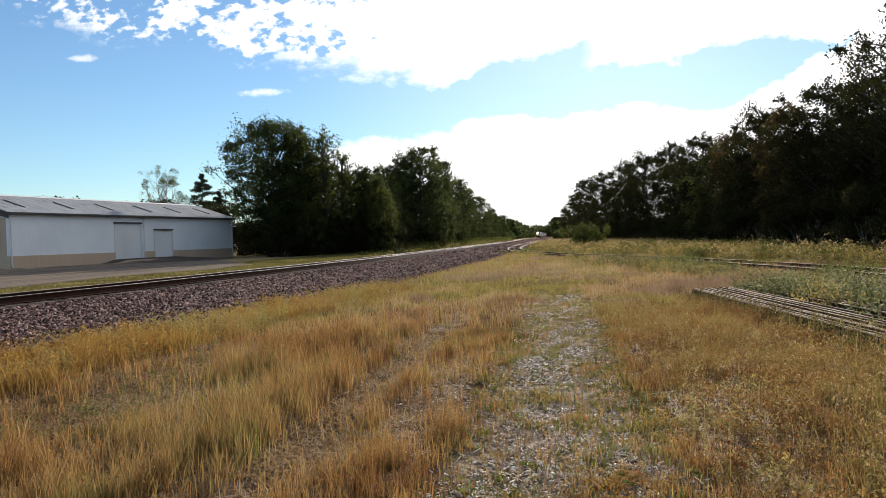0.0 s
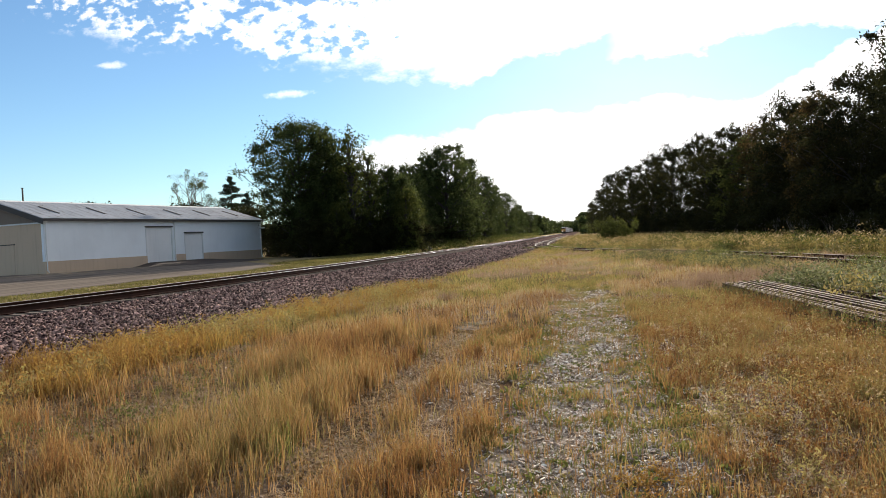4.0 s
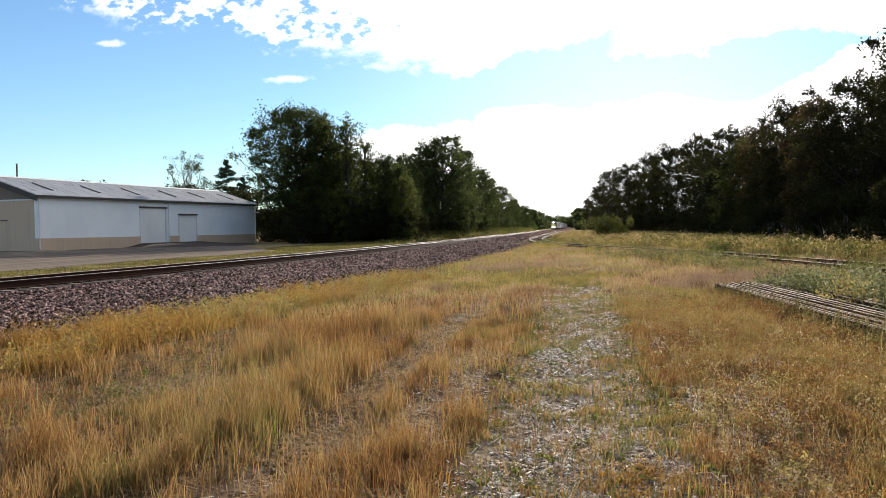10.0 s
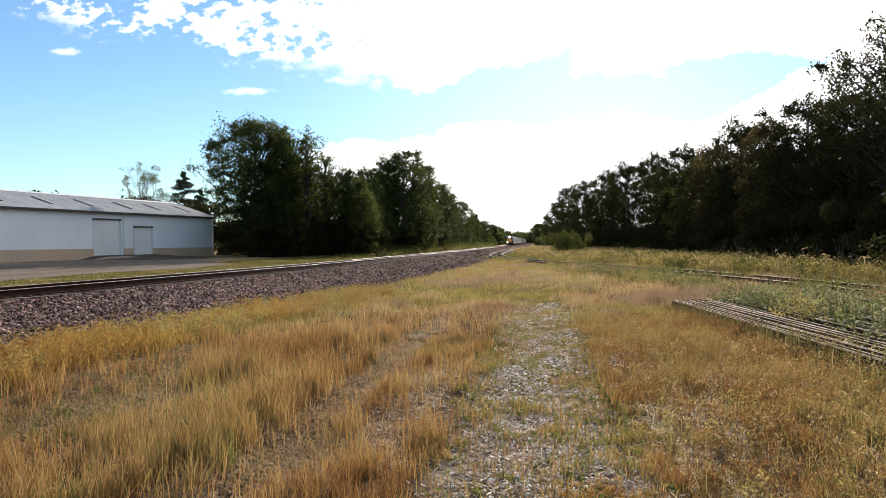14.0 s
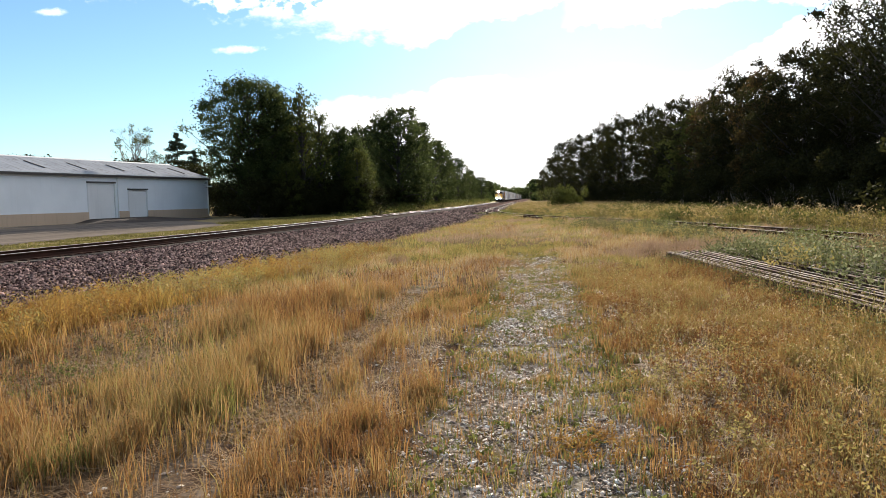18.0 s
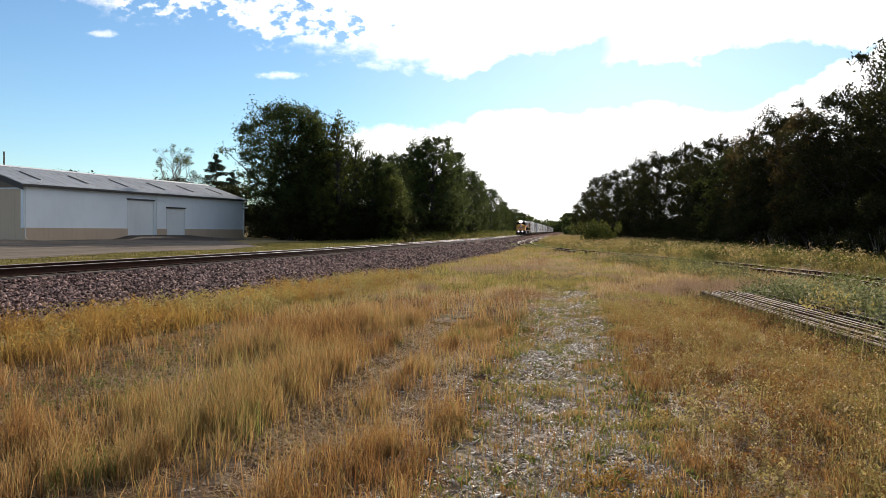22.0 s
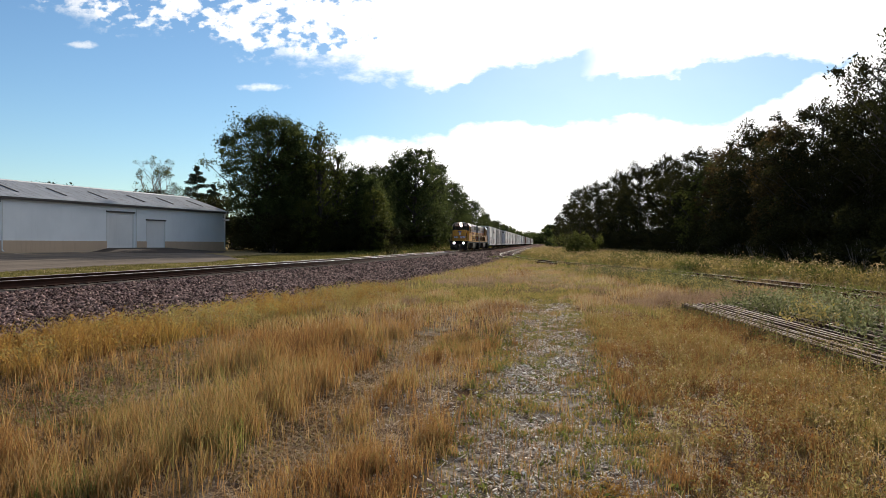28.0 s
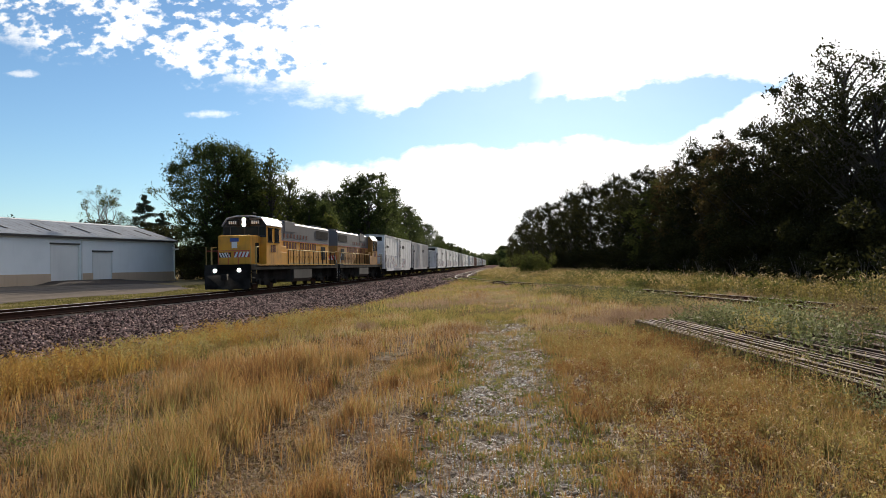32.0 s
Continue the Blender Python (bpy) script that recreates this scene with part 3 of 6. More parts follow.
ROCK_F = np.array([(0, 2, 4), (2, 1, 4), (1, 3, 4), (3, 0, 4), (2, 0, 5), (1, 2, 5), (3, 1, 5), (0, 3, 5)])


def stones(name, P, size, material, flat=0.7, seed=1):
    """Many small angular stones, joined."""
    rng = np.random.default_rng(seed)
    n = len(P)
    v = ROCK_V[None] * rng.uniform(0.55, 1.25, (n, 6, 1)) + rng.normal(0, 0.18, (n, 6, 3))
    v = v * size[:, None, None] * np.stack([np.ones(n), rng.uniform(0.6, 1, n), np.full(n, flat) * rng.uniform(0.6, 1.1, n)], -1)[:, None]
    a = rng.uniform(0, 6.28, n)
    c, s = np.cos(a)[:, None], np.sin(a)[:, None]
    x, y = v[..., 0] * c - v[..., 1] * s, v[..., 0] * s + v[..., 1] * c
    t = rng.normal(0, 0.45, n)[:, None]
    z = v[..., 2] + x * t
    v = np.stack([x, y, z], -1) + P[:, None]
    f = (ROCK_F[None] + 6 * np.arange(n)[:, None, None]).reshape(-1, 3)
    return raw(name, v.reshape(-1, 3), f, material)


def bed_z(dx):
    return np.interp(dx, [-5.4, -4.6, -2.8, -1.5, -1.25, -0.9, 0.9, 1.25, 1.55, 2.1, 3.2, 5.0, 7.5, 9.6, 10.8], [-0.22, -0.12, 0.0, 0.02, -0.02, -0.06, -0.06, -0.02, -0.005, -0.02, -0.08, -0.08, -0.07, -0.06, -0.2])


def make_ballast():
    rng = np.random.default_rng(5)
    P, S = [], []
    for y0, y1, count, size in ((9, 20, 34000, 0.050), (20, 40, 50000, 0.056), (40, 85, 32000, 0.07), (85, 150, 9000, 0.13)):
        y = rng.uniform(y0, y1, count)
        dx = rng.uniform(-4.9, 10.4, count)
        x = track_x(y) + dx
        keep = (x < -2.6) & ((np.abs(dx) > 1.5) | (rng.uniform(0, 1, count) < 0.06)) & (rng.uniform(0, 1, count) < np.clip((10.4 - dx) / 2.6, 0.05, 1))
        x, y, dx = x[keep], y[keep], dx[keep]
        P.append(np.stack([x, y, bed_z(dx) + 0.012], -1))
        S.append(rng.gamma(6, size / 6, len(x)).clip(size * 0.4, size * 1.9))
    tagged(stones("ballast_stones", np.concatenate(P), np.concatenate(S), BALLAST), "loose crushed stones, dark pink and grey", "ballast", kind="stuff")


make_ballast()


def sweep(name, cx, ys, off, profile, material, parent, z0):
    """A rail: a profile of (across, up) drawn along a centre line at an offset."""
    x = cx(ys)
    tx, ty = np.gradient(x), np.gradient(ys)
    L = np.hypot(tx, ty)
    nx, ny = ty / L, -tx / L
    pr = np.array(profile)
    k = len(pr)
    A = off + pr[:, 0]
    V = np.stack([x[:, None] + nx[:, None] * A[None], ys[:, None] + ny[:, None] * A[None], np.broadcast_to(z0 + pr[:, 1], (len(ys), k))], -1)
    i = np.arange(len(ys) - 1)[:, None] * k + np.arange(k)[None]
    j = np.arange(len(ys) - 1)[:, None] * k + (np.arange(k)[None] + 1) % k
    f = np.stack([i, j, j + k, i + k], -1).reshape(-1, 4)
    return raw(name, V.reshape(-1, 3), f, material, parent)


OLD = [(-0.075, -0.18), (0.075, -0.18), (0.075, -0.168), (0.012, -0.15), (0.012, -0.05), (0.036, -0.035), (0.036, -0.006),
       (-0.036, -0.006), (-0.036, -0.035), (-0.012, -0.05), (-0.012, -0.15), (-0.075, -0.168)]
BODY = [(a, z if z > -0.1 else z - 0.04) for a, z in OLD]
HEAD = [(-0.034, -0.004), (0.034, -0.004), (0.030, 0.003), (0.0, 0.006), (-0.030, 0.003)]


def make_track():
    track = tagged(new("railway_track"), "main line track with polished rails on wooden ties", "railway track", kind="structure")
    ys = np.concatenate([np.arange(-60, 0, 4.0), np.arange(0, 160, 1.0), np.arange(160, 1500, 20)])
    for off in (-0.755, 0.755):
        r = sweep("rail", track_x, ys, off, BODY, RAILSIDE, track, RAIL_Z)
        sweep("rail_head", track_x, ys, off, HEAD, RAILTOP, r, RAIL_Z)["label"] = "shiny worn running surface"
    tie = boxes((-1.38, 1.38, -0.115, 0.115, -0.19, 0.0), bevel=0.012)
    me = bpy.data.meshes.new("tie")
    tie.to_mesh(me)
    tie.free()
    me.materials.append(TIE)
    plate = boxes((-0.92, -0.58, -0.09, 0.09, 0.0, 0.034), (0.58, 0.92, -0.09, 0.09, 0.0, 0.034))
    me2 = bpy.data.meshes.new("tie_plates")
    plate.to_mesh(me2)
    plate.free()
    me2.materials.append(RAILSIDE)
    rng = random.Random(3)
    y = 4.0
    for i in range(240):
        x = float(track_x(y))
        a = -math.atan((float(track_x(y + 0.5)) - x) / 0.5)
        o = new("tie", me)
        o.parent = track
        o.matrix_basis = pose(x + rng.uniform(-0.05, 0.05), y, 0.05 + rng.uniform(-0.008, 0.008), 0, 0, math.degrees(a) + rng.uniform(-1.2, 1.2))
        if y < 60:
            q = new("tie_plates", me2)
            q.parent = o
        y += 0.54 + rng.uniform(-0.02, 0.02)
    spur = tagged(new("spur_track"), "rusty spur track half buried in weeds", "railway track", kind="structure")
    ys = np.concatenate([np.arange(23.4, 130, 1.0), np.arange(130, 300, 10)])
    for off in (-0.755, 0.755):
        r = sweep("rail", spur_x, ys, off, BODY, RAILSIDE, spur, 0.20)
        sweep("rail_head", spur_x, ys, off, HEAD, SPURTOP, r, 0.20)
    y = 23.7
    for i in range(130):
        x = float(spur_x(y))
        a = -math.atan((float(spur_x(y + 0.5)) - x) / 0.5)
        o = new("tie", me)
        o.parent = spur
        o.matrix_basis = pose(x, y, -0.025, 0, 0, math.degrees(a) + rng.uniform(-1.5, 1.5))
        y += 0.56


make_track()


# ---- the warehouse ----
def make_warehouse():
    w = tagged(new("warehouse"), "long low white warehouse with tan base and grey gable roof", "building")
    w.matrix_basis = pose(-44.9, 57.7, 0.30, 0, 0, -9.67)
    L, D, E, R, B = 32.6, 11.0, 4.75, 6.5, 1.05
    T = 0.25
    openings = ((12.3, 16.15, 0.34, 4.0), (18.15, 21.15, 0.25, 3.34))
    # front wall above the base, round the two doors
    for y0, y1, z0 in ((0, 12.3, B), (12.3, 16.15, 4.0), (16.15, 18.15, B), (18.15, 21.15, 3.34), (21.15, L, B)):
        part("front_wall", boxes((-T, 0, y0, y1, z0, E)), WHITEWALL, w)
    for y0, y1 in ((0, 12.3), (16.5, 18.15), (21.15, L)):
        part("masonry_base", boxes((-T, 0.07, y0, y1, -0.4, B), bevel=0.01), TAN, w, "tan block base course")
    part("jamb_base", boxes((-T, 0.0, 16.15, 16.5, -0.4, B)), WHITEWALL, w)
    part("end_wall", boxes((-D, -T, 0, T, -0.4, E - 0.45)), TAN, w, "tan end wall facing the drive")
    part("trim_board", boxes((-D - 0.1, 0.1, -0.06, T, E - 0.45, E - 0.33)), TRIMWHITE, w, "white trim board")
    g = prism([(-D, E - 0.33), (0, E - 0.33), (0, E - 0.05), (-D / 2, R - 0.12), (-D, E - 0.05)], 0.0, T)
    part("gable", g, BROWN, w, "brown gable above the trim")
    part("far_gable", prism([(-D, -0.4), (-T, -0.4), (-T, E - 0.05), (-D / 2, R - 0.12), (-D, E - 0.05)], L - T, L), WHITEWALL, w)
    part("back_wall", boxes((-D, -D + T, T, L - T, -0.4, E)), WHITEWALL, w)
    # two roof slopes with their overhang, ribs in sheets
    s = (R - E) / (D / 2)
    for a, name in ((1, "roof_slope"), (-1, "roof_slope")):
        x0, x1 = (0.35, -D / 2) if a > 0 else (-D - 0.35, -D / 2)
        z0 = E - 0.35 * s + 0.02
        pr = [(x0, z0), (x1, R + 0.02), (x1, R + 0.10), (x0, z0 + 0.08)]
        roof = part(name, prism(pr, -0.3, L + 0.3), ROOF, w)
        if a > 0:
            for i in range(34):
                y = -0.1 + i * 1.0
                rib = prism([(0.33, z0 + 0.083), (x1 + 0.02, R + 0.103), (x1 + 0.02, R + 0.113), (0.33, z0 + 0.093)], y, y + 0.03)
                part("sheet_seam", rib, ROOF, roof)
            for i, y in enumerate((2.9, 8.4, 13.7, 19.3, 24.3, 29.8)):
                xa, xb = -1.3, -3.6
                za, zb = E - xa * s + 0.11, E - xb * s + 0.11
                part("roof_vent", prism([(xa, za), (xb, zb), (xb, zb + 0.07), (xa, za + 0.07)], y, y + 0.2), TRIMDARK, roof, "dark raised vent strip")
    part("ridge_cap", prism([(-D / 2 - 0.25, R + 0.03), (-D / 2, R + 0.12), (-D / 2 + 0.25, R + 0.03), (-D / 2, R + 0.16)], -0.3, L + 0.3), CARROOF, w)
    part("eave_fascia", boxes((0.30, 0.37, -0.3, L + 0.3, E - 0.24, E - 0.02)), TRIMDARK, w, "dark fascia under the eave")
    for a in (1, -1):
        x0 = 0.40 if a > 0 else -D - 0.40
        z0 = E - 0.4 * s
        part("rake_board", prism([(x0, z0 - 0.42), (-D / 2, R - 0.36), (-D / 2, R + 0.05), (x0, z0 + 0.05)], -0.36, -0.30), TRIMDARK, w, "dark barge board")
    # roller doors, set back in their openings
    for y0, y1, z0, z1 in openings:
        d = part("roller_door", boxes((-0.12, -0.07, y0 + 0.06, y1 - 0.06, z0, z1 - 0.08)), DOORM, w, "closed pale overhead door")
        k = int((z1 - z0) / 0.55)
        for i in range(k):
            z = z0 + (z1 - z0 - 0.1) * i / k
            part("door_panel", boxes((-0.07, -0.05, y0 + 0.07, y1 - 0.07, z + 0.008, z + (z1 - z0 - 0.1) / k - 0.008), bevel=0.006), DOORM, d)
        for y in (y0, y1):
            part("door_jamb", boxes((-0.2, 0.03, y - 0.06, y + 0.06, z0, z1)), TRIMWHITE, w)
        part("door_lintel", boxes((-0.2, 0.10, y0 - 0.1, y1 + 0.1, z1 - 0.1, z1 + 0.05)), TRIMDARK, w, "dark lintel over the door")
        part("door_sill", boxes((-T, 0.02, y0, y1, -0.4, z0)), TAN, w)
    for y in (16.46, L - 0.12, 0.14):
        part("downspout", rods([((0.11, y, 0.25), (0.11, y, E - 0.25)), ((0.11, y, 0.25), (0.3, y, 0.12)), ((0.11, y, E - 0.25), (0.32, y, E - 0.1))], 0.05, 8), TRIMWHITE, w, "white rain downspout")
    part("lamp_arm", rods([((0, L - 0.3, 3.6), (0.5, L - 0.3, 3.75))], 0.03), TRIMDARK, w)
    part("wall_lamp", boxes((0.35, 0.75, L - 0.45, L - 0.15, 3.66, 3.8), bevel=0.03), TRIMWHITE, w, "pale wall lamp on a short arm")
    # doorway outline in the end wall
    part("end_door", boxes((-6.2, -3.4, -0.02, 0.0, 0.0, 2.6)), TAN, w, "tan door flush in the end wall")
    part("door_head", boxes((-6.3, -3.3, -0.05, 0.0, 2.6, 2.68)), TRIMDARK, w)


make_warehouse()
E_U, E_N = Vector((0.168, 0.986, 0)), Vector((0.986, -0.168, 0))


def make_drive():
    """Gravel drive between warehouse and track, and the dark ramp before the doors."""
    ys = np.concatenate([np.arange(-40, 20, 4.0), np.arange(20, 84, 1.5)])
    t = np.linspace(0, 1, 16)
    near = track_x(ys) - 8.6 - 0.5 * np.sin(ys * 0.35) - np.clip((ys - 58) / 22, 0, 1) * 16
    wall = -44.9 + (ys - 57.7) * 0.1704 + 0.4
    wall = np.where(ys < 57, -80 + 0 * ys, wall)
    wall = np.minimum(wall, near - 1)
    X = near[:, None] * (1 - t) + wall[:, None] * t
    Y = np.repeat(ys[:, None], 16, 1)
    Z = ground_z(X, Y) + 0.03
    i = np.arange(15)[None] + np.arange(len(ys) - 1)[:, None] * 16
    f = np.stack([i, i + 1, i + 17, i + 16], -1).reshape(-1, 4)[:, ::-1]
    tagged(raw("gravel_drive", np.stack([X, Y, Z], -1).reshape(-1, 3), f, ROAD), "pale packed gravel drive beside the warehouse", "road", kind="structure")
    rows, cols = 24, 12
    v = []
    for a in range(rows):
        s = 9.5 + (27.5 - 9.5) * a / (rows - 1)
        for b in range(cols):
            o = 0.08 + 7.0 * b / (cols - 1) * (0.55 + 0.45 * math.sin(math.pi * a / (rows - 1)))
            p = Vector((-44.9, 57.7, 0)) + E_U * s + E_N * o
            up = min(1, max(0, (s - 10.5) / 1.8)) * min(1, max(0, (27.5 - s) / 6)) * max(0, 1 - o / 7.0) ** 1.3
            v.append((p.x, p.y, float(ground_z(p.x, p.y)) + 0.045 + 0.36 * up - (0.06 if b == cols - 1 or a in (0, rows - 1) else 0)))
    i = np.arange(cols - 1)[None] + np.arange(rows - 1)[:, None] * cols
    f = np.stack([i, i + 1, i + 1 + cols, i + cols], -1).reshape(-1, 4)[:, ::-1]
    tagged(raw("door_ramp", v, f, ASPH), "dark asphalt ramp up to the warehouse doors", "ramp", kind="structure")


make_drive()


# ---- rolling stock ----
def wheelset(parent, y, r=0.46):
    for x in (-0.76, 0.76):
        bm = bmesh.new()
        s = 1 if x > 0 else -1
        rod(bm, (x - 0.065 * s, y, r), (x + 0.065 * s, y, r), r, 20)
        rod(bm, (x - 0.085 * s, y, r), (x - 0.06 * s, y, r), r + 0.025, 20)
        rod(bm, (x + 0.06 * s, y, r), (x + 0.2 * s, y, r), 0.11, 10)
        part("wheel", bm, WHEEL, parent)


def truck(parent, y, base=2.6, r=0.48):
    """A two-axle truck: side frames, bolster, wheels."""
    t = part("truck", boxes((-1.02, -0.86, y - base / 2 - 0.45, y + base / 2 + 0.45, 0.52, 0.72), (0.86, 1.02, y - base / 2 - 0.45, y + base / 2 + 0.45, 0.52, 0.72),
                            (-1.0, 1.0, y - 0.3, y + 0.3, 0.5, 0.85), (0.84, 1.06, y - 0.55, y + 0.55, 0.28, 0.52), (-1.06, -0.84, y - 0.55, y + 0.55, 0.28, 0.52),
                            bevel=0.03), BLACK, parent, "black truck frame")
    for a in (-0.5, 0.5):
        wheelset(t, y + a * base, r)
        for x in (-1.14, 0.98):
            part("journal_box", boxes((x, x + 0.16, y + a * base - 0.17, y + a * base + 0.17, 0.34, 0.64), bevel=0.03), BLACK, t)
    return t


def coupler(parent, y, s):
    part("coupler", boxes((-0.12, 0.12, min(y, y + 0.45 * s), max(y, y + 0.45 * s), 0.72, 0.98), (-0.19, 0.19, min(y + 0.28 * s, y + 0.5 * s), max(y + 0.28 * s, y + 0.5 * s), 0.66, 1.02), bevel=0.02), BLACK, parent)


def bars(parent, name, material, x, y0, count, w, gap, z0, z1, side=1):
    """Plain bars in place of lettering on a side."""
    for i in range(count):
        a = y0 + i * (w + gap)
        part(name, boxes((min(x, x + 0.008 * side), max(x, x + 0.008 * side), a, a + w, z0, z1)), material, parent)


def make_locomotive():
    """Front towards -y, origin at the middle on the rail tops; 19.9 m long."""
    loco = tagged(new("diesel_locomotive"), "yellow and grey diesel locomotive with lit headlights", "locomotive", "locomotives of the train")
    h = -9.7                                      # front of the deck
    part("underframe", boxes((-1.4, 1.4, h, -h, 1.22, 1.55), (-0.95, 0.95, h + 0.4, -h - 0.4, 0.55, 1.22), bevel=0.02), BLACK, loco)
    part("sill_stripe", boxes((1.4, 1.412, h + 1.0, -h - 1.0, 1.49, 1.54), (-1.412, -1.4, h + 1.0, -h - 1.0, 1.49, 1.54)), YELLOW, loco, "yellow sill edge")
    for s, y in ((-1, h), (1, -h)):
        part("pilot", prism([(-1.32, 0.18), (1.32, 0.18), (1.36, 1.22), (-1.36, 1.22)], y - 0.12, y + 0.12), BLACK, loco, "black pilot plate with plow")
        plow = bmesh.new()
        v = [plow.verts.new(p) for p in ((-1.3, y + 0.1 * s, 0.95), (1.3, y + 0.1 * s, 0.95), (1.3, y + 0.15 * s, 0.14), (0, y + 0.62 * s, 0.14), (-1.3, y + 0.15 * s, 0.14), (0, y + 0.25 * s, 0.95))]
        for f in ((0, 4, 3, 5), (5, 3, 2, 1), (0, 5, 1), (2, 3, 4), (0, 1, 2, 4)):
            plow.faces.new([v[i] for i in f])
        bmesh.ops.recalc_face_normals(plow, faces=plow.faces)
        part("plow", plow, BLACK, loco)
        coupler(loco, y + 0.1 * s, s)
        for x in (-1.28, 1.28):
            part("steps", boxes(*[(x - 0.14, x + 0.14, min(y - 0.05 * s, y - 0.7 * s), max(y - 0.05 * s, y - 0.7 * s), z, z + 0.05) for z in (0.42, 0.74, 1.06)],
                                (x - 0.02, x + 0.02, min(y - 0.05 * s, y - 0.1 * s), max(y - 0.05 * s, y - 0.1 * s), 0.4, 1.5),
                                (x - 0.02, x + 0.02, min(y - 0.68 * s, y - 0.73 * s), max(y - 0.68 * s, y - 0.73 * s), 0.4, 1.5)), BLACK, loco)
    # low nose, cab, long hood
    part("nose", boxes((-0.98, 0.98, h + 0.95, h + 2.65, 1.55, 3.28), bevel=0.07), YELLOW, loco, "yellow short nose")
    part("nose_door", boxes((0.98, 0.995, h + 1.75, h + 2.35, 1.65, 2.85)), BLACK, loco)
    part("stripe_panel", boxes((-0.02, 0.94, h + 0.938, h + 0.95, 1.97, 2.31)), RED, loco, "red panel behind the warning stripes")
    part("stripe_panel", boxes((-0.94, -0.2, h + 0.938, h + 0.95, 1.97, 2.27)), DARKGREY, loco, "dark panel behind the warning stripes")
    part("emblem", boxes((-0.24, 0.29, h + 0.935, h + 0.95, 2.9, 3.12)), BLUE, loco, "blue band of the shield emblem")
    part("emblem_field", boxes((-0.14, 0.19, h + 0.935, h + 0.95, 2.52, 2.88)), WHITE, loco, "white field of the shield emblem")
    for i in range(8):
        bm = bmesh.new()
        if i < 4:
            x = 0.0 + 0.22 * i
            q = ((x, 1.98), (x + 0.13, 1.98), (x + 0.27, 2.30), (x + 0.14, 2.30))
        else:
            x = -0.32 - 0.16 * (i - 4)
            q = ((x, 1.98), (x + 0.1, 1.98), (x - 0.04, 2.26), (x - 0.14, 2.26))
        f = bm.faces.new([bm.verts.new((a, h + 0.945, z)) for a, z in q])
        r = bmesh.ops.extrude_face_region(bm, geom=[f])
        for e in r["geom"]:
            if isinstance(e, bmesh.types.BMVert):
                e.co.y -= 0.018
        bmesh.ops.recalc_face_normals(bm, faces=bm.faces)
        part("warning_stripe", bm, WHITE, loco, "slanting white warning stripe")
    c0, c1 = h + 2.65, h + 5.4
    cab = part("cab", prism([(-1.36, 1.55), (1.36, 1.55), (1.36, 3.95), (1.05, 4.3), (-1.05, 4.3), (-1.36, 3.95)], c0, c1), YELLOW, loco, "yellow crew cab")
    part("cab_front", prism([(-1.355, 3.2), (1.355, 3.2), (1.355, 3.95), (1.045, 4.3), (-1.045, 4.3), (-1.355, 3.95)], c0 - 0.03, c0), DARKGREY, cab, "dark grey panel round the windshields")
    part("cab_roof", prism([(-1.42, 3.90), (-1.09, 4.34), (-0.5, 4.48), (0.5, 4.48), (1.09, 4.34), (1.42, 3.90), (1.42, 3.96), (1.11, 4.42), (0.5, 4.55), (-0.5, 4.55), (-1.11, 4.42), (-1.42, 3.96)], c0 - 0.12, c1 + 0.1), CABROOF, cab, "light grey cab roof")
    for x0, x1 in ((-1.28, -0.94), (-0.86, -0.06), (0.06, 0.86), (0.94, 1.28)):
        part("windshield", boxes((x0, x1, c0 - 0.05, c0 - 0.03, 3.34, 3.84)), GLASS, cab)
    for s in (-1, 1):
        for y0, y1 in ((c0 + 0.25, c0 + 1.0), (c0 + 1.45, c0 + 2.25)):
            part("side_window", boxes((min(s * 1.36, s * 1.375), max(s * 1.36, s * 1.375), y0, y1, 2.95, 3.75)), GLASS, cab)
            part("window_sill", boxes((min(s * 1.36, s * 1.39), max(s * 1.36, s * 1.39), y0 - 0.05, y1 + 0.05, 2.88, 2.95)), BLACK, cab)
            part("sunshade", boxes((min(s * 1.36, s * 1.46), max(s * 1.36, s * 1.46), y0 - 0.05, y1 + 0.05, 3.75, 3.80)), BLACK, cab)
        part("cab_step_box", boxes((min(s * 0.98, s * 1.355), max(s * 0.98, s * 1.355), c0 - 0.02, c1 + 1.3, 1.55, 2.35), bevel=0.03), YELLOW, loco)
    part("headlight_box", boxes((-0.3, 0.3, c0 - 0.16, c0 - 0.02, 3.88, 4.42), bevel=0.03), BLACK, cab)
    for z in (4.0, 4.28):
        bm = bmesh.new()
        rod(bm, (0, c0 - 0.166, z), (0, c0 - 0.16, z), 0.105, 16)
        part("headlight", bm, LAMP, cab, "lit headlight lens")
    for x in (-0.72, 0.72):
        part("number_board", boxes((x - 0.38, x + 0.34, c0 - 0.14, c0 - 0.03, 3.94, 4.28), bevel=0.02), BLACK, cab)
        bars_x = [x - 0.24 + i * 0.13 for i in range(4)]
        part("number_bars", boxes(*[(b, b + 0.09, c0 - 0.15, c0 - 0.14, 4.02, 4.21) for b in bars_x]), WHITE, cab, "white plain bars on the number board")
    for x in (-0.72, 0.72):
        bm = bmesh.new()
        rod(bm, (x, h - 0.126, 1.22), (x, h - 0.12, 1.22), 0.10, 16)
        part("ditch_light", bm, LAMP, loco, "lit ditch light")
        part("ditch_light_housing", boxes((x - 0.16, x + 0.16, h - 0.12, h + 0.02, 1.06, 1.38), bevel=0.03), BLACK, loco)
    hy0, hy1 = c1, -h - 1.1
    part("hood_lower", boxes((-0.92, 0.92, hy0, hy1, 1.55, 3.14), bevel=0.03), YELLOW, loco, "yellow engine hood doors")
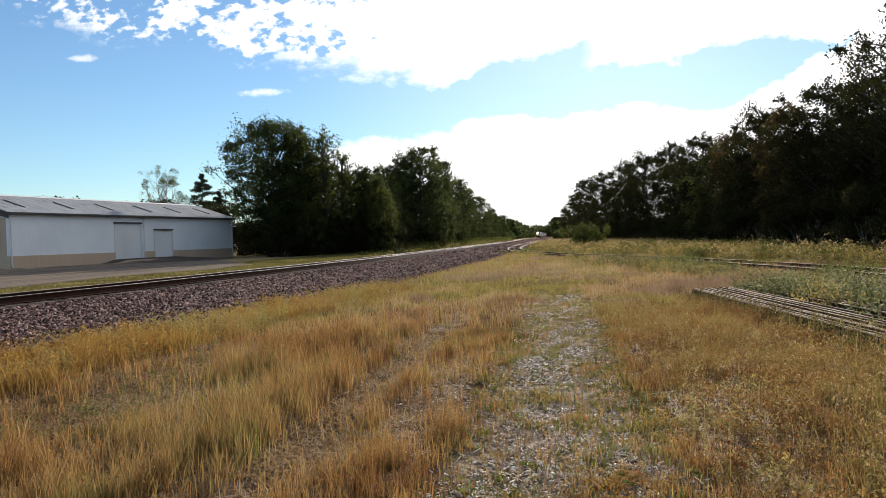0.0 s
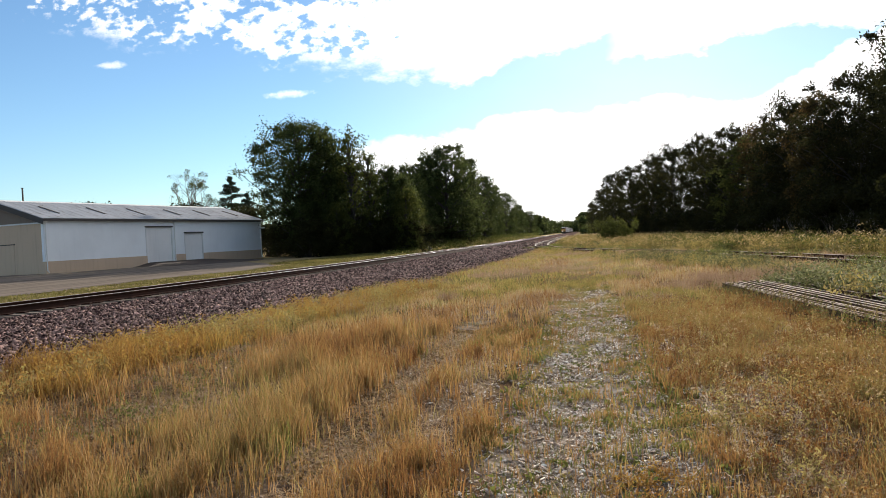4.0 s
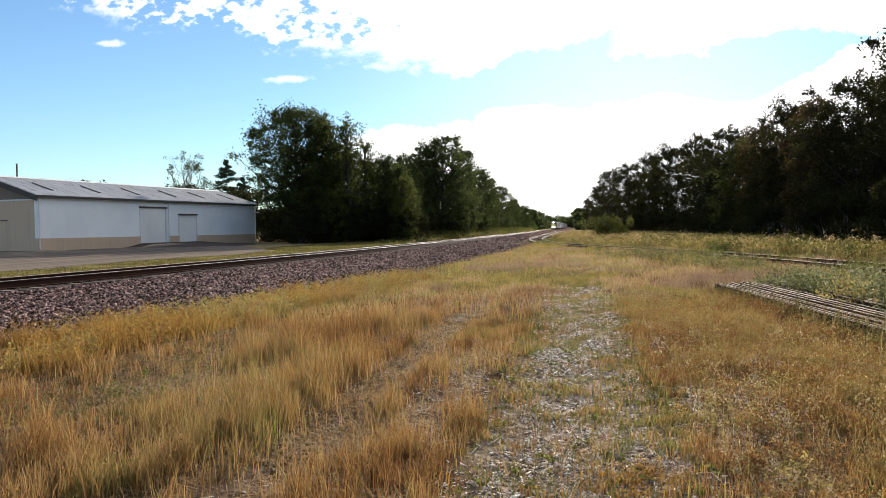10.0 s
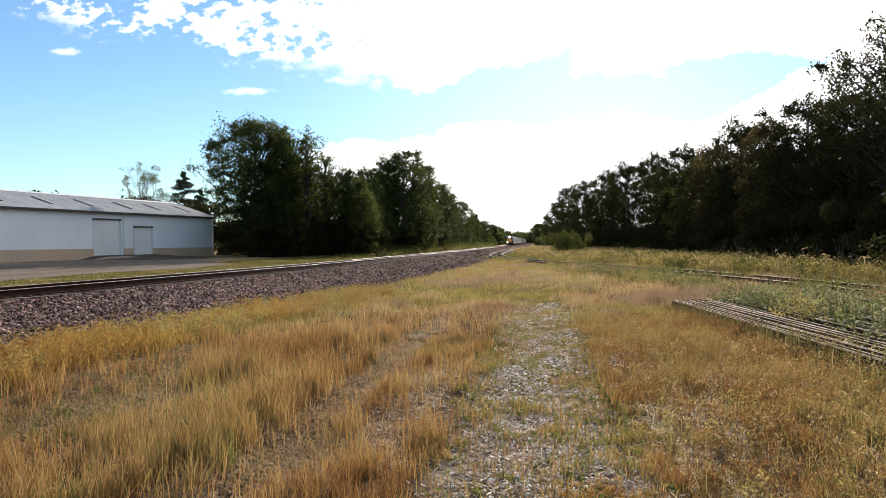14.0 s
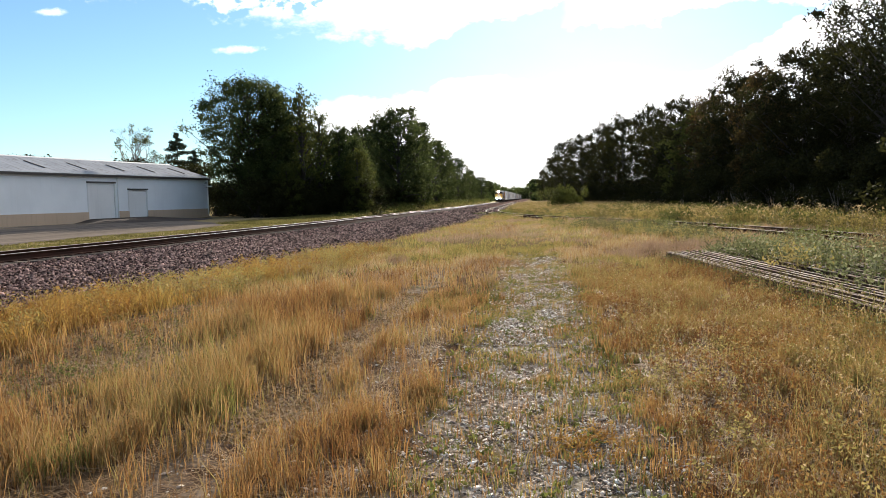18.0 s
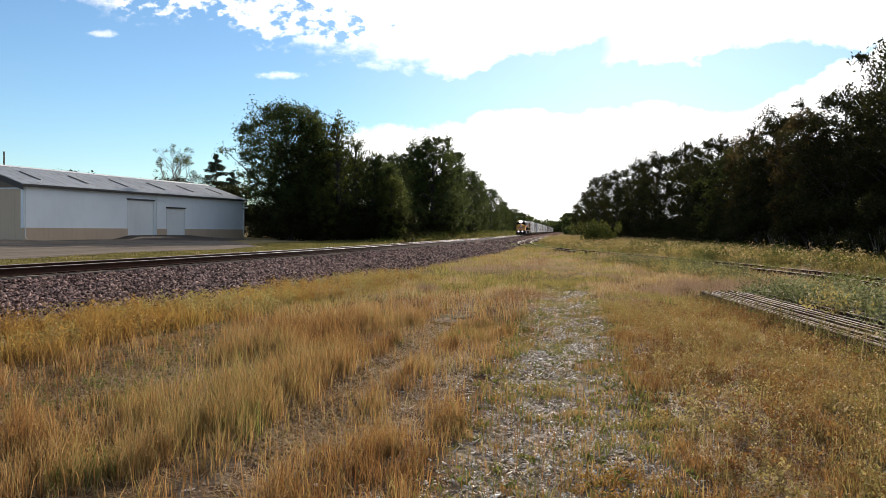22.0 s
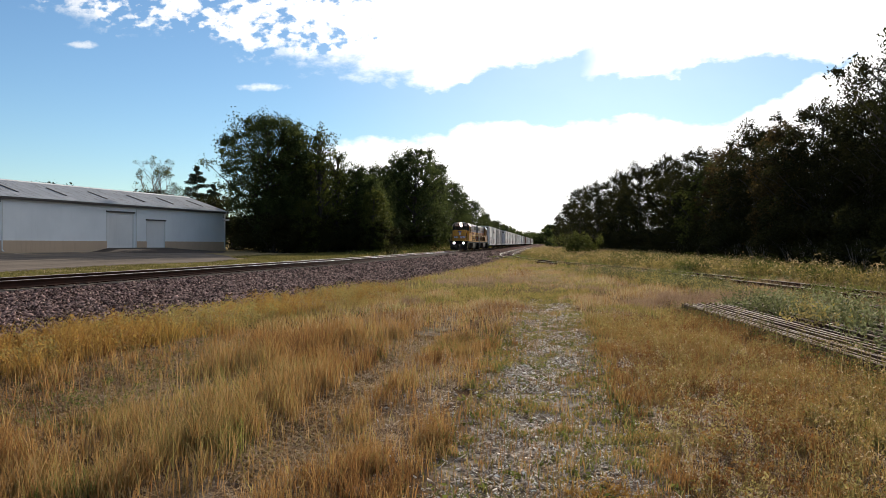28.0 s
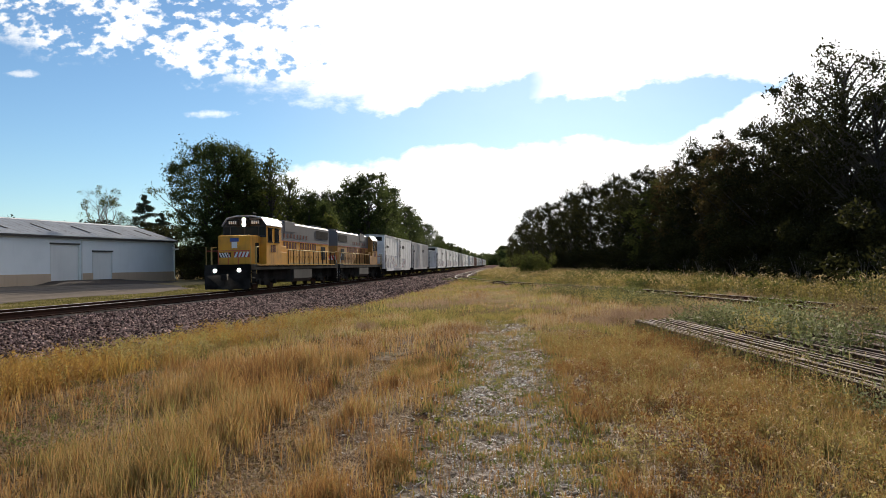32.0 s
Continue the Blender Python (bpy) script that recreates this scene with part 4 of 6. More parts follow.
    part("hood_upper", prism([(-0.93, 3.12), (0.93, 3.12), (0.93, 4.26), (0.80, 4.40), (-0.80, 4.40), (-0.93, 4.26)], hy0, hy1), GREY, loco, "grey upper engine hood")
    part("equipment_box", boxes((-1.25, 1.25, hy0, hy0 + 1.3, 1.55, 2.75), bevel=0.04), YELLOW, loco)
    k = 16
    for i in range(k):
        y = hy0 + 1.7 + i * (hy1 - hy0 - 2.0) / k
        for s in (-1, 1):
            part("hood_door", boxes((min(s * 0.92, s * 0.945), max(s * 0.92, s * 0.945), y + 0.03, y + (hy1 - hy0 - 2.0) / k - 0.03, 1.65, 2.6)), YELLOW, loco)
            part("door_seam", boxes((min(s * 0.92, s * 0.928), max(s * 0.92, s * 0.928), y - 0.022, y + 0.022, 1.64, 2.62)), BLACK, loco)
            part("door_latch", boxes((min(s * 0.945, s * 0.96), max(s * 0.945, s * 0.96), y + 0.08, y + 0.14, 2.0, 2.14)), BLACK, loco)
    for s in (-1, 1):
        part("radiator_grille", boxes((min(s * 0.93, s * 0.95), max(s * 0.93, s * 0.95), hy1 - 3.6, hy1 - 0.3, 3.5, 4.1)), BLACK, loco)
        part("intake_grille", boxes((min(s * 0.94, s * 0.955), max(s * 0.94, s * 0.955), hy1 - 2.3, hy1 - 1.1, 1.9, 2.9)), BLACK, loco)
        bars(loco, "lettering_bar", LETTER, s * 0.922, hy0 + 1.7, 5, 0.36, 0.24, 2.62, 3.06, s)
        bars(loco, "lettering_bar", LETTER, s * 0.932, hy0 + 1.7, 8, 0.30, 0.42, 3.34, 3.62, s)
        bars(loco, "lettering_bar", LETTER, s * 0.922, hy0 + 5.3, 7, 0.36, 0.24, 2.62, 3.06, s)
        bars(loco, "lettering_bar", LETTER, s * 1.36, c0 + 0.75, 3, 0.22, 0.1, 2.3, 2.75, s)
        part("red_line", boxes((min(s * 0.93, s * 0.94), max(s * 0.93, s * 0.94), hy0 + 0.1, hy1 - 0.1, 3.10, 3.14)), RED, loco)
        # walkway railing
        lines = [((s * 1.34, y, 1.55), (s * 1.34, y, 2.5)) for y in np.linspace(c1 + 1.4, -h - 0.9, 11)]
        for line in lines:
            part("stanchion", rods([line], 0.032), BLACK, loco)
        part("handrail", rods([((s * 1.34, c1 + 1.4, 2.5), (s * 1.34, -h - 0.9, 2.5))], 0.03), RAILING, loco, "yellow walkway handrail")
        for y in (h + 0.1, h + 0.8):
            part("grab_post", rods([((s * 1.34, y, 0.5 if y < h + 0.5 else 1.5), (s * 1.34, y, 2.6))], 0.022), RAILING, loco)
        part("end_rail", rods([((s * 1.34, -h - 0.1, 1.5), (s * 1.34, -h - 0.1, 2.6)), ((s * 1.34, -h - 0.1, 2.6), (s * 1.34, -h - 0.9, 2.5))], 0.022), RAILING, loco)
    for s in (-1, 1):
        part("step_well", boxes((min(s * 0.99, s * 1.34), max(s * 0.99, s * 1.34), h + 0.15, h + 0.95, 0.75, 1.56), bevel=0.01), BLACK, loco, "black step well beside the nose")
        part("nose_grab_rail", rods([((s * 1.36, h + 0.95, 1.0), (s * 1.36, h + 0.95, 2.55)), ((s * 1.36, h + 0.95, 2.55), (s * 1.30, h + 1.5, 2.6))], 0.028), RAILING, loco, "pale grab rail beside the steps")
        part("stair_rail", rods([((s * 1.34, -h - 0.9, 2.5), (s * 1.34, -h - 0.1, 1.5)), ((s * 1.34, -h - 0.1, 0.6), (s * 1.34, -h - 0.1, 1.5))], 0.026), CABROOF, loco, "pale slanting stair rail")
        part("sill_line", boxes((min(s * 0.945, s * 0.955), max(s * 0.945, s * 0.955), c1 + 1.4, -h - 1.2, 1.58, 1.66)), RAILING, loco, "pale line along the foot of the hood")
    part("rear_stripe_panel", boxes((-0.9, 0.9, hy1, hy1 + 0.012, 1.9, 2.3)), RED, loco, "red panel on the rear of the hood")
    for i in range(6):
        part("rear_stripe", prism([(-0.8 + i * 0.28, 1.92), (-0.67 + i * 0.28, 1.92), (-0.55 + i * 0.28, 2.28), (-0.68 + i * 0.28, 2.28)], hy1 + 0.012, hy1 + 0.022), WHITE, loco, "slanting white stripe")
    part("front_railing", rods([((-1.3, h + 0.08, 2.35), (1.3, h + 0.08, 2.35)), ((-0.6, h + 0.08, 1.5), (-0.6, h + 0.08, 2.35)), ((0.6, h + 0.08, 1.5), (0.6, h + 0.08, 2.35)), ((0, h + 0.08, 1.5), (0, h + 0.08, 2.35))], 0.02), RED, loco, "red front railing")
    for y in (hy1 - 0.75, hy1 - 1.75, hy1 - 2.75, hy0 + 3.3):
        bm = bmesh.new()
        rod(bm, (0, y, 4.38), (0, y, 4.58), 0.5, 20)
        part("roof_fan", bm, GREY, loco, "round radiator fan")
    part("exhaust_stack", boxes((-0.3, 0.3, hy0 + 4.4, hy0 + 5.2, 4.38, 4.62), bevel=0.03), BLACK, loco)
    part("dynamic_brake_blister", boxes((-0.95, 0.95, hy0 + 1.9, hy0 + 4.1, 3.75, 4.44), bevel=0.015), GREY, loco)
    horn = rods([((0.2, c0 + 1.1, 4.55), (0.2, c0 + 1.1, 4.72)), ((0.2, c0 + 0.8, 4.74), (0.2, c0 + 1.3, 4.74))], 0.05, 8)
    part("horn", horn, BLACK, cab)
    tank = prism([(-1.25, 0.38), (1.25, 0.38), (1.42, 0.6), (1.42, 1.2), (-1.42, 1.2), (-1.42, 0.6)], -2.0, 2.2)
    part("fuel_tank", tank, TANK, loco, "grey fuel tank")
    bm = rods([((s * 1.2, -2.3, 1.34), (s * 1.2, 2.6, 1.34)) for s in (-1, 1)], 0.17, 12)
    part("air_reservoir", bm, TANK, loco)
    truck(loco, -6.2, 2.75, 0.5)
    truck(loco, 6.1, 2.75, 0.5)
    return loco


def make_boxcar(length, top, paint, label, roof=CARROOF, spray=False, ribs=0, low=False):
    """A closed car, origin at its middle on the rail tops."""
    car = tagged(new("boxcar"), label, "freight car", "cars of the train")
    h, z0 = length / 2 - 0.55, 1.02
    body = part("body", boxes((-1.5, 1.5, -h, h, z0, top - 0.16), bevel=0.02), paint, car)
    part("roof", prism([(-1.54, top - 0.2), (1.54, top - 0.2), (1.54, top - 0.1), (0, top), (-1.54, top - 0.1)], -h - 0.06, h + 0.06), roof, car, "pale metal roof")
    part("side_sill", boxes((-1.52, -1.40, -h + 1.5, h - 1.5, 0.78, z0), (1.40, 1.52, -h + 1.5, h - 1.5, 0.78, z0)), paint, car)
    part("centre_sill", boxes((-0.3, 0.3, -h - 0.1, h + 0.1, 0.72, z0), (-1.0, 1.0, -h + 3.4, h - 3.4, 0.62, z0 - 0.02), (-0.8, 0.8, -3.0, -1.2, 0.35, 0.7)), BLACK, car)
    for s in (-1, 1):
        if not low:
            door = part("plug_door", boxes((min(s * 1.5, s * 1.56), max(s * 1.5, s * 1.56), -1.55, 1.55, z0 + 0.05, top - 0.3), bevel=0.015), paint, body, "sliding plug door")
            for y in ((-0.5, 0.5) if spray else (-0.9, 0.9)):
                part("lock_rod", rods([((s * 1.6, y, z0 + 0.1), (s * 1.6, y, top - 0.4))], 0.025, 6), BLACK if spray else paint, door)
            if spray:
                for z in (1.6, 2.6, 3.6):
                    part("lock_bar", rods([((s * 1.6, -0.5, z), (s * 1.6, 0.5, z))], 0.022, 6), BLACK, door)
            part("door_track", boxes((min(s * 1.5, s * 1.6), max(s * 1.5, s * 1.6), -4.4, 1.7, z0 - 0.02, z0 + 0.04), (min(s * 1.5, s * 1.6), max(s * 1.5, s * 1.6), -4.4, 1.7, top - 0.3, top - 0.24)), paint, car)
        n = ribs or 12
        for i in range(n + 1):
            y = -h + 0.05 + i * (2 * h - 0.1) / n
            if abs(y) > 1.65 or low:
                part("side_post", boxes((min(s * 1.5, s * (1.57 if ribs else 1.512)), max(s * 1.5, s * (1.57 if ribs else 1.512)), y - 0.05, y + 0.05, z0, top - 0.2)), paint, body)
        for y in (-h + 0.35, h - 0.35):
            rungs = [((s * 1.58, y - 0.22, z), (s * 1.58, y + 0.22, z)) for z in np.arange(1.0, top - 0.4, 0.38)]
            part("ladder", rods(rungs + [((s * 1.58, y - 0.22, 0.8), (s * 1.58, y - 0.22, top - 0.5)), ((s * 1.58, y + 0.22, 0.8), (s * 1.58, y + 0.22, top - 0.5))], 0.018, 5), BLACK, car)
        bars(body, "lettering_bar", BLACK, s * 1.513, -h + 1.4, 5, 0.22, 0.09, top - 1.5, top - 1.25, s)
        bars(body, "lettering_bar", BLACK, s * 1.513, 2.2, 4, 0.4, 0.14, top - 1.4, top - 1.0, s)
        if spray:
            part("sprayed_mark", boxes((min(s * 1.515, s * 1.522), max(s * 1.515, s * 1.522), -h + 0.7, -1.9, z0 + 0.12, z0 + 1.5)), SPRAY, body, "faded sprayed mark")
            part("sprayed_mark", boxes((min(s * 1.515, s * 1.522), max(s * 1.515, s * 1.522), 1.9, 5.2, z0 + 0.12, z0 + 1.2)), SPRAY, body, "faded sprayed mark")
    for s in (-1, 1):
        part("end_ribs", boxes(*[(-1.4, 1.4, min(s * h, s * (h + 0.07)), max(s * h, s * (h + 0.07)), z, z + 0.12) for z in np.arange(z0 + 0.3, top - 0.6, 0.42)], bevel=0.02), paint, body)
        part("end_platform", boxes((-1.2, 1.2, min(s * h, s * (h + 0.35)), max(s * h, s * (h + 0.35)), 0.95, 1.0)), BLACK, car)
        coupler(car, s * (h + 0.05), s)
        truck(car, s * (h - 2.1), 1.75, 0.44)
    part("end_panel", boxes((-1.25, 1.25, -h - 0.09, -h - 0.07, top - 0.75, top - 0.3)), BLACK, body, "dark grille at the top of the end")
    return car


LOCO_LEN = 19.9
train = []                          # (thing, distance of its middle behind the front)


def make_train():
    lead = make_locomotive()
    train.append((lead, LOCO_LEN / 2 - 0.4, 0))
    second = copy_thing(lead, pose(0, 0, 0))
    tagged(second, "second diesel locomotive in faded orange-yellow, facing backwards")
    for o in list(second.children_recursive):
        if o.name.startswith(("headlight.", "ditch_light.")) and "housing" not in o.name:
            o.data = o.data.copy()
            o.data.materials[0] = GLASS
            o["label"] = "unlit lamp lens"
    for o in second.children_recursive:
        if o.data.materials[0] == YELLOW:
            o.data = o.data.copy()
            o.data.materials[0] = YELLOW2
    train.append((second, LOCO_LEN * 1.5 - 0.2, 180))
    protos = {
        "w": (make_boxcar(23.2, 4.85, REEFER, "white refrigerator boxcar with sprayed marks along its base", spray=True), 23.2),
        "g": (make_boxcar(22.0, 4.75, BOXGREY, "faded grey boxcar with a pale metal roof", ribs=14), 22.0),
        "b": (make_boxcar(15.5, 4.05, BLUEGREY, "low blue-grey freight car with ribbed sides", BLUEGREY, ribs=16, low=True), 15.5),
        "r": (make_boxcar(17.5, 4.65, BOXRED, "weathered red-brown boxcar with ribbed sides", BOXRED, ribs=12), 17.5),
    }
    used = set()
    at = LOCO_LEN * 2 - 0.2
    for kind in "wgbwwwgwwbwgrrwgwwbrgwwgw":
        proto, length = protos[kind]
        thing = proto if kind not in used else copy_thing(proto, pose(0, 0, 0))
        used.add(kind)
        train.append((thing, at + length / 2, 0))
        at += length + 0.15


make_train()


# ---- the pile of old rails ----
def make_pile():
    rng = random.Random(8)
    bm = bmesh.new()
    k = len(OLD)
    for x in (-5.95, 5.95):
        for a, z in OLD:
            bm.verts.new((x, a * 0.5, (z + 0.18) * 0.68))
    bm.verts.ensure_lookup_table()
    for i in range(k):
        bm.faces.new((bm.verts[i], bm.verts[(i + 1) % k], bm.verts[k + (i + 1) % k], bm.verts[k + i]))
    bm.faces.new([bm.verts[i] for i in range(k)][::-1])
    bm.faces.new([bm.verts[k + i] for i in range(k)])
    me = bpy.data.meshes.new("old_rail")
    bm.to_mesh(me)
    bm.free()
    me.materials.append(OLDRAIL)
    # separate strip on top carries the painted sheen of the sunlit heads
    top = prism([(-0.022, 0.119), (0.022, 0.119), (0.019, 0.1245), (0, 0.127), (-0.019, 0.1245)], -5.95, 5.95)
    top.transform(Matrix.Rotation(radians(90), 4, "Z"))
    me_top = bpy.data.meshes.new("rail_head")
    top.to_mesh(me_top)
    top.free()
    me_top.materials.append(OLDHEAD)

    def rail(label, m):
        o = tagged(new("old_rail", me), label, "rail", "pile of old rails")
        o.matrix_basis = m
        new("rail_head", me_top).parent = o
    yaw = 94.6
    d = Vector((math.cos(radians(yaw)), math.sin(radians(yaw)), 0))
    n = Vector((d.y, -d.x, 0))
    start = Vector((3.3, 19.3, 0))
    bm = boxes((-2.2, 2.2, -0.1, 0.1, -0.10, 0.028), bevel=0.012)
    m2 = bpy.data.meshes.new("bearer_beam")
    bm.to_mesh(m2)
    bm.free()
    m2.materials.append(TIE)
    for i in range(6):
        c = start - d * (0.9 + i * 2.1) + n * 1.9
        o = tagged(new("timber_bearer", m2), "dark timber bearer under the stacked rails", "timber", "bearers under the rails")
        o.matrix_basis = pose(c.x, c.y, -0.065, 0, 0, yaw - 90)
    # a loose lower layer, and above it rails side by side with gaps
    off = 0.0
    for i in range(13):
        c = start + n * (off + 0.05) + d * (rng.uniform(-0.8, -0.1) - 5.95)
        rail("long weathered steel rail low in the stack", pose(c.x, c.y, -0.036, 0, 0, yaw + rng.uniform(-0.15, 0.15)))
        off += 0.32 + rng.uniform(-0.03, 0.03)
    off, e = 0.0, 0.0
    for i in range(38):
        c = start + n * off + d * (e + rng.uniform(-0.10, 0.08) - 5.95)
        rail("long weathered steel rail lying among weeds", pose(c.x, c.y, 0.1095 - rng.choice((0.0, 0.0, 0.008, 0.018)), rng.choice((0, 0, 0, -7, 6, 12)), rng.uniform(-0.12, 0.12), yaw + rng.uniform(-0.25, 0.25)))
        off += 0.080 + rng.choice((0.0, 0.004, 0.010, 0.03))
        if i in (4, 9, 16, 21, 26, 32):
            off += rng.uniform(0.12, 0.3)
            e += rng.uniform(0.0, 0.7)


make_pile()


# ---- trees ----
def tube(V, F, pts, radii, seg=6):
    """A tapered tube through points, added to lists."""
    pts = [Vector(p) for p in pts]
    rings = []
    for i, (p, r) in enumerate(zip(pts, radii)):
        d = (pts[min(i + 1, len(pts) - 1)] - pts[max(i - 1, 0)]).normalized()
        q = d.to_track_quat("Z", "Y")
        base = len(V)
        for j in range(seg):
            a = 6.2832 * j / seg
            w = p + q @ Vector((math.cos(a) * r, math.sin(a) * r, 0))
            V.append((w.x, w.y, w.z))
        rings.append(base)
    for a, b in zip(rings, rings[1:]):
        for j in range(seg):
            F.append((a + j, a + (j + 1) % seg, b + (j + 1) % seg, b + j))


def leaves(name, C, R, per, size, material, parent, seed, squash=0.8):
    """Small leaf cards in clumps: centres C, radii R."""
    rng = np.random.default_rng(seed)
    n = len(C) * per
    d = rng.normal(0, 1, (n, 3))
    d /= np.linalg.norm(d, axis=1)[:, None]
    rr = rng.uniform(0.25, 1.0, n) ** 0.5 * rng.uniform(0.8, 1.2, n)
    c = np.repeat(C, per, 0)
    P = c + d * (np.repeat(R, per) * rr)[:, None] * np.array([1, 1, squash])
    a = rng.normal(0, 1, (n, 3))
    a /= np.linalg.norm(a, axis=1)[:, None]
    b = np.cross(a, rng.normal(0, 1, (n, 3)))
    b /= np.linalg.norm(b, axis=1)[:, None]
    s = (size * rng.uniform(0.6, 1.4, n))[:, None]
    V = np.stack([P - a * s, P + b * s * 0.45, P + a * s, P - b * s * 0.45], 1).reshape(-1, 3)
    F = np.arange(4 * n).reshape(-1, 4)
    return raw(name, V, F, material, parent)


def sprays(name, C, R, per, size, material, parent, seed):
    """Leaf cards along twigs that fan out of each clump, so that its outline stays ragged."""
    rng = np.random.default_rng(seed)
    n, m = len(C) * per, 9
    k = np.repeat(np.arange(len(C)), per)
    out = C * np.array([1, 1, 0.0])
    out = out / np.maximum(np.linalg.norm(out, axis=1), 0.5)[:, None]
    D = rng.normal(0, 1, (len(C), m, 3)) * np.array([1, 1, 0.75]) + 0.55 * out[:, None] + np.array([0, 0, 0.2])
    D /= np.linalg.norm(D, axis=2)[:, :, None]
    u = rng.uniform(0.05, 1.3, n)
    P = C[k] + D[k, rng.integers(0, m, n)] * (R[k] * u)[:, None] + rng.normal(0, 0.15, (n, 3)) * R[k][:, None]
    P[:, 2] -= 0.14 * R[k] * u * u
    a = rng.normal(0, 1, (n, 3))
    a /= np.linalg.norm(a, axis=1)[:, None]
    b = np.cross(a, rng.normal(0, 1, (n, 3)))
    b /= np.linalg.norm(b, axis=1)[:, None]
    t = (size * rng.uniform(0.55, 1.35, n))[:, None]
    V = np.stack([P - a * t, P + b * t * 0.5, P + a * t, P - b * t * 0.5], 1).reshape(-1, 3)
    return raw(name, V, np.arange(4 * n).reshape(-1, 4), material, parent)


def make_tree(name, label, height, spread, low, seed, per, size, material, clumps=60, open_=0.0, top_heavy=False):
    """A broadleaf tree: trunk, limbs and a crown of leafy twigs; origin at the ground."""
    rng = random.Random(seed)
    tree = tagged(new(name), label, "tree")
    V, F = [], []
    lean = (rng.uniform(-0.5, 0.5), rng.uniform(-0.5, 0.5))
    top = height * 0.86
    tube(V, F, [(0, 0, -0.3), (0.05, 0, height * 0.12), (lean[0] * 0.4, lean[1] * 0.4, height * 0.35), (lean[0], lean[1], top * 0.75), (lean[0] * 1.4, lean[1] * 1.4, top)],
         [0.028 * height, 0.019 * height, 0.014 * height, 0.008 * height, 0.0025 * height], 8)
    lobes = [(rng.uniform(0, 6.28), rng.uniform(0.7, 1.2)) for i in range(5)]
    C, R = [], []
    for i in range(clumps):
        f = (i + 0.5) / clumps
        z = height * (low + (0.95 - low) * f)
        env = min(1, 0.5 + 1.1 * f) * (1 - 0.55 * max(0, (f - 0.7) / 0.3) ** 2) if top_heavy else math.sin(math.pi * min(1, 0.16 + 0.80 * f)) ** 0.6
        a = i * 2.39996 + rng.uniform(-0.4, 0.4)
        bulge = max(0.75 if top_heavy else 0.62, max(w * math.cos(a - b) for b, w in lobes))
        r = spread * env * bulge * math.sqrt(rng.uniform(0.1, 1.0)) * rng.uniform(0.75, 1.15)
        p = Vector((lean[0] * f + r * math.cos(a), lean[1] * f + r * math.sin(a), z + rng.uniform(-0.6, 0.6)))
        C.append(p)
        R.append(height * rng.uniform(0.04, 0.095))
        if i % 3 == 0 or open_:
            z0 = max(height * 0.1, z - r * rng.uniform(0.6, 1.1) - 0.05 * height * open_)
            s = Vector((lean[0] * z0 / top, lean[1] * z0 / top, z0))
            mid = s.lerp(p, 0.5) + Vector((0, 0, 0.08 * height * rng.uniform(-0.2, 0.5)))
            tube(V, F, [s, mid, p], [0.007 * height, 0.0045 * height, 0.0012 * height], 5)
    raw("trunk", V, np.array(F), BARK, tree)
    sprays("crown", np.array(C), np.array(R), per, size, material, tree, seed)
    return tree


def make_conifer(height, seed):
    rng = random.Random(seed)
    tree = tagged(new("conifer_tree"), "dark ragged conifer standing behind the warehouse", "tree")
    V, F = [], []
    tube(V, F, [(0, 0, -0.3), (0, 0, height * 0.5), (0.1, 0, height)], [0.2, 0.12, 0.02], 6)
    C, R = [], []
    for i in range(60):
        f = (i // 5) / 11
        z = height * (0.14 + 0.82 * f) + rng.uniform(-0.55, 0.55)
        r = (height * 0.30 * (1 - f) ** 0.75 + 0.3) * rng.uniform(0.6, 1.15)
        a = (i % 5) * 1.257 + f * 9 + rng.uniform(-0.3, 0.3)
        tip = Vector((r * math.cos(a), r * math.sin(a), z + 0.12 * r))
        tube(V, F, [(0, 0, z), tip], [0.05, 0.015], 4)
        for q in (0.4, 0.65, 0.88, 1.0):
            C.append(Vector((0, 0, z)).lerp(tip, q))
            R.append(0.34 + 0.11 * r)
    raw("trunk", V, np.array(F), BARK, tree)
    leaves("needles", np.array(C), np.array(R) * 1.1, 60, 0.13, NEEDLE, tree, seed, 0.55)
    return tree


def make_bare_tree():
    rng = random.Random(4)
    tree = tagged(new("bare_tree"), "half-dead tree with bare grey limbs and thin leaf tufts", "tree")
    V, F, C, R = [], [], [], []

    def grow(p, d, length, r, depth):
        q = p + d * length
        m = p.lerp(q, 0.5) + Vector((rng.uniform(-1, 1), rng.uniform(-1, 1), 0)) * length * 0.08
        tube(V, F, [p, m, q], [r, r * 0.8, r * 0.55], 5)
        if depth == 0:
            if rng.random() < 0.14:
                C.append(q)
                R.append(0.45)
            return
        for i in range(rng.choice((2, 3))):
            e = (d + Vector((rng.uniform(-1, 1), rng.uniform(-1, 1), rng.uniform(-0.2, 0.6))) * 0.75).normalized()
            grow(q, e, length * rng.uniform(0.55, 0.8), r * 0.55, depth - 1)
    grow(Vector((0, 0, -0.2)), Vector((0.02, 0, 1)), 5.5, 0.3, 0)
    C.clear(), R.clear()
    for a, lean, z, n in ((0.2, 0.95, 4.3, 2.4), (3.3, 1.0, 4.0, 2.4), (2.9, 0.45, 5.0, 2.8), (5.9, 0.5, 4.8, 2.8), (1.2, 0.1, 5.3, 2.8)):
        grow(Vector((0.05, 0, z)), Vector((math.cos(a) * lean, math.sin(a) * lean, 1)).normalized(), n, 0.19, 5)
    raw("limb_frame", V, np.array(F), DEADBARK, tree)
    leaves("thin_crown", np.array(C), np.array(R), 22, 0.12, LEAF2, tree, 3)
    return tree


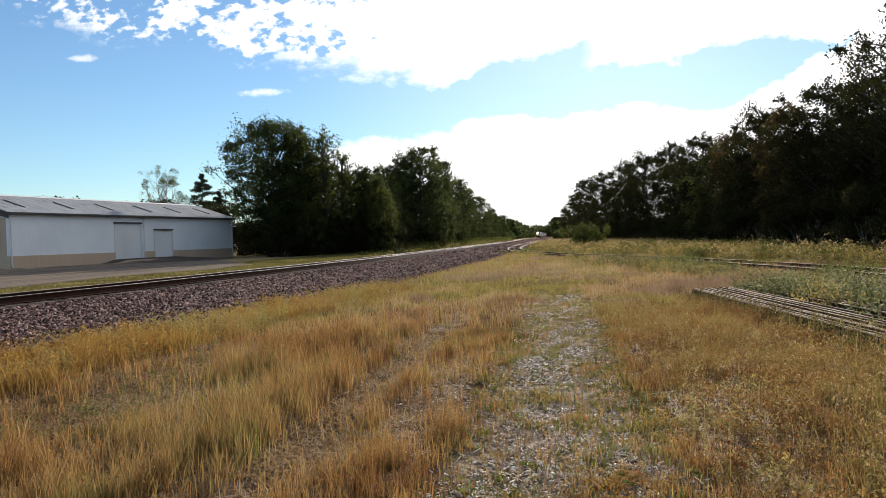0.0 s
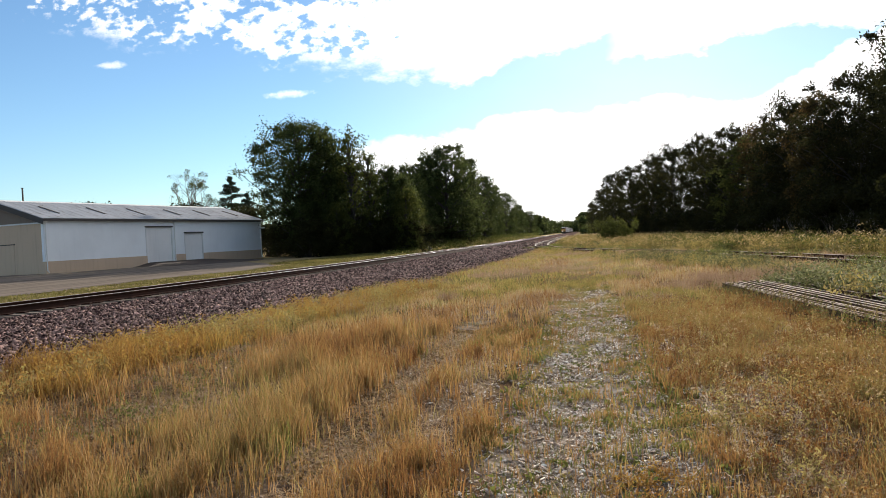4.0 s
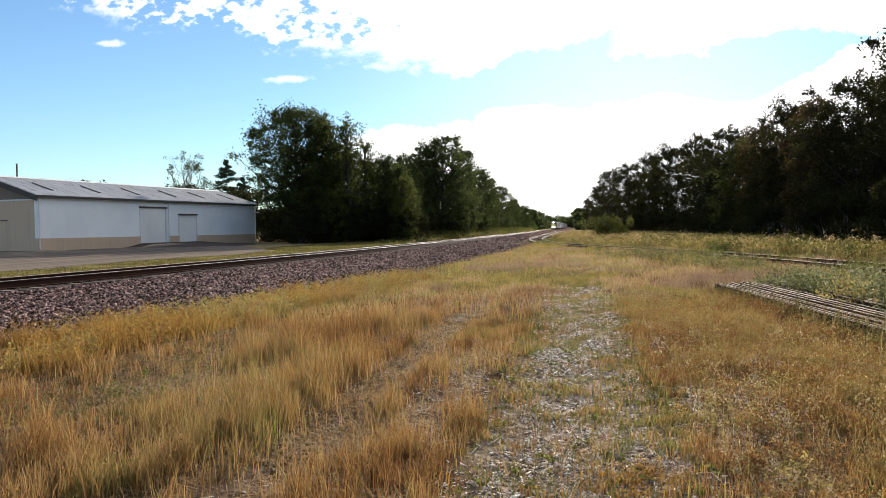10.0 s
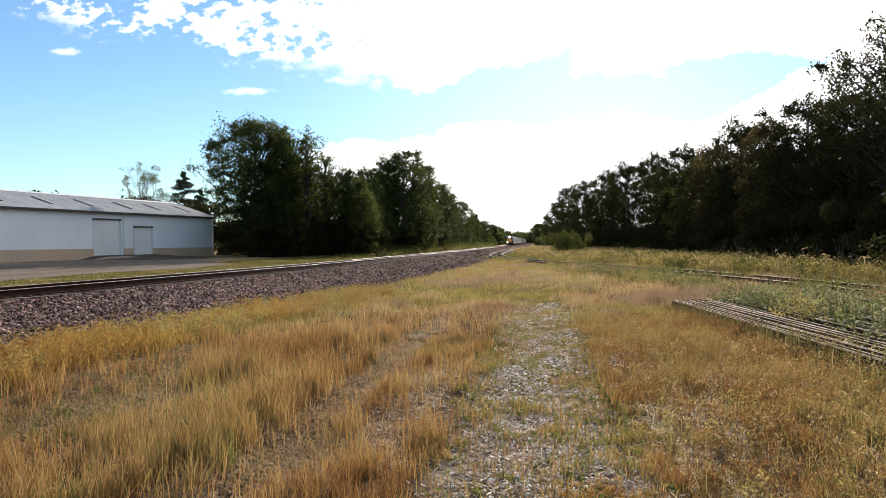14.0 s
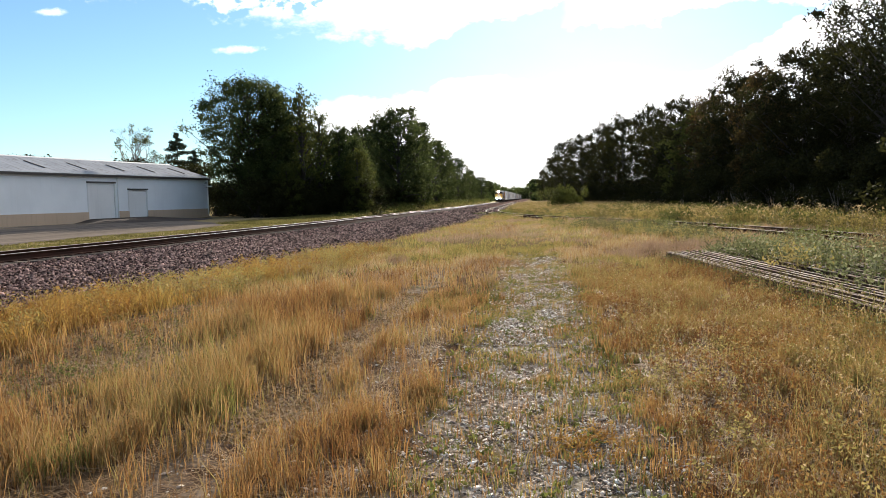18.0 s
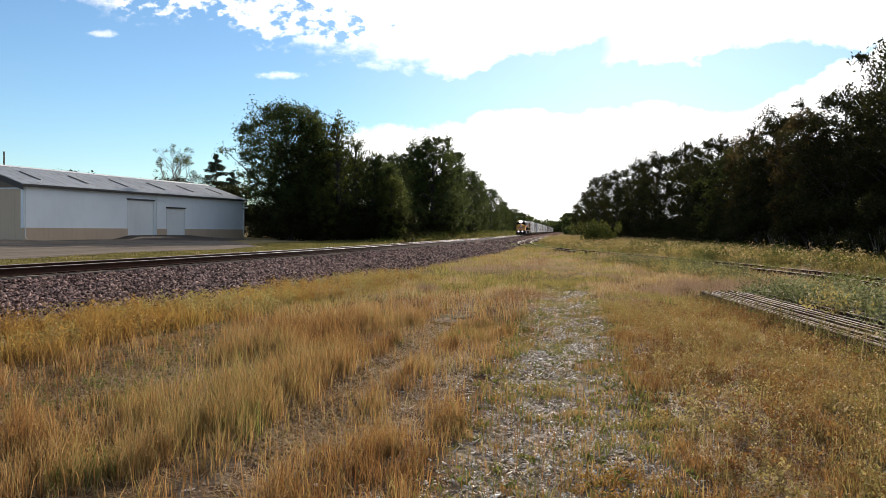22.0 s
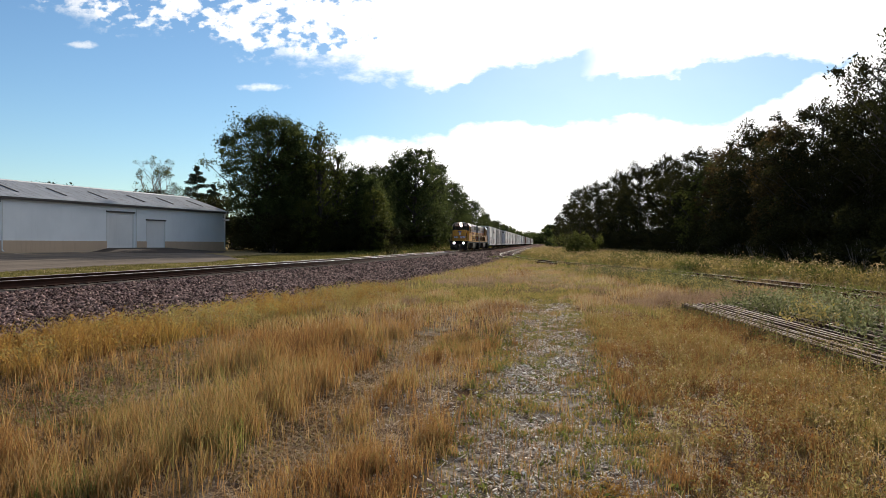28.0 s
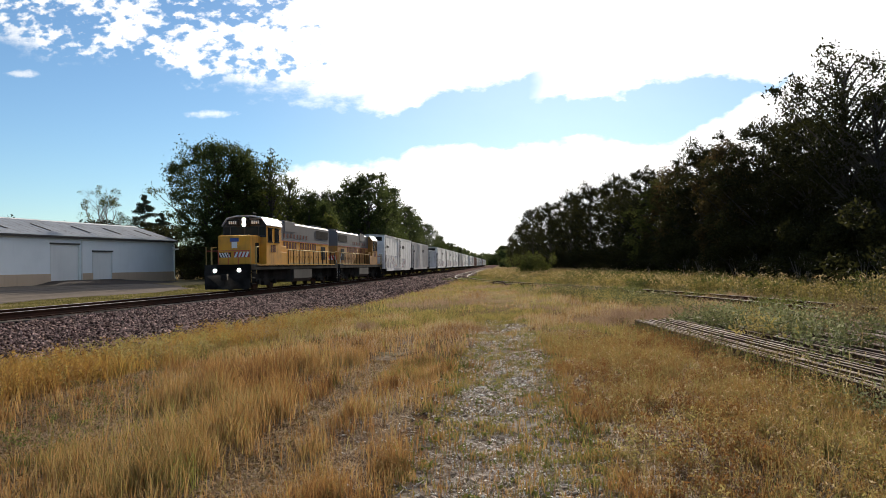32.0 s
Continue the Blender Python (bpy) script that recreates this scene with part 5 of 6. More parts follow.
def place(proto, x, y, h, proto_h, turn, first):
    m = pose(x, y, float(ground_z(x, y)) - 0.05, 0, 0, turn) @ Matrix.Diagonal((h / proto_h, h / proto_h, h / proto_h, 1))
    if first:
        proto.matrix_basis = m
        return proto
    k = 1 / proto.scale[0]
    return copy_thing(proto, m @ Matrix.Diagonal((k, k, k, 1)))


def make_woods():
    d = "tall broadleaf tree with dense dark foliage"
    o = "broadleaf tree with lighter olive foliage"
    b = "broadleaf tree with dull bronze-green foliage"
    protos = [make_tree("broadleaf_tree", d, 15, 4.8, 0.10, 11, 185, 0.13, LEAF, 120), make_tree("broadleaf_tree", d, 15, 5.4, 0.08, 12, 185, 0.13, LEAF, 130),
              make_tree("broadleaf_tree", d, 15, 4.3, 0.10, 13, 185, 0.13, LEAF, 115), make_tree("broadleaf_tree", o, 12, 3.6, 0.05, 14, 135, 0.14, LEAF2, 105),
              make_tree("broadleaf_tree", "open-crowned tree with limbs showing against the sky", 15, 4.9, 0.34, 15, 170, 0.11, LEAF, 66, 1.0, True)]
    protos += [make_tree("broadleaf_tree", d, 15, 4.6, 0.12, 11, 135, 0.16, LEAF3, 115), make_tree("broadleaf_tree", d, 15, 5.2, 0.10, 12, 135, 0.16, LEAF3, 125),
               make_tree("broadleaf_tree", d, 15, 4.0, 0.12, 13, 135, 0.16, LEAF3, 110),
               make_tree("broadleaf_tree", "tall dark tree with a broad high crown", 17, 6.6, 0.24, 16, 210, 0.125, LEAF3, 270, 0, True),
               make_tree("broadleaf_tree", b, 14, 4.4, 0.06, 18, 185, 0.125, BRONZE, 115),
               make_tree("broadleaf_tree", "slender tree with thin sunlit olive foliage", 14, 2.5, 0.14, 19, 105, 0.13, LEAF2, 62, 1.0)]
    hs = (15, 15, 15, 12, 15, 15, 15, 15, 17, 14, 14)
    used = set()
    rng = random.Random(21)
    left = ((-33.9, 90, 16.9, 8), (-31.6, 92, 15.2, 2), (-30.0, 95, 12.0, 1), (-27.5, 91, 15.6, 10), (-25.6, 92, 13.2, 10), (-24.0, 94, 11.2, 2), (-22.6, 96, 10.0, 0), (-21.4, 92, 8.2, 3), (-33.0, 87, 6.4, 2), (-28.6, 88, 6.6, 3),
            (-27.4, 126, 14.6, 0), (-24.6, 127, 16.0, 2), (-21.8, 125, 17.4, 1), (-20.0, 137, 16.4, 2), (-20.2, 162, 14.6, 0), (-21, 187, 14.6, 2), (-22, 230, 14.6, 1),
            (-23, 290, 13, 2), (-24, 370, 12.6, 0), (-24, 470, 11.5, 1))
    back = ((-37, 106, 12, 2), (-33.5, 103, 12, 1), (-30, 106, 12, 1), (-27, 108, 11.5, 0), (-24.5, 110, 11.5, 1), (-26, 136, 14, 1), (-23, 150, 13, 0), (-30, 140, 13, 2),
            (-27, 175, 14, 0), (-27, 205, 13, 1), (-27, 255, 13, 0), (-28, 330, 13, 2), (-29, 420, 12, 1))
    right = ((21.8, 44.5, 12.2, 4), (22.0, 50, 15.5, 4), (22.4, 57, 12.4, 0), (21.4, 63, 13.0, 1), (20.6, 69, 12.4, 9), (20.5, 79, 13.8, 2), (20.4, 89, 12.9, 9),
             (20, 97, 12.4, 3), (20, 105, 14.5, 1), (19.6, 126, 15.9, 0), (17.2, 146, 16.8, 2), (15.2, 166, 17.2, 2), (11.8, 182, 16.4, 1), (8.8, 208, 16.8, 0),
             (7.6, 252, 15.2, 1), (5.6, 330, 13.6, 2), (1.5, 470, 12.5, 0))
    deep = ((25, 36, 11.5, 0), (27, 29, 12.5, 1), (28, 47, 8.5, 2), (29, 60, 9.0, 0), (28, 75, 12, 1),
             (24.5, 54, 9.4, 1), (24.5, 61, 10.0, 0), (24, 68, 10.2, 1), (24, 75, 10.6, 0), (24, 83, 10.8, 1), (24, 91, 10.6, 0), (24, 99, 11.0, 1), (24, 108, 11.4, 0), (23.5, 118, 12.0, 1), (22.5, 132, 13.0, 0), (27, 96, 13, 0), (26, 116, 13, 2), (23, 150, 16, 1), (19, 190, 16, 0), (16, 230, 15, 2), (14, 290, 14, 0), (33, 40, 13, 1))
    for group, rows in (("trees along the track", left), ("trees along the track", back), ("edge of the woods", right), ("edge of the woods", deep)):
        for x, y, h, k in rows:
            # trees by the track swap to the haze-lightened copies of these crowns
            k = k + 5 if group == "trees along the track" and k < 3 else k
            t = place(protos[k], x, y, h, hs[k], rng.uniform(0, 360), k not in used)
            used.add(k)
            t["group"] = group
    # bushes that close the woods towards the ground
    bush = tagged(new("bush"), "dense dark bush at the edge of the trees", "bush", "bushes under the trees")
    r2 = random.Random(6)
    C = np.array([(r2.gauss(0, 1.3), r2.gauss(0, 1.3), r2.uniform(0.4, 3.4)) for i in range(34)])
    V, F = [], []
    for i in range(12):
        c = C[i]
        tube(V, F, [(c[0] * 0.1, c[1] * 0.1, -0.2), (c[0] * 0.5, c[1] * 0.5, c[2] * 0.6), tuple(c)], [0.06, 0.04, 0.01], 5)
    raw("stem_frame", V, np.array(F), BARK, bush)
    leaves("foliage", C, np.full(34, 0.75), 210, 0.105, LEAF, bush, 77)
    first = True
    spots = [(-31.6 + i * 0.98 + rng.uniform(-0.4, 0.4), 86.5 + i * 0.7 + rng.uniform(-0.8, 1.2)) for i in range(11)]
    spots += [(-23 + rng.uniform(-1.5, 0.5), 100 + i * 8 + rng.uniform(-2, 2)) for i in range(12)]
    spots += [(19.4 + rng.uniform(-0.6, 1.6), 34 + i * 3.4 + rng.uniform(-1, 1)) for i in range(30)]
    spots += [(22.5 + rng.uniform(-0.6, 1.6), 30 + i * 4.4 + rng.uniform(-1, 1)) for i in range(22)]
    spots += [(17.5 - i * 0.85 + rng.uniform(-1, 1), 138 + i * 8) for i in range(14)]
    for x, y in spots:
        m = pose(x, y, float(ground_z(x, y)) - 0.05, 0, 0, rng.uniform(0, 360)) @ Matrix.Diagonal((*[rng.uniform(0.85, 1.25)] * 3, 1))
        if first:
            bush.matrix_basis, first = m, False
        else:
            copy_thing(bush, m @ Matrix.Diagonal((1 / bush.scale[0],) * 3 + (1,)))
    # light green bush by the far end of the spur
    gb = tagged(new("green_bush"), "bright green bush in the tall weeds", "bush")
    C = np.array([(r2.gauss(0, 1.5), r2.gauss(0, 0.8), r2.uniform(0.3, 2.2) + 0.5 * r2.random()) for i in range(30)])
    leaves("foliage", C, np.full(30, 0.55), 170, 0.11, LEAF2, gb, 78, 1.5)
    gb.matrix_basis = pose(4.2, 104, 0.0)
    # bare saplings at the dark edge of the woods
    sap = tagged(new("bare_sapling"), "thin bare pale sapling at the edge of the woods", "sapling", "bare saplings before the woods")
    for i in range(5):
        V, F = [], []
        a, r = i * 1.3, r2.uniform(0.25, 0.6)
        tip = (math.cos(a) * r, math.sin(a) * r, r2.uniform(1.3, 2.4))
        tube(V, F, [(math.cos(a) * 0.05, math.sin(a) * 0.05, -0.1), (tip[0] * 0.4, tip[1] * 0.4, tip[2] * 0.55), tip], [0.028, 0.018, 0.005], 5)
        for j in range(3):
            f = 0.5 + 0.15 * j
            p = (tip[0] * f * 0.8, tip[1] * f * 0.8, tip[2] * f)
            tube(V, F, [p, (p[0] + r2.uniform(-0.3, 0.3), p[1] + r2.uniform(-0.3, 0.3), p[2] + 0.45)], [0.012, 0.004], 4)
        raw("stem", V, np.array(F), DEADBARK, sap)
    for i in range(22):
        y = 38 + i * 3.3 + r2.uniform(-1, 1)
        x = 18.0 + r2.uniform(-0.9, 0.6)
        m = pose(x, y, float(ground_z(x, y)), r2.uniform(-7, 7), r2.uniform(-7, 7), r2.uniform(0, 360))
        if i == 0:
            sap.matrix_basis = m
        else:
            copy_thing(sap, m)
    # behind the warehouse
    make_bare_tree().matrix_basis = pose(-63.5, 117, 0.3) @ Matrix.Diagonal((1.05, 1.05, 1.08, 1))
    c1 = make_conifer(13.8, 31)
    c1.matrix_basis = pose(-59, 123, 0.3)
    c2 = copy_thing(c1, pose(-56.1, 123, 0.3, 0, 0, 70) @ Matrix.Diagonal((0.8, 0.8, 0.78, 1)))
    c2["group"] = "conifers behind the warehouse"
    for x, y, s in ((-69, 117, 2.3), (-65.5, 118, 2.5), (-62.5, 118, 2.4), (-87.5, 128, 2.9), (-91, 127, 2.85), (-94, 128, 2.9), (-47, 103, 2.0)):
        copy_thing(bush, pose(x, y, 0.25, 0, 0, x * 40) @ Matrix.Diagonal((s / bush.scale[0], s / bush.scale[0], s / bush.scale[0], 1)))
    for x, y, s in ((-42.6, 99, 1.25), (-40.4, 97, 1.15), (-38.6, 98, 1.3), (-37.2, 96, 1.05), (-36.0, 95, 1.1), (-34.6, 91, 0.9)):
        copy_thing(bush, pose(x, y, 0.25, 0, 0, x * 40) @ Matrix.Diagonal((s / bush.scale[0], s / bush.scale[0], s / bush.scale[0], 1)))
    pole = tagged(new("utility_pole"), "bare wooden utility pole beyond the roof", "pole")
    bm = bmesh.new()
    rod(bm, (0, 0, -0.5), (0, 0, 11.2), 0.16, 10, 0.11)
    part("shaft", bm, DEADBARK, pole)
    part("pole_cap", boxes((-0.13, 0.13, -0.13, 0.13, 11.2, 11.26), bevel=0.02), DEADBARK, pole)
    pole.matrix_basis = pose(-76, 94, 0.3)


make_woods()


def make_far_woods():
    """Wooded sides far down the track and the skyline that closes it, as masses of leaf clumps."""
    rng = np.random.default_rng(9)
    C, R = [], []
    for side, x0, x1 in ((0, -60, -23), (1, 1, 40)):
        for i in range(420):
            y = rng.uniform(380, 1300)
            x = rng.uniform(x0, x1)
            C.append((x, y, rng.uniform(0.5, 10.0)))
            R.append(rng.uniform(2.5, 4.5))
    for i in range(1200):
        a = rng.uniform(-1.15, 0.95)
        r = rng.uniform(1350, 1500)
        x, y = r * math.sin(a), r * math.cos(a)
        C.append((x, y, rng.uniform(1, 16 + 8 * math.sin(a * 23) ** 2)))
        R.append(rng.uniform(7, 13))
    for i in range(260):
        C.append((rng.uniform(-130, 70), rng.uniform(1340, 1420), rng.uniform(1, 17)))
        R.append(rng.uniform(6, 10))
    ob = leaves("far_woods", np.array(C), np.array(R), 70, 1.6, LEAF3, None, 5)
    tagged(ob, "distant wooded sides and skyline at the end of the track", "woods", kind="stuff")


make_far_woods()


# ---- grass, weeds and gravel ----
def blades(name, P, h, w, material, label, bend=0.35, seed=1, category="grass"):
    """Curved, tapering blades on given places, joined."""
    rng = np.random.default_rng(seed)
    n = len(P)
    a = rng.uniform(0, 6.283, n)
    side = np.stack([np.cos(a), np.sin(a), np.zeros(n)], -1)
    b = rng.uniform(0, 6.283, n)
    lean = np.stack([np.cos(b), np.sin(b), np.zeros(n)], -1) * (h * bend * rng.uniform(0.2, 1.3, n))[:, None]
    up = np.array([0, 0, 1.0])[None] * h[:, None]
    W = side * w[:, None]
    mid = P + up * 0.55 + lean * 0.32
    tip = P + up * rng.uniform(0.85, 1.0, n)[:, None] + lean
    V = np.stack([P - W, P + W, mid + W * 0.8, mid - W * 0.8, tip], 1).reshape(-1, 3)
    i = 5 * np.arange(n)[:, None]
    ob = raw(name, V, [i + np.array([[0, 1, 2, 3]]), i + np.array([[3, 2, 4]])], material)
    return tagged(ob, label, category, kind="stuff")


def field(x, y, s, seed):
    """Smooth patchiness between 0 and 1."""
    return np.clip(0.5 + 0.25 * ripple(x, y, s, seed), 0, 1)


def scatter(rng, count, y0, y1, xl=-0.95, xr=0.62):
    """Places ahead of the camera between two distances."""
    y = np.sqrt(rng.uniform(y0 ** 2, y1 ** 2, count))
    return rng.uniform(0, 1, count) * (xr - xl) * y + xl * y, y


def strips(x, y):
    """How much grass grows: sparse on the gravel path, nearly none in the second rut and on the bare strip."""
    yl = y * 0.35
    xs = x + 0.10 * ripple(x, yl, 0.9, 2.0) * np.clip(np.abs(x) / 3, 0.35, 1)
    d = 1 - (0.92 - 0.3 * field(x, y * 0.6, 2.6, 17.0)) * np.exp(-((xs - 0.06) / 0.74) ** 6) * np.clip((24 - y) / 6, 0, 1)
    d *= 1 - 0.78 * np.exp(-((xs + 1.1) / 0.55) ** 4) * (field(x, y * 0.5, 1.8, 8.0) < 0.6) * np.clip((18 - y) / 6, 0, 1)
    d *= 1 - 0.96 * np.exp(-((x + 2.02 + 0.04 * ripple(x, yl, 0.9, 2.0)) / 0.34) ** 4) * np.clip((20 - y) / 6, 0, 1)
    d *= 1 - (0.96 - 0.35 * field(x, y, 2.4, 41.0)) * np.exp(-((xs + 4.95) / 0.92) ** 4) * (field(x, y * 0.5, 0.9, 5.0) > 0.25) * np.clip((13.5 - y) / 2, 0, 1) * np.clip((y - 5.2) / 1.5, 0.3, 1)
    d *= 1 - 0.85 * (xs < -2.4) * (field(x, y * 0.6, 1.3, 23.0) > 0.42) * np.clip((np.where(xs < -3.3, 9.2, 7.4) - y) / 1.2, 0, 1)
    d *= np.clip(-0.35 + 2.3 * field(x, y * 0.4, 1.6, 7.0), 0.07, 1) * (0.5 + 0.6 * field(x, y * 0.5, 4.3, 3.0))
    return d


def stature(x, y):
    """Usual height of the grass: tallest between the second rut and the bare strip."""
    xs = x + 0.10 * ripple(x, y * 0.35, 0.9, 2.0)
    h = np.where(x > 0.8, np.where(x < 1.7, 0.085, 0.13), 0.165)
    h = np.where((xs < -2.2) & (xs > -4.1), np.where(y < 6.5, 0.21, 0.26), h)
    h = np.where(xs < -4.3, np.where(y < 6.5, 0.25, 0.17), h)
    h = np.where((xs > -0.7) & (xs < 0.8) & (y < 20), 0.08, h)
    fade = np.clip((y - 10) / 9, 0, 1)
    return (h * (1 - fade) + np.where(np.abs(x) < 0.7, 0.09, 0.15) * fade) * (0.65 + 0.65 * field(x, y * 0.5, 1.9, 11.0))


def tufted(rng, count, y0, y1, per, spread, xl=-0.95, xr=0.62):
    """Places gathered into tufts of uneven size."""
    n = max(1, count // per)
    cx, cy = scatter(rng, n, y0, y1, xl, xr)
    size = rng.gamma(2.0, 0.5, n)
    k = rng.choice(n, count, p=size / size.sum())
    s = spread * np.sqrt(size[k])
    return cx[k] + rng.normal(0, 1, count) * s, cy[k] + rng.normal(0, 1, count) * s, size[k]


def make_grass():
    rng = np.random.default_rng(17)
    gold, rust, green, orange, pale, lime, rosy, heads = [], [], [], [], [], [], [], []
    for y0, y1, count, wid, per, spread in ((3.0, 7, 150000, 0.0022, 60, 0.05), (7, 13, 220000, 0.0030, 50, 0.065), (13, 26, 270000, 0.0038, 30, 0.12), (26, 75, 290000, 0.0060, 16, 0.30)):
        x, y, big = tufted(rng, count, y0, y1, per, spread, -0.95 if y0 < 13 else -0.75 if y0 < 26 else -0.36, 0.62 if y0 < 26 else 0.42)
        dx = x - track_x(y)
        keep = (dx > 9.0 + 1.3 * field(x, y, 0.8, 3.0)) & (rng.uniform(0, 1, count) < strips(x, y)) & (x < spur_x(y) + 3) & ((x < 2.9 + 0.0805 * (19.3 - y)) | (y > 19.6) | (rng.uniform(0, 1, count) < 0.15))
        x, y, dx = x[keep], y[keep], dx[keep]
        n = len(x)
        u, v = rng.uniform(0, 1, n), rng.uniform(0, 1, n)
        P = np.stack([x, y, ground_z(x, y)], -1)
        hgt = rng.gamma(9, 1 / 9.0, n) * (0.6 + 0.4 * np.sqrt(big[keep]))
        edge = np.clip((13.5 - dx) / 3.0, 0, 1)
        right = x > 0.85 + 0.2 * ripple(x, y, 1.3, 4.0)
        kind = np.where(u < np.where(right, 0.6, 0.16), 1, 0)
        kind = np.where((field(x, y * 0.6, 0.9, 9.0) > 0.72) & (u > 0.55), 2, kind)
        kind = np.where((np.abs(x) < 0.85) & (u < 0.35), 2, kind)
        kind = np.where(v < np.where(x > 1.0, 0.36, 0.13), 5, kind)
        kind = np.where((edge > 0.25) & (u < 0.2 + 0.65 * (field(x, y, 0.8, 27.0) > 0.55)) & ~right & (y < 22), 3, kind)
        # further off: broad patches of tan, yellow-green and hazy pink
        patch = np.where(field(x * 0.7, y * 0.55, 0.5, 31.0) > 0.64, 6, np.where(field(x * 0.7, y * 0.5, 0.45, 9.0) > 0.47, np.where(v < 0.7, 5, 2), np.where(v < 0.6, 4, np.where(v < 0.9, 0, 1))))
        kind = np.where(u < np.clip((y - 12) / 8, 0, 0.92), patch, kind)
        kind = np.where((edge > 0.05) & (y > 15) & (field(x, y, 0.33, 21.0) > 0.4) & (v < 0.7), 5, kind)
        tall = np.where(kind == 3, 0.25, stature(x, y))
        side = x - spur_x(y)
        tall = np.where((side > -3.0) & (side < -0.8) & (y > 33), tall * 1.7, tall)
        q = (y < 14) & (np.abs(x) > 0.7) & (v < 0.34)
        heads.append(P[q] + np.stack([rng.normal(0, 0.25, q.sum()) * hgt[q] * tall[q], rng.normal(0, 0.25, q.sum()) * hgt[q] * tall[q], hgt[q] * tall[q] * rng.uniform(0.55, 1.02, q.sum())], -1))
        for lst, k, f in ((gold, 0, 1.0), (rust, 1, 0.95), (green, 2, 0.75), (orange, 3, 1.0), (pale, 4, 1.0), (lime, 5, 0.9), (rosy, 6, 1.25)):
            q = kind == k
            lst.append((P[q], hgt[q] * tall[q] * f, wid * rng.uniform(0.7, 1.5, q.sum()) * (1.3 if k in (2, 3) else 0.75 if k == 6 else 1.0)))
    for lst, mat, nm, label, bend in ((gold, GOLD, "dry_grass", "dry golden grass in tufts between the wheel tracks", 0.36), (rust, RUST, "russet_weeds", "low russet and olive weeds", 0.5),
                                      (green, GREEN, "green_weeds", "green weeds among the dry grass", 0.6), (rosy, PINK, "seeding_grass", "hazy patches of pinkish seeding grass", 0.8), (lime, LIME, "yellow_green_grass", "patches of yellow-green grass", 0.5), (pale, PALE, "pale_grass", "pale straw-coloured grass further off", 0.5), (orange, ORANGE, "orange_weeds", "tall orange-yellow weeds beside the ballast", 0.5)):
        blades(nm, np.concatenate([a for a, _, _ in lst]), np.concatenate([b for _, b, _ in lst]), np.concatenate([c for _, _, c in lst]), mat, label, bend, 3)
    H = np.concatenate(heads)
    tagged(leaves("grass_heads", H, np.full(len(H), 0.001), 1, 0.0085, GOLD, None, 71), "small pale seed heads in the dry grass", "grass", kind="stuff")


make_grass()


def make_leafy():
    """Leafy weeds: small leaf cards round stems, low on the near side, high along the spur."""
    rng = np.random.default_rng(23)

    def plants(name, x, y, hgt, per, size, mat, label, spread, seed):
        n = len(x)
        k = np.repeat(np.arange(n), per)
        f = rng.uniform(0.15, 1, len(k))
        P = np.stack([x[k] + rng.normal(0, spread, len(k)) * f, y[k] + rng.normal(0, spread, len(k)) * f, ground_z(x[k], y[k]) + hgt[k] * f], -1)
        ob = leaves(name, P, np.full(len(P), 0.001), 1, size, mat, None, seed)
        tagged(ob, label, "weeds", kind="stuff")
    # low russet weeds on the side of the rail pile
    x, y = scatter(rng, 5200, 3.4, 17, 0.05, 0.62)
    k = (x > 0.95 + 0.25 * ripple(x, y, 1.1, 2)) & (rng.uniform(0, 1, len(x)) < 0.25 + 0.9 * field(x, y * 0.7, 1.7, 12.0)) & ((x < 2.85 + 0.0805 * (19.3 - y)) | (y > 19.6))
    x, y = x[k], y[k]
    hh = rng.uniform(0.10, 0.30, len(x)) * (0.6 + 0.8 * field(x, y, 1.2, 5.0))
    lm = (rng.uniform(0, 1, len(x)) < 0.12 + 0.40 * (field(x, y, 0.5, 14.0) > 0.5))
    plants("olive_weeds", x[lm], y[lm], hh[lm], 46, 0.013, LIME, "low leafy yellow-olive weeds", 0.06, 42)
    plants("leafy_weeds", x[~lm], y[~lm], hh[~lm], 50, 0.013, RUST, "low leafy russet weeds with small seed pods", 0.06, 2)
    q = rng.uniform(0, 1, len(x)) < 0.5
    plants("seed_pods", x[q], y[q], hh[q] * 1.12, 9, 0.011, POD, "pale seed pods on the low weeds", 0.06, 32)
    blades("russet_stalks", np.stack([x[q], y[q], ground_z(x[q], y[q])], -1), hh[q] * 1.15, np.full(q.sum(), 0.0026), SEED, "thin brown weed stalks", 0.2, 34, "weeds")
    # arched foxtail heads over the low weeds
    xs, ys = scatter(rng, 110, 3.6, 12, 0.12, 0.6)
    hs = rng.uniform(0.26, 0.42, 110)
    blades("foxtail_stems", np.stack([xs, ys, ground_z(xs, ys)], -1), hs, np.full(110, 0.0022), LIME, "thin stems of foxtail grass", 0.05, 43, "grass")
    q = np.repeat(np.arange(110), 26)
    f = np.tile(np.linspace(0, 1, 26), 110)
    a = rng.uniform(0, 6.283, 110)[q]
    P = np.stack([xs[q] + np.cos(a) * 0.09 * f, ys[q] + np.sin(a) * 0.09 * f, ground_z(xs[q], ys[q]) + hs[q] * 0.95 + 0.045 * np.sin(f * 2.9) - 0.02 * f], -1) + rng.normal(0, 0.003, (len(q), 3))
    tagged(leaves("foxtail_heads", P, np.full(len(P), 0.001), 1, 0.0085, POD, None, 44), "pale arched foxtail seed heads", "grass", kind="stuff")
    # small green rosettes in the gravel
    x, y = rng.uniform(-0.9, 0.9, 200), rng.uniform(3.6, 18, 200)
    plants("ground_rosettes", x, y, rng.uniform(0.02, 0.08, 200), 18, 0.02, GREEN, "small green rosettes in the gravel", 0.06, 4)
    x, y = rng.uniform(-0.95, 1.0, 4200), 4.2 + 19 * rng.uniform(0, 1, 4200)
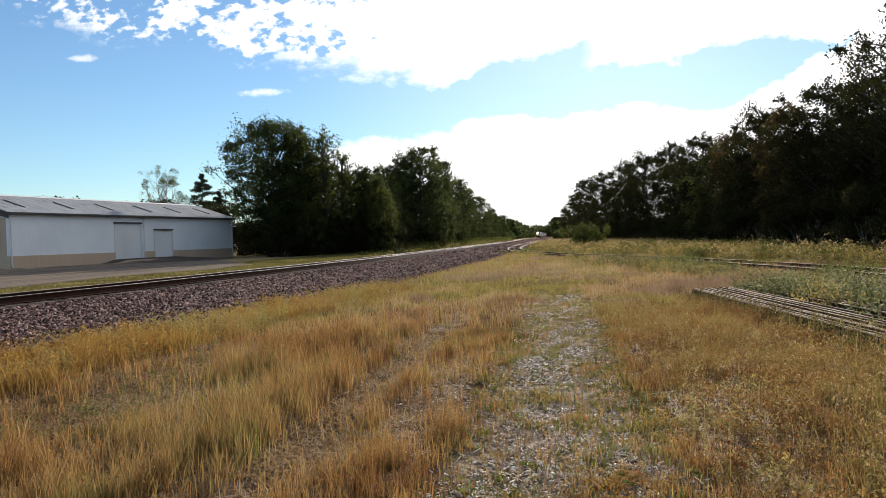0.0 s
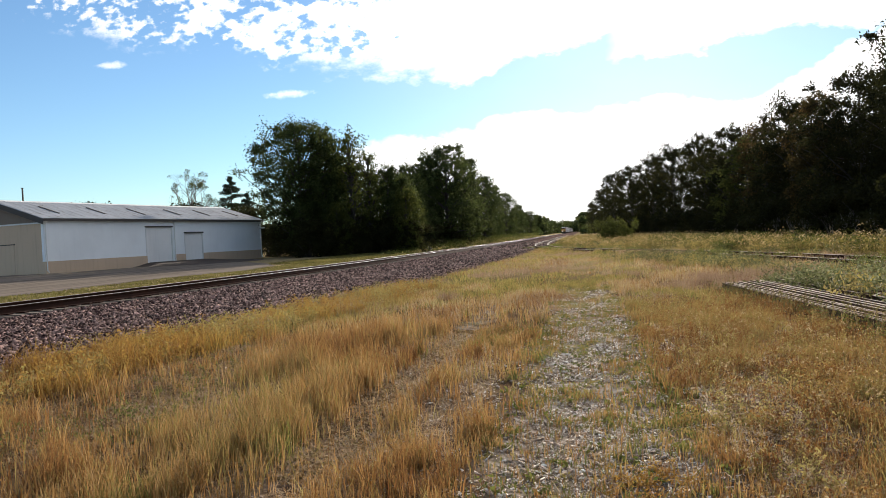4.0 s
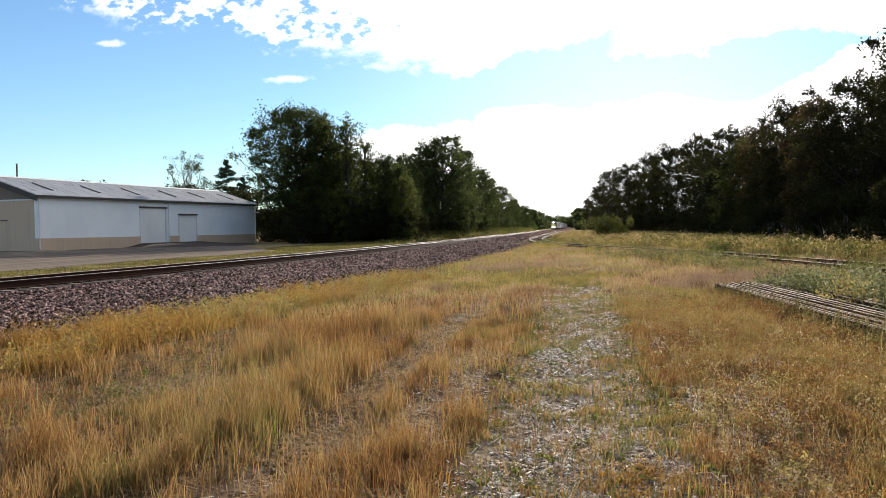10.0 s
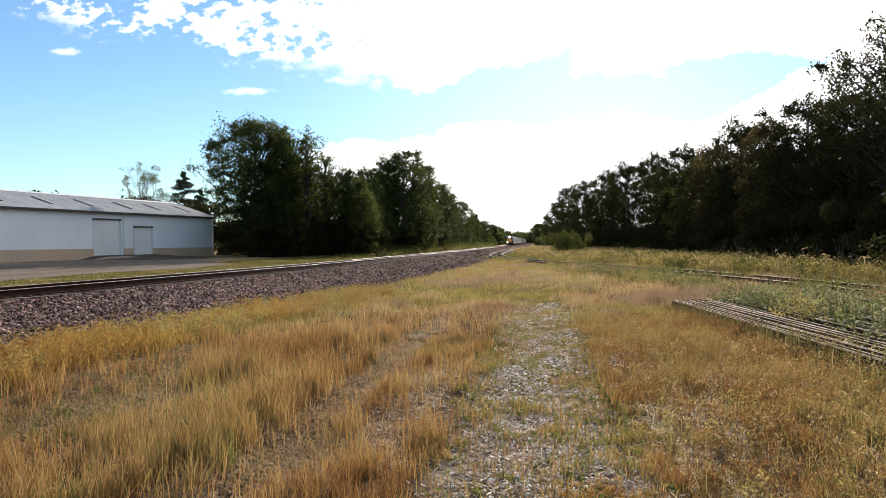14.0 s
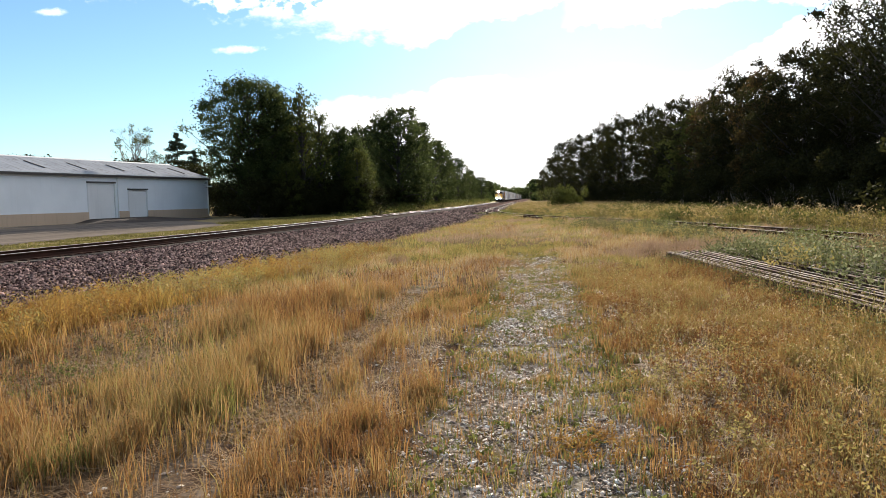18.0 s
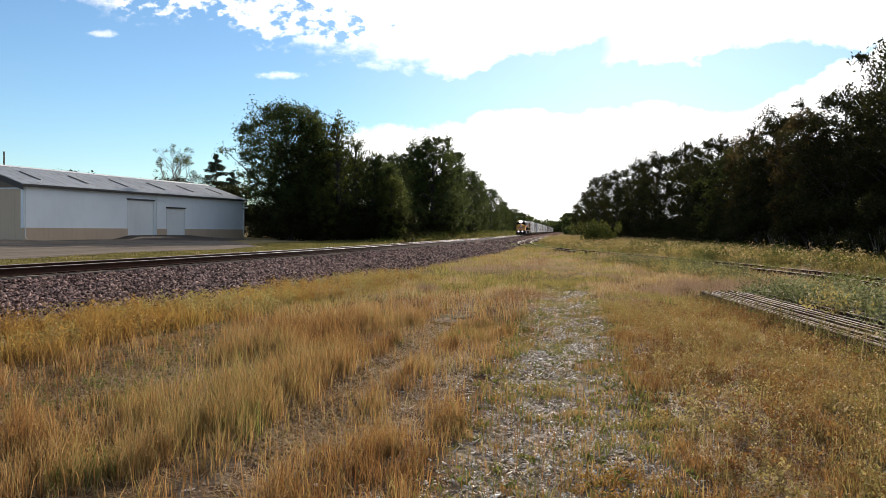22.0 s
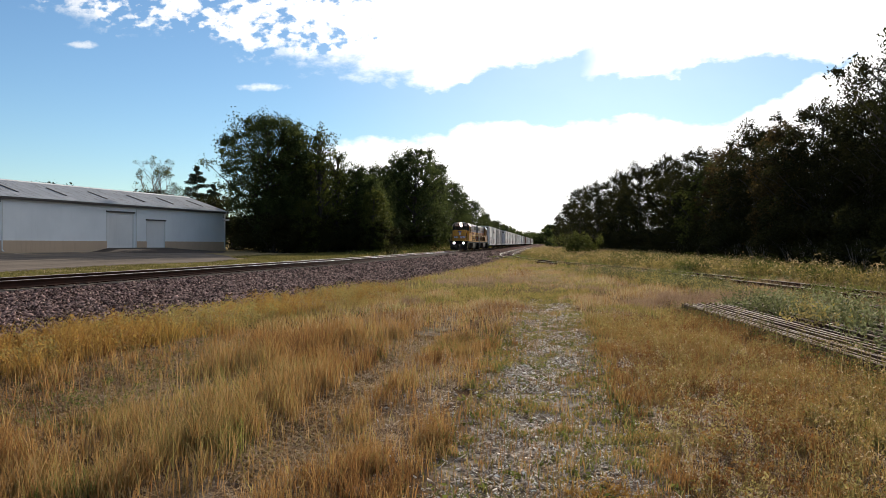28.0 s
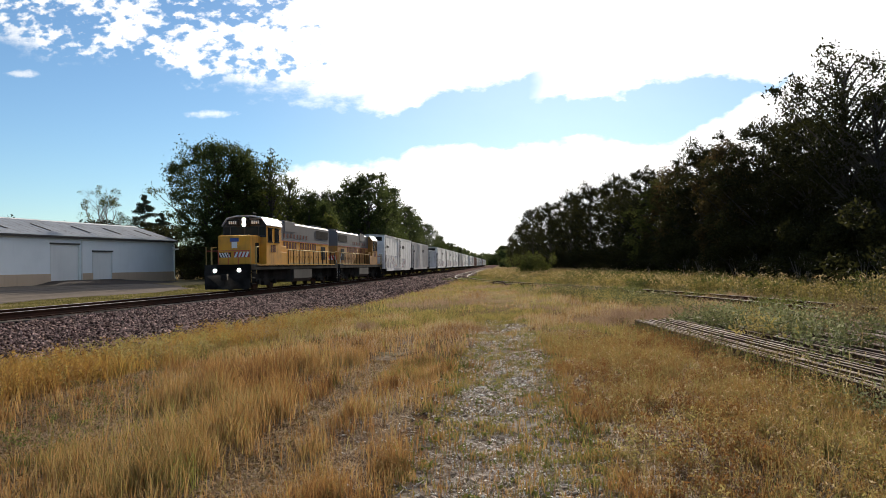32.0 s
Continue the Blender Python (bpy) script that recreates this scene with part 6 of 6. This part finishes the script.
    k = (field(x, y * 0.8, 2.3, 6.0) > 0.6) & (rng.uniform(0, 1, 4200) < np.clip((y - 3) / 9, 0.25, 1))
    x, y = x[k], y[k]
    k = rng.uniform(0, 1, len(x)) < 0.6
    plants("path_creepers", x[k], y[k], rng.uniform(0.015, 0.06, k.sum()), 16, 0.013, LIME, "flat yellow-green plants creeping over the gravel path", 0.07, 62)
    plants("path_creepers", x[~k], y[~k], rng.uniform(0.02, 0.08, (~k).sum()), 16, 0.013, GREEN, "small green plants creeping over the gravel path", 0.06, 63)
    # green sprouts on the bare strip
    x, y = rng.normal(-4.8, 0.6, 220), rng.uniform(5.5, 12, 220)
    plants("strip_sprouts", x, y, rng.uniform(0.04, 0.16, 220), 20, 0.014, GREEN, "small green sprouts on the bare strip", 0.05, 65)
    # an orange mat of creeping plants on the path
    x, y = rng.normal(0.34, 0.14, 60), rng.normal(5.1, 0.16, 60)
    plants("orange_mat_plants", x, y, rng.uniform(0.015, 0.05, 60), 40, 0.010, ORANGE, "orange mat of low plants on the gravel path", 0.05, 64)
    # orange leafy weeds by the ballast
    x, y = scatter(rng, 9000, 7, 24, -0.95, -0.1)
    dx = x - track_x(y)
    k = (dx > 9.2) & (dx < 12.6) & (rng.uniform(0, 1, len(x)) < np.clip((dx - 8.8) / 1.6, 0, 1)) & (field(x, y, 0.9, 2.0) > 0.3)
    x, y = x[k], y[k]
    hh = rng.uniform(0.12, 0.45, len(x)) * (0.6 + 0.7 * field(x, y, 0.8, 6.0))
    lit = (field(x, y, 0.8, 27.0) < 0.55) & (rng.uniform(0, 1, len(x)) < 0.8)
    plants("yellowing_weeds", x[~lit], y[~lit], hh[~lit], 34, 0.021, ORANGE, "yellowing leafy weeds beside the ballast", 0.07, 5)
    plants("yellow_green_weeds", x[lit], y[lit], hh[lit], 34, 0.021, LIME, "yellow-green leafy weeds beside the ballast", 0.07, 25)
    # silvery weeds over the rail pile, in clumps
    cx, cy = rng.uniform(4.4, 9.5, 40), rng.uniform(8.5, 21.5, 40)
    k = (cx > 4.1 + 0.10 * (19 - cy)) & (cx < 0.5 * cy + 1.5) & (cy > 14.8)
    cx, cy = cx[k], cy[k]
    q = np.repeat(np.arange(len(cx)), 22)
    x, y = cx[q] + rng.normal(0, 0.33, len(q)), cy[q] + rng.normal(0, 0.45, len(q))
    top = (rng.uniform(0.35, 0.85, len(cx)) * np.where(cy > 13.5, 0.62, 1.0))[q] * rng.uniform(0.6, 1.15, len(q))
    plants("silvery_weeds", x, y, top, 14, 0.040, SAGE, "grey-green leafy weeds growing through the rail pile", 0.13, 6)
    blades("weed_stems", np.stack([x, y, ground_z(x, y)], -1), top, np.full(len(x), 0.005), GREEN, "green weed stems in the rail pile", 0.15, 29, "weeds")
    x, y = np.concatenate([rng.normal(3.9, 0.16, 26), rng.normal(4.5, 0.2, 30)]), np.concatenate([rng.normal(8.2, 0.2, 26), rng.normal(8.9, 0.25, 30)])
    plants("pale_weeds", x, y, rng.uniform(0.2, 0.5, len(x)), 26, 0.019, SILVER, "pale grey-green weeds by the near end of the pile", 0.08, 36)
    x, y = rng.uniform(7.5, 16, 700), rng.uniform(13, 24, 700)
    k = (x > 0.44 * y - 0.5)
    plants("brown_weeds", x[k], y[k], rng.uniform(0.3, 0.8, k.sum()), 30, 0.03, SEED, "brown dead weeds beyond the end of the spur", 0.15, 37)
    x, y = rng.uniform(6.3, 9.6, 520), rng.uniform(13.0, 21.5, 520)
    k = x < 0.44 * y + 0.4
    plants("brown_stack_weeds", x[k], y[k], rng.uniform(0.2, 0.6, k.sum()), 26, 0.022, SEED, "brown withered weeds behind the rail pile", 0.12, 38)
    # the thickest growth, between the first and second group of rails
    spots = ((4.6, 19.2, 0.42), (4.9, 17.6, 0.5), (5.3, 16.3, 0.62), (5.0, 15.2, 0.62), (5.5, 14.6, 0.72), (5.9, 15.6, 0.72), (5.3, 13.4, 0.6), (5.9, 13.2, 0.66),
             (5.6, 19.0, 0.5), (6.2, 17.6, 0.6), (6.8, 16.4, 0.7), (5.8, 20.8, 0.55), (6.9, 19.6, 0.6), (4.7, 11.6, 0.34))
    for i, (sx, sy, sh) in enumerate(spots):
        x, y = rng.normal(sx, 0.24, 40), rng.normal(sy, 0.5, 40)
        hh = sh * rng.uniform(0.5, 1.15, 40)
        plants("weed_clump", x, y, hh, 17, 0.036, LIME if i == 3 else SAGE if i % 3 == 1 else SILVER, "thick leafy weed clump among the old rails", 0.11, 50 + i)
        blades("clump_stems", np.stack([x, y, ground_z(x, y)], -1), hh, np.full(40, 0.0045), SEED if i % 2 else GREEN, "stems of a weed clump among the old rails", 0.15, 90 + i, "weeds")
    # yellow-green weeds before the spur and behind the pile
    s = rng.uniform(-5.0, -0.85, 5200)
    y = rng.uniform(17, 46, 5200)
    x = spur_x(y) + s
    k = (field(x, y, 0.5, 4.0) > 0.25) & (y > 20.2) & ((s < -2.2) | (y > 33)) & (s < -1.4 + (y - 35) * 0.05)
    x, y, s = x[k], y[k], s[k]
    k = rng.uniform(0, 1, len(x)) < 0.55 * field(x, y, 0.8, 15.0) + 0.1
    x, y = x[k], y[k]
    k = rng.uniform(0, 1, len(x)) < 0.55
    plants("spur_side_weeds", x[k], y[k], rng.uniform(0.15, 0.55, k.sum()), 22, 0.03, SAGE, "grey-green weeds beside the spur", 0.12, 14)
    plants("spur_side_weeds", x[~k], y[~k], rng.uniform(0.10, 0.36, (~k).sum()), 24, 0.03, LIME, "yellow-green weeds beside the spur", 0.12, 24)
    # small sprigs at the foot of the pile
    f = rng.uniform(0, 1, 700)
    x, y = 3.02 + 0.95 * f + rng.normal(0, 0.16, 700), 19.4 - 11.8 * f + rng.normal(0, 0.3, 700)
    k = field(x, y, 1.4, 3.0) > 0.35
    x, y = x[k], y[k]
    blades("foot_stalks", np.stack([x, y, ground_z(x, y)], -1), rng.uniform(0.15, 0.5, len(x)), np.full(len(x), 0.0035), SEED, "brown stalks at the foot of the rail pile", 0.25, 39, "weeds")
    plants("foot_weeds", x, y, rng.uniform(0.08, 0.25, len(x)), 22, 0.014, RUST, "russet weeds at the foot of the rail pile", 0.07, 40)
    f = rng.uniform(0, 1, 260) ** 0.8
    xs, ys = 3.25 + 0.98 * f + rng.normal(0, 0.12, 260), 19.0 - 11.4 * f
    hs = rng.uniform(0.22, 0.55, 260)
    blades("stack_stalks", np.stack([xs, ys, ground_z(xs, ys)], -1), hs, np.full(260, 0.006), SEED, "brown leafy stalks against the front of the rail pile", 0.2, 47, "weeds")
    plants("stalk_leaves", xs, ys, hs * 0.95, 14, 0.014, TALL, "olive leaves on stalks before the rail pile", 0.035, 48)
    x, y = x[::3], y[::3]
    plants("sprigs", x, y, rng.uniform(0.10, 0.4, len(x)), 22, 0.016, GREEN, "green sprigs at the foot of the rail pile", 0.07, 15)
    # tall yellow-green weeds between spur and woods
    x = rng.uniform(-6, 22, 26000)
    y = 16 + 184 * rng.uniform(0, 1, 26000) ** 1.35
    s = x - spur_x(y)
    k = (s > 1.5 + 0.8 * field(x, y, 0.9, 3.0)) & (x < 19) & (field(x, y, 0.8, 12.0) > 0.18)
    x, y = x[k], y[k]
    hh = rng.uniform(0.4, 1.2, len(x)) * (0.45 + 0.85 * field(x, y, 0.35, 1)) * np.interp(y, [18, 30, 45, 70, 130], [0.95, 0.85, 0.68, 0.6, 0.62])
    blades("tall_weed_stems", np.stack([x, y, ground_z(x, y)], -1), hh * 1.15, np.full(len(x), 0.012), TALL, "tall weed stems before the woods", 0.25, 9, "weeds")
    lit = (field(x, y, 0.22, 8.0) > 0.66) & (rng.uniform(0, 1, len(x)) < np.where(x > 9, 0.35, 0.6)) | (rng.uniform(0, 1, len(x)) < np.where(x > 9, 0.05, 0.12))
    dim = ~lit & (field(x, y, 0.45, 19.0) > 0.62)
    plain = ~lit & ~dim
    plants("tall_weeds", x[plain], y[plain], hh[plain], 22, 0.05, TALL, "tall olive weeds along the woods", 0.16, 7)
    plants("dim_tall_weeds", x[dim], y[dim], hh[dim] * 0.92, 22, 0.05, SAGE, "tall dull green weeds along the woods", 0.16, 67)
    plants("bright_tall_weeds", x[lit], y[lit], hh[lit] * 0.9, 22, 0.048, LIME, "bright yellow-green weeds along the woods", 0.16, 17)
    # seed heads hang in arcs from the tallest stems
    q = rng.uniform(0, 1, len(x)) < 0.34
    xs, ys, hs = x[q], y[q], hh[q] * rng.uniform(1.1, 1.4, q.sum())
    blades("seed_stems", np.stack([xs, ys, ground_z(xs, ys)], -1), hs, np.full(len(xs), 0.008), SEED, "thin brown stems with seed heads", 0.1, 33, "weeds")
    k = np.repeat(np.arange(len(xs)), 9)
    f = np.tile(np.linspace(0, 1, 9), len(xs))
    a = rng.uniform(0, 6.283, len(xs))[k]
    P = np.stack([xs[k] + np.cos(a) * 0.2 * f, ys[k] + np.sin(a) * 0.2 * f, ground_z(xs[k], ys[k]) + hs[k] * 0.95 + 0.09 * np.sin(f * 3.0) - 0.07 * f], -1) + rng.normal(0, 0.012, (len(k), 3))
    tagged(leaves("seed_heads", P, np.full(len(P), 0.001), 1, 0.034, POD, None, 8), "drooping tan seed heads above the weeds", "weeds", kind="stuff")
    # dark shrubs among the weeds
    cx, cy = rng.uniform(6, 17.5, 70), rng.uniform(22, 85, 70)
    k = (cx - spur_x(cy) > 2.6)
    cx, cy = cx[k], cy[k]
    q = np.repeat(np.arange(len(cx)), 16)
    x, y = cx[q] + rng.normal(0, 0.4, len(q)), cy[q] + rng.normal(0, 0.4, len(q))
    plants("dark_shrubs", x, y, (rng.uniform(0.6, 1.3, len(cx)) * np.interp(cy, [22, 45, 85], [1.0, 0.8, 0.75]))[q] * rng.uniform(0.6, 1.1, len(q)), 44, 0.05, LEAF2, "dark green shrubs among the weeds", 0.2, 18)
    # dead stalks that stand out of the weeds
    xs = rng.uniform(3.0, 14, 420)
    ys = rng.uniform(8, 50, 420)
    k = xs > 0.22 * ys - 0.6
    blades("dead_stalks", np.stack([xs[k], ys[k], ground_z(xs[k], ys[k])], -1), rng.uniform(0.35, 0.95, k.sum()), np.full(k.sum(), 0.0045), SEED, "thin dead stalks among the weeds", 0.2, 19, "weeds")
    # scrub along the foot of the trees beyond the track
    y = rng.uniform(80, 330, 3800)
    x = track_x(y) - rng.uniform(4.2, 9.5, 3800)
    k = (field(x, y, 0.4, 3.0) > 0.3) & ((y > 112) | (x > -21.5))
    x, y = x[k], y[k]
    hh = rng.uniform(0.4, 1.9, len(x)) * np.clip((y - 70) / 60, 0.3, 1)
    k = rng.uniform(0, 1, len(x)) < 0.45
    plants("verge_scrub", x[k], y[k], hh[k], 26, 0.13, LEAF2, "green scrub along the foot of the trees", 0.4, 27)
    plants("verge_weeds", x[~k], y[~k], hh[~k] * 0.6, 20, 0.10, LIME, "sunlit yellow-green weeds along the foot of the trees", 0.4, 28)
    # weeds by and between the spur rails
    x0 = rng.uniform(-2.2, 2.2, 4000)
    y = rng.uniform(14, 110, 4000)
    x = spur_x(y) + x0
    k = (field(x, y, 0.3, 6.0) > 0.62) & (y < 95)
    x, y = x[k], y[k]
    plants("spur_weeds", x, y, rng.uniform(0.1, 0.4, len(x)), 20, 0.04, GREEN, "green weeds between the spur rails", 0.12, 10)


make_leafy()


def make_lawn():
    """Grass verge beyond the track and under the trees."""
    rng = np.random.default_rng(31)
    y = 18 + 112 * rng.uniform(0, 1, 150000) ** 1.3
    dx = rng.uniform(-13, -4.1, 150000)
    x = track_x(y) + dx
    k = ((dx > -8.9 - 0.5 * np.sin(y * 0.35)) & (dx < -4.3 - 0.4 * field(x, y, 0.7, 9)) | (y > 62) & (dx > -12) & (dx < -4.3)) & (rng.uniform(0, 1, 150000) < 0.15 + 0.85 * field(x, y * 0.5, 0.6, 2))
    x, y, dx = x[k], y[k], dx[k]
    h = rng.uniform(0.03, 0.10, len(x)) * np.where((y > 62), 3.0, 1.0)
    blades("verge_grass", np.stack([x, y, ground_z(x, y)], -1), h, np.full(len(x), 0.02), LAWN, "short green-yellow verge beyond the track", 0.4, 12)


make_lawn()


def make_straw():
    """Fallen straws lying flat between the tufts."""
    rng = np.random.default_rng(51)
    x, y = scatter(rng, 85000, 3.2, 13, -0.85, 0.6)
    k = (x - track_x(y) > 9.6) & ((np.abs(x) > 1.0) | (rng.uniform(0, 1, len(x)) < 0.03))
    x, y = x[k], y[k]
    n = len(x)
    P = np.stack([x, y, ground_z(x, y) + rng.uniform(0.008, 0.05, n)], -1)
    a = rng.uniform(0, 6.283, n)
    t = np.stack([np.cos(a), np.sin(a), rng.normal(0, 0.14, n)], -1) * rng.uniform(0.03, 0.15, n)[:, None]
    w = np.stack([-np.sin(a), np.cos(a), np.zeros(n)], -1) * rng.uniform(0.001, 0.0025, n)[:, None]
    V = np.stack([P - t - w, P + t - w, P + t + w, P - t + w], 1).reshape(-1, 3)
    m = 42000
    xl, yl = np.where(rng.uniform(0, 1, m) < 0.66, rng.normal(-4.6, 0.9, m), rng.normal(-2.02, 0.18, m)), 5 + 8.5 * rng.uniform(0, 1, m)
    L = np.stack([xl, yl, ground_z(xl, yl) + rng.uniform(0.004, 0.03, m)], -1)
    half = rng.uniform(0, 1, m) < 0.5
    for q, mat, tone in ((half, SEED, "brown"), (~half, STRAW, "bleached")):
        tagged(leaves("leaf_litter", L[q], np.full(q.sum(), 0.001), 1, 0.021, mat, None, 81), f"{tone} dead leaf litter on bare soil", "litter", kind="stuff")
    tagged(raw("straw_litter", V, np.arange(4 * n).reshape(-1, 4), STRAW), "bleached straw lying between the tufts", "straw", kind="stuff")


make_straw()


def make_gravel():
    rng = np.random.default_rng(41)
    P, S = [], []
    for y0, y1, count, size in ((3.4, 8, 26000, 0.0125), (3.4, 8, 16000, 0.007), (8, 14, 26000, 0.015), (14, 23, 24000, 0.021)):
        y = rng.uniform(y0, y1, count)
        x = np.where(rng.uniform(0, 1, count) < 0.91, rng.normal(0.08, 0.42, count), rng.choice([-2.0, -1.2, -4.9], count) + rng.normal(0, 0.3, count))
        k = ((size < 0.01) | (field(x, y, 1.6, 1.0) > 0.3) & (field(x, y, 4.7, 6.0) > 0.28)) & ((y < 12) | (np.abs(x) < 0.85)) & (rng.uniform(0, 1, count) < np.clip((24 - y) / 7, 0, 1))
        x, y = x[k], y[k]
        P.append(np.stack([x, y, ground_z(x, y) + 0.004], -1))
        S.append(rng.gamma(2.2, size / 2.2, len(x)).clip(0.004, 0.045))
    tagged(stones("path_gravel", np.concatenate(P), np.concatenate(S), PEBBLE, 0.38, 4), "loose pale gravel in the wheel tracks", "gravel", kind="stuff")


make_gravel()


# ---- what moves: the train comes along the main track ----
SPEED, FRONT_END = 19.2, 42.9       # metres a second; where its front stands at the end


def motions():
    times = [0, 2, 4, 6, 8, 10, 12, 14, 16, 18, 20, 22, 24, 25, 26, 27, 28, 29, 30, 31, 32]
    for thing, behind, turn in train:
        rows = []
        for t in times:
            y = FRONT_END + SPEED * (32 - t) + behind
            xa, xb = float(track_x(y - 6)), float(track_x(y + 6))
            yaw = -math.degrees(math.atan2(xb - xa, 12))
            rows.append((t, pose((xa + xb) / 2, y, RAIL_Z, 0, 0, yaw + turn)))
        walk(thing, rows)


motions()
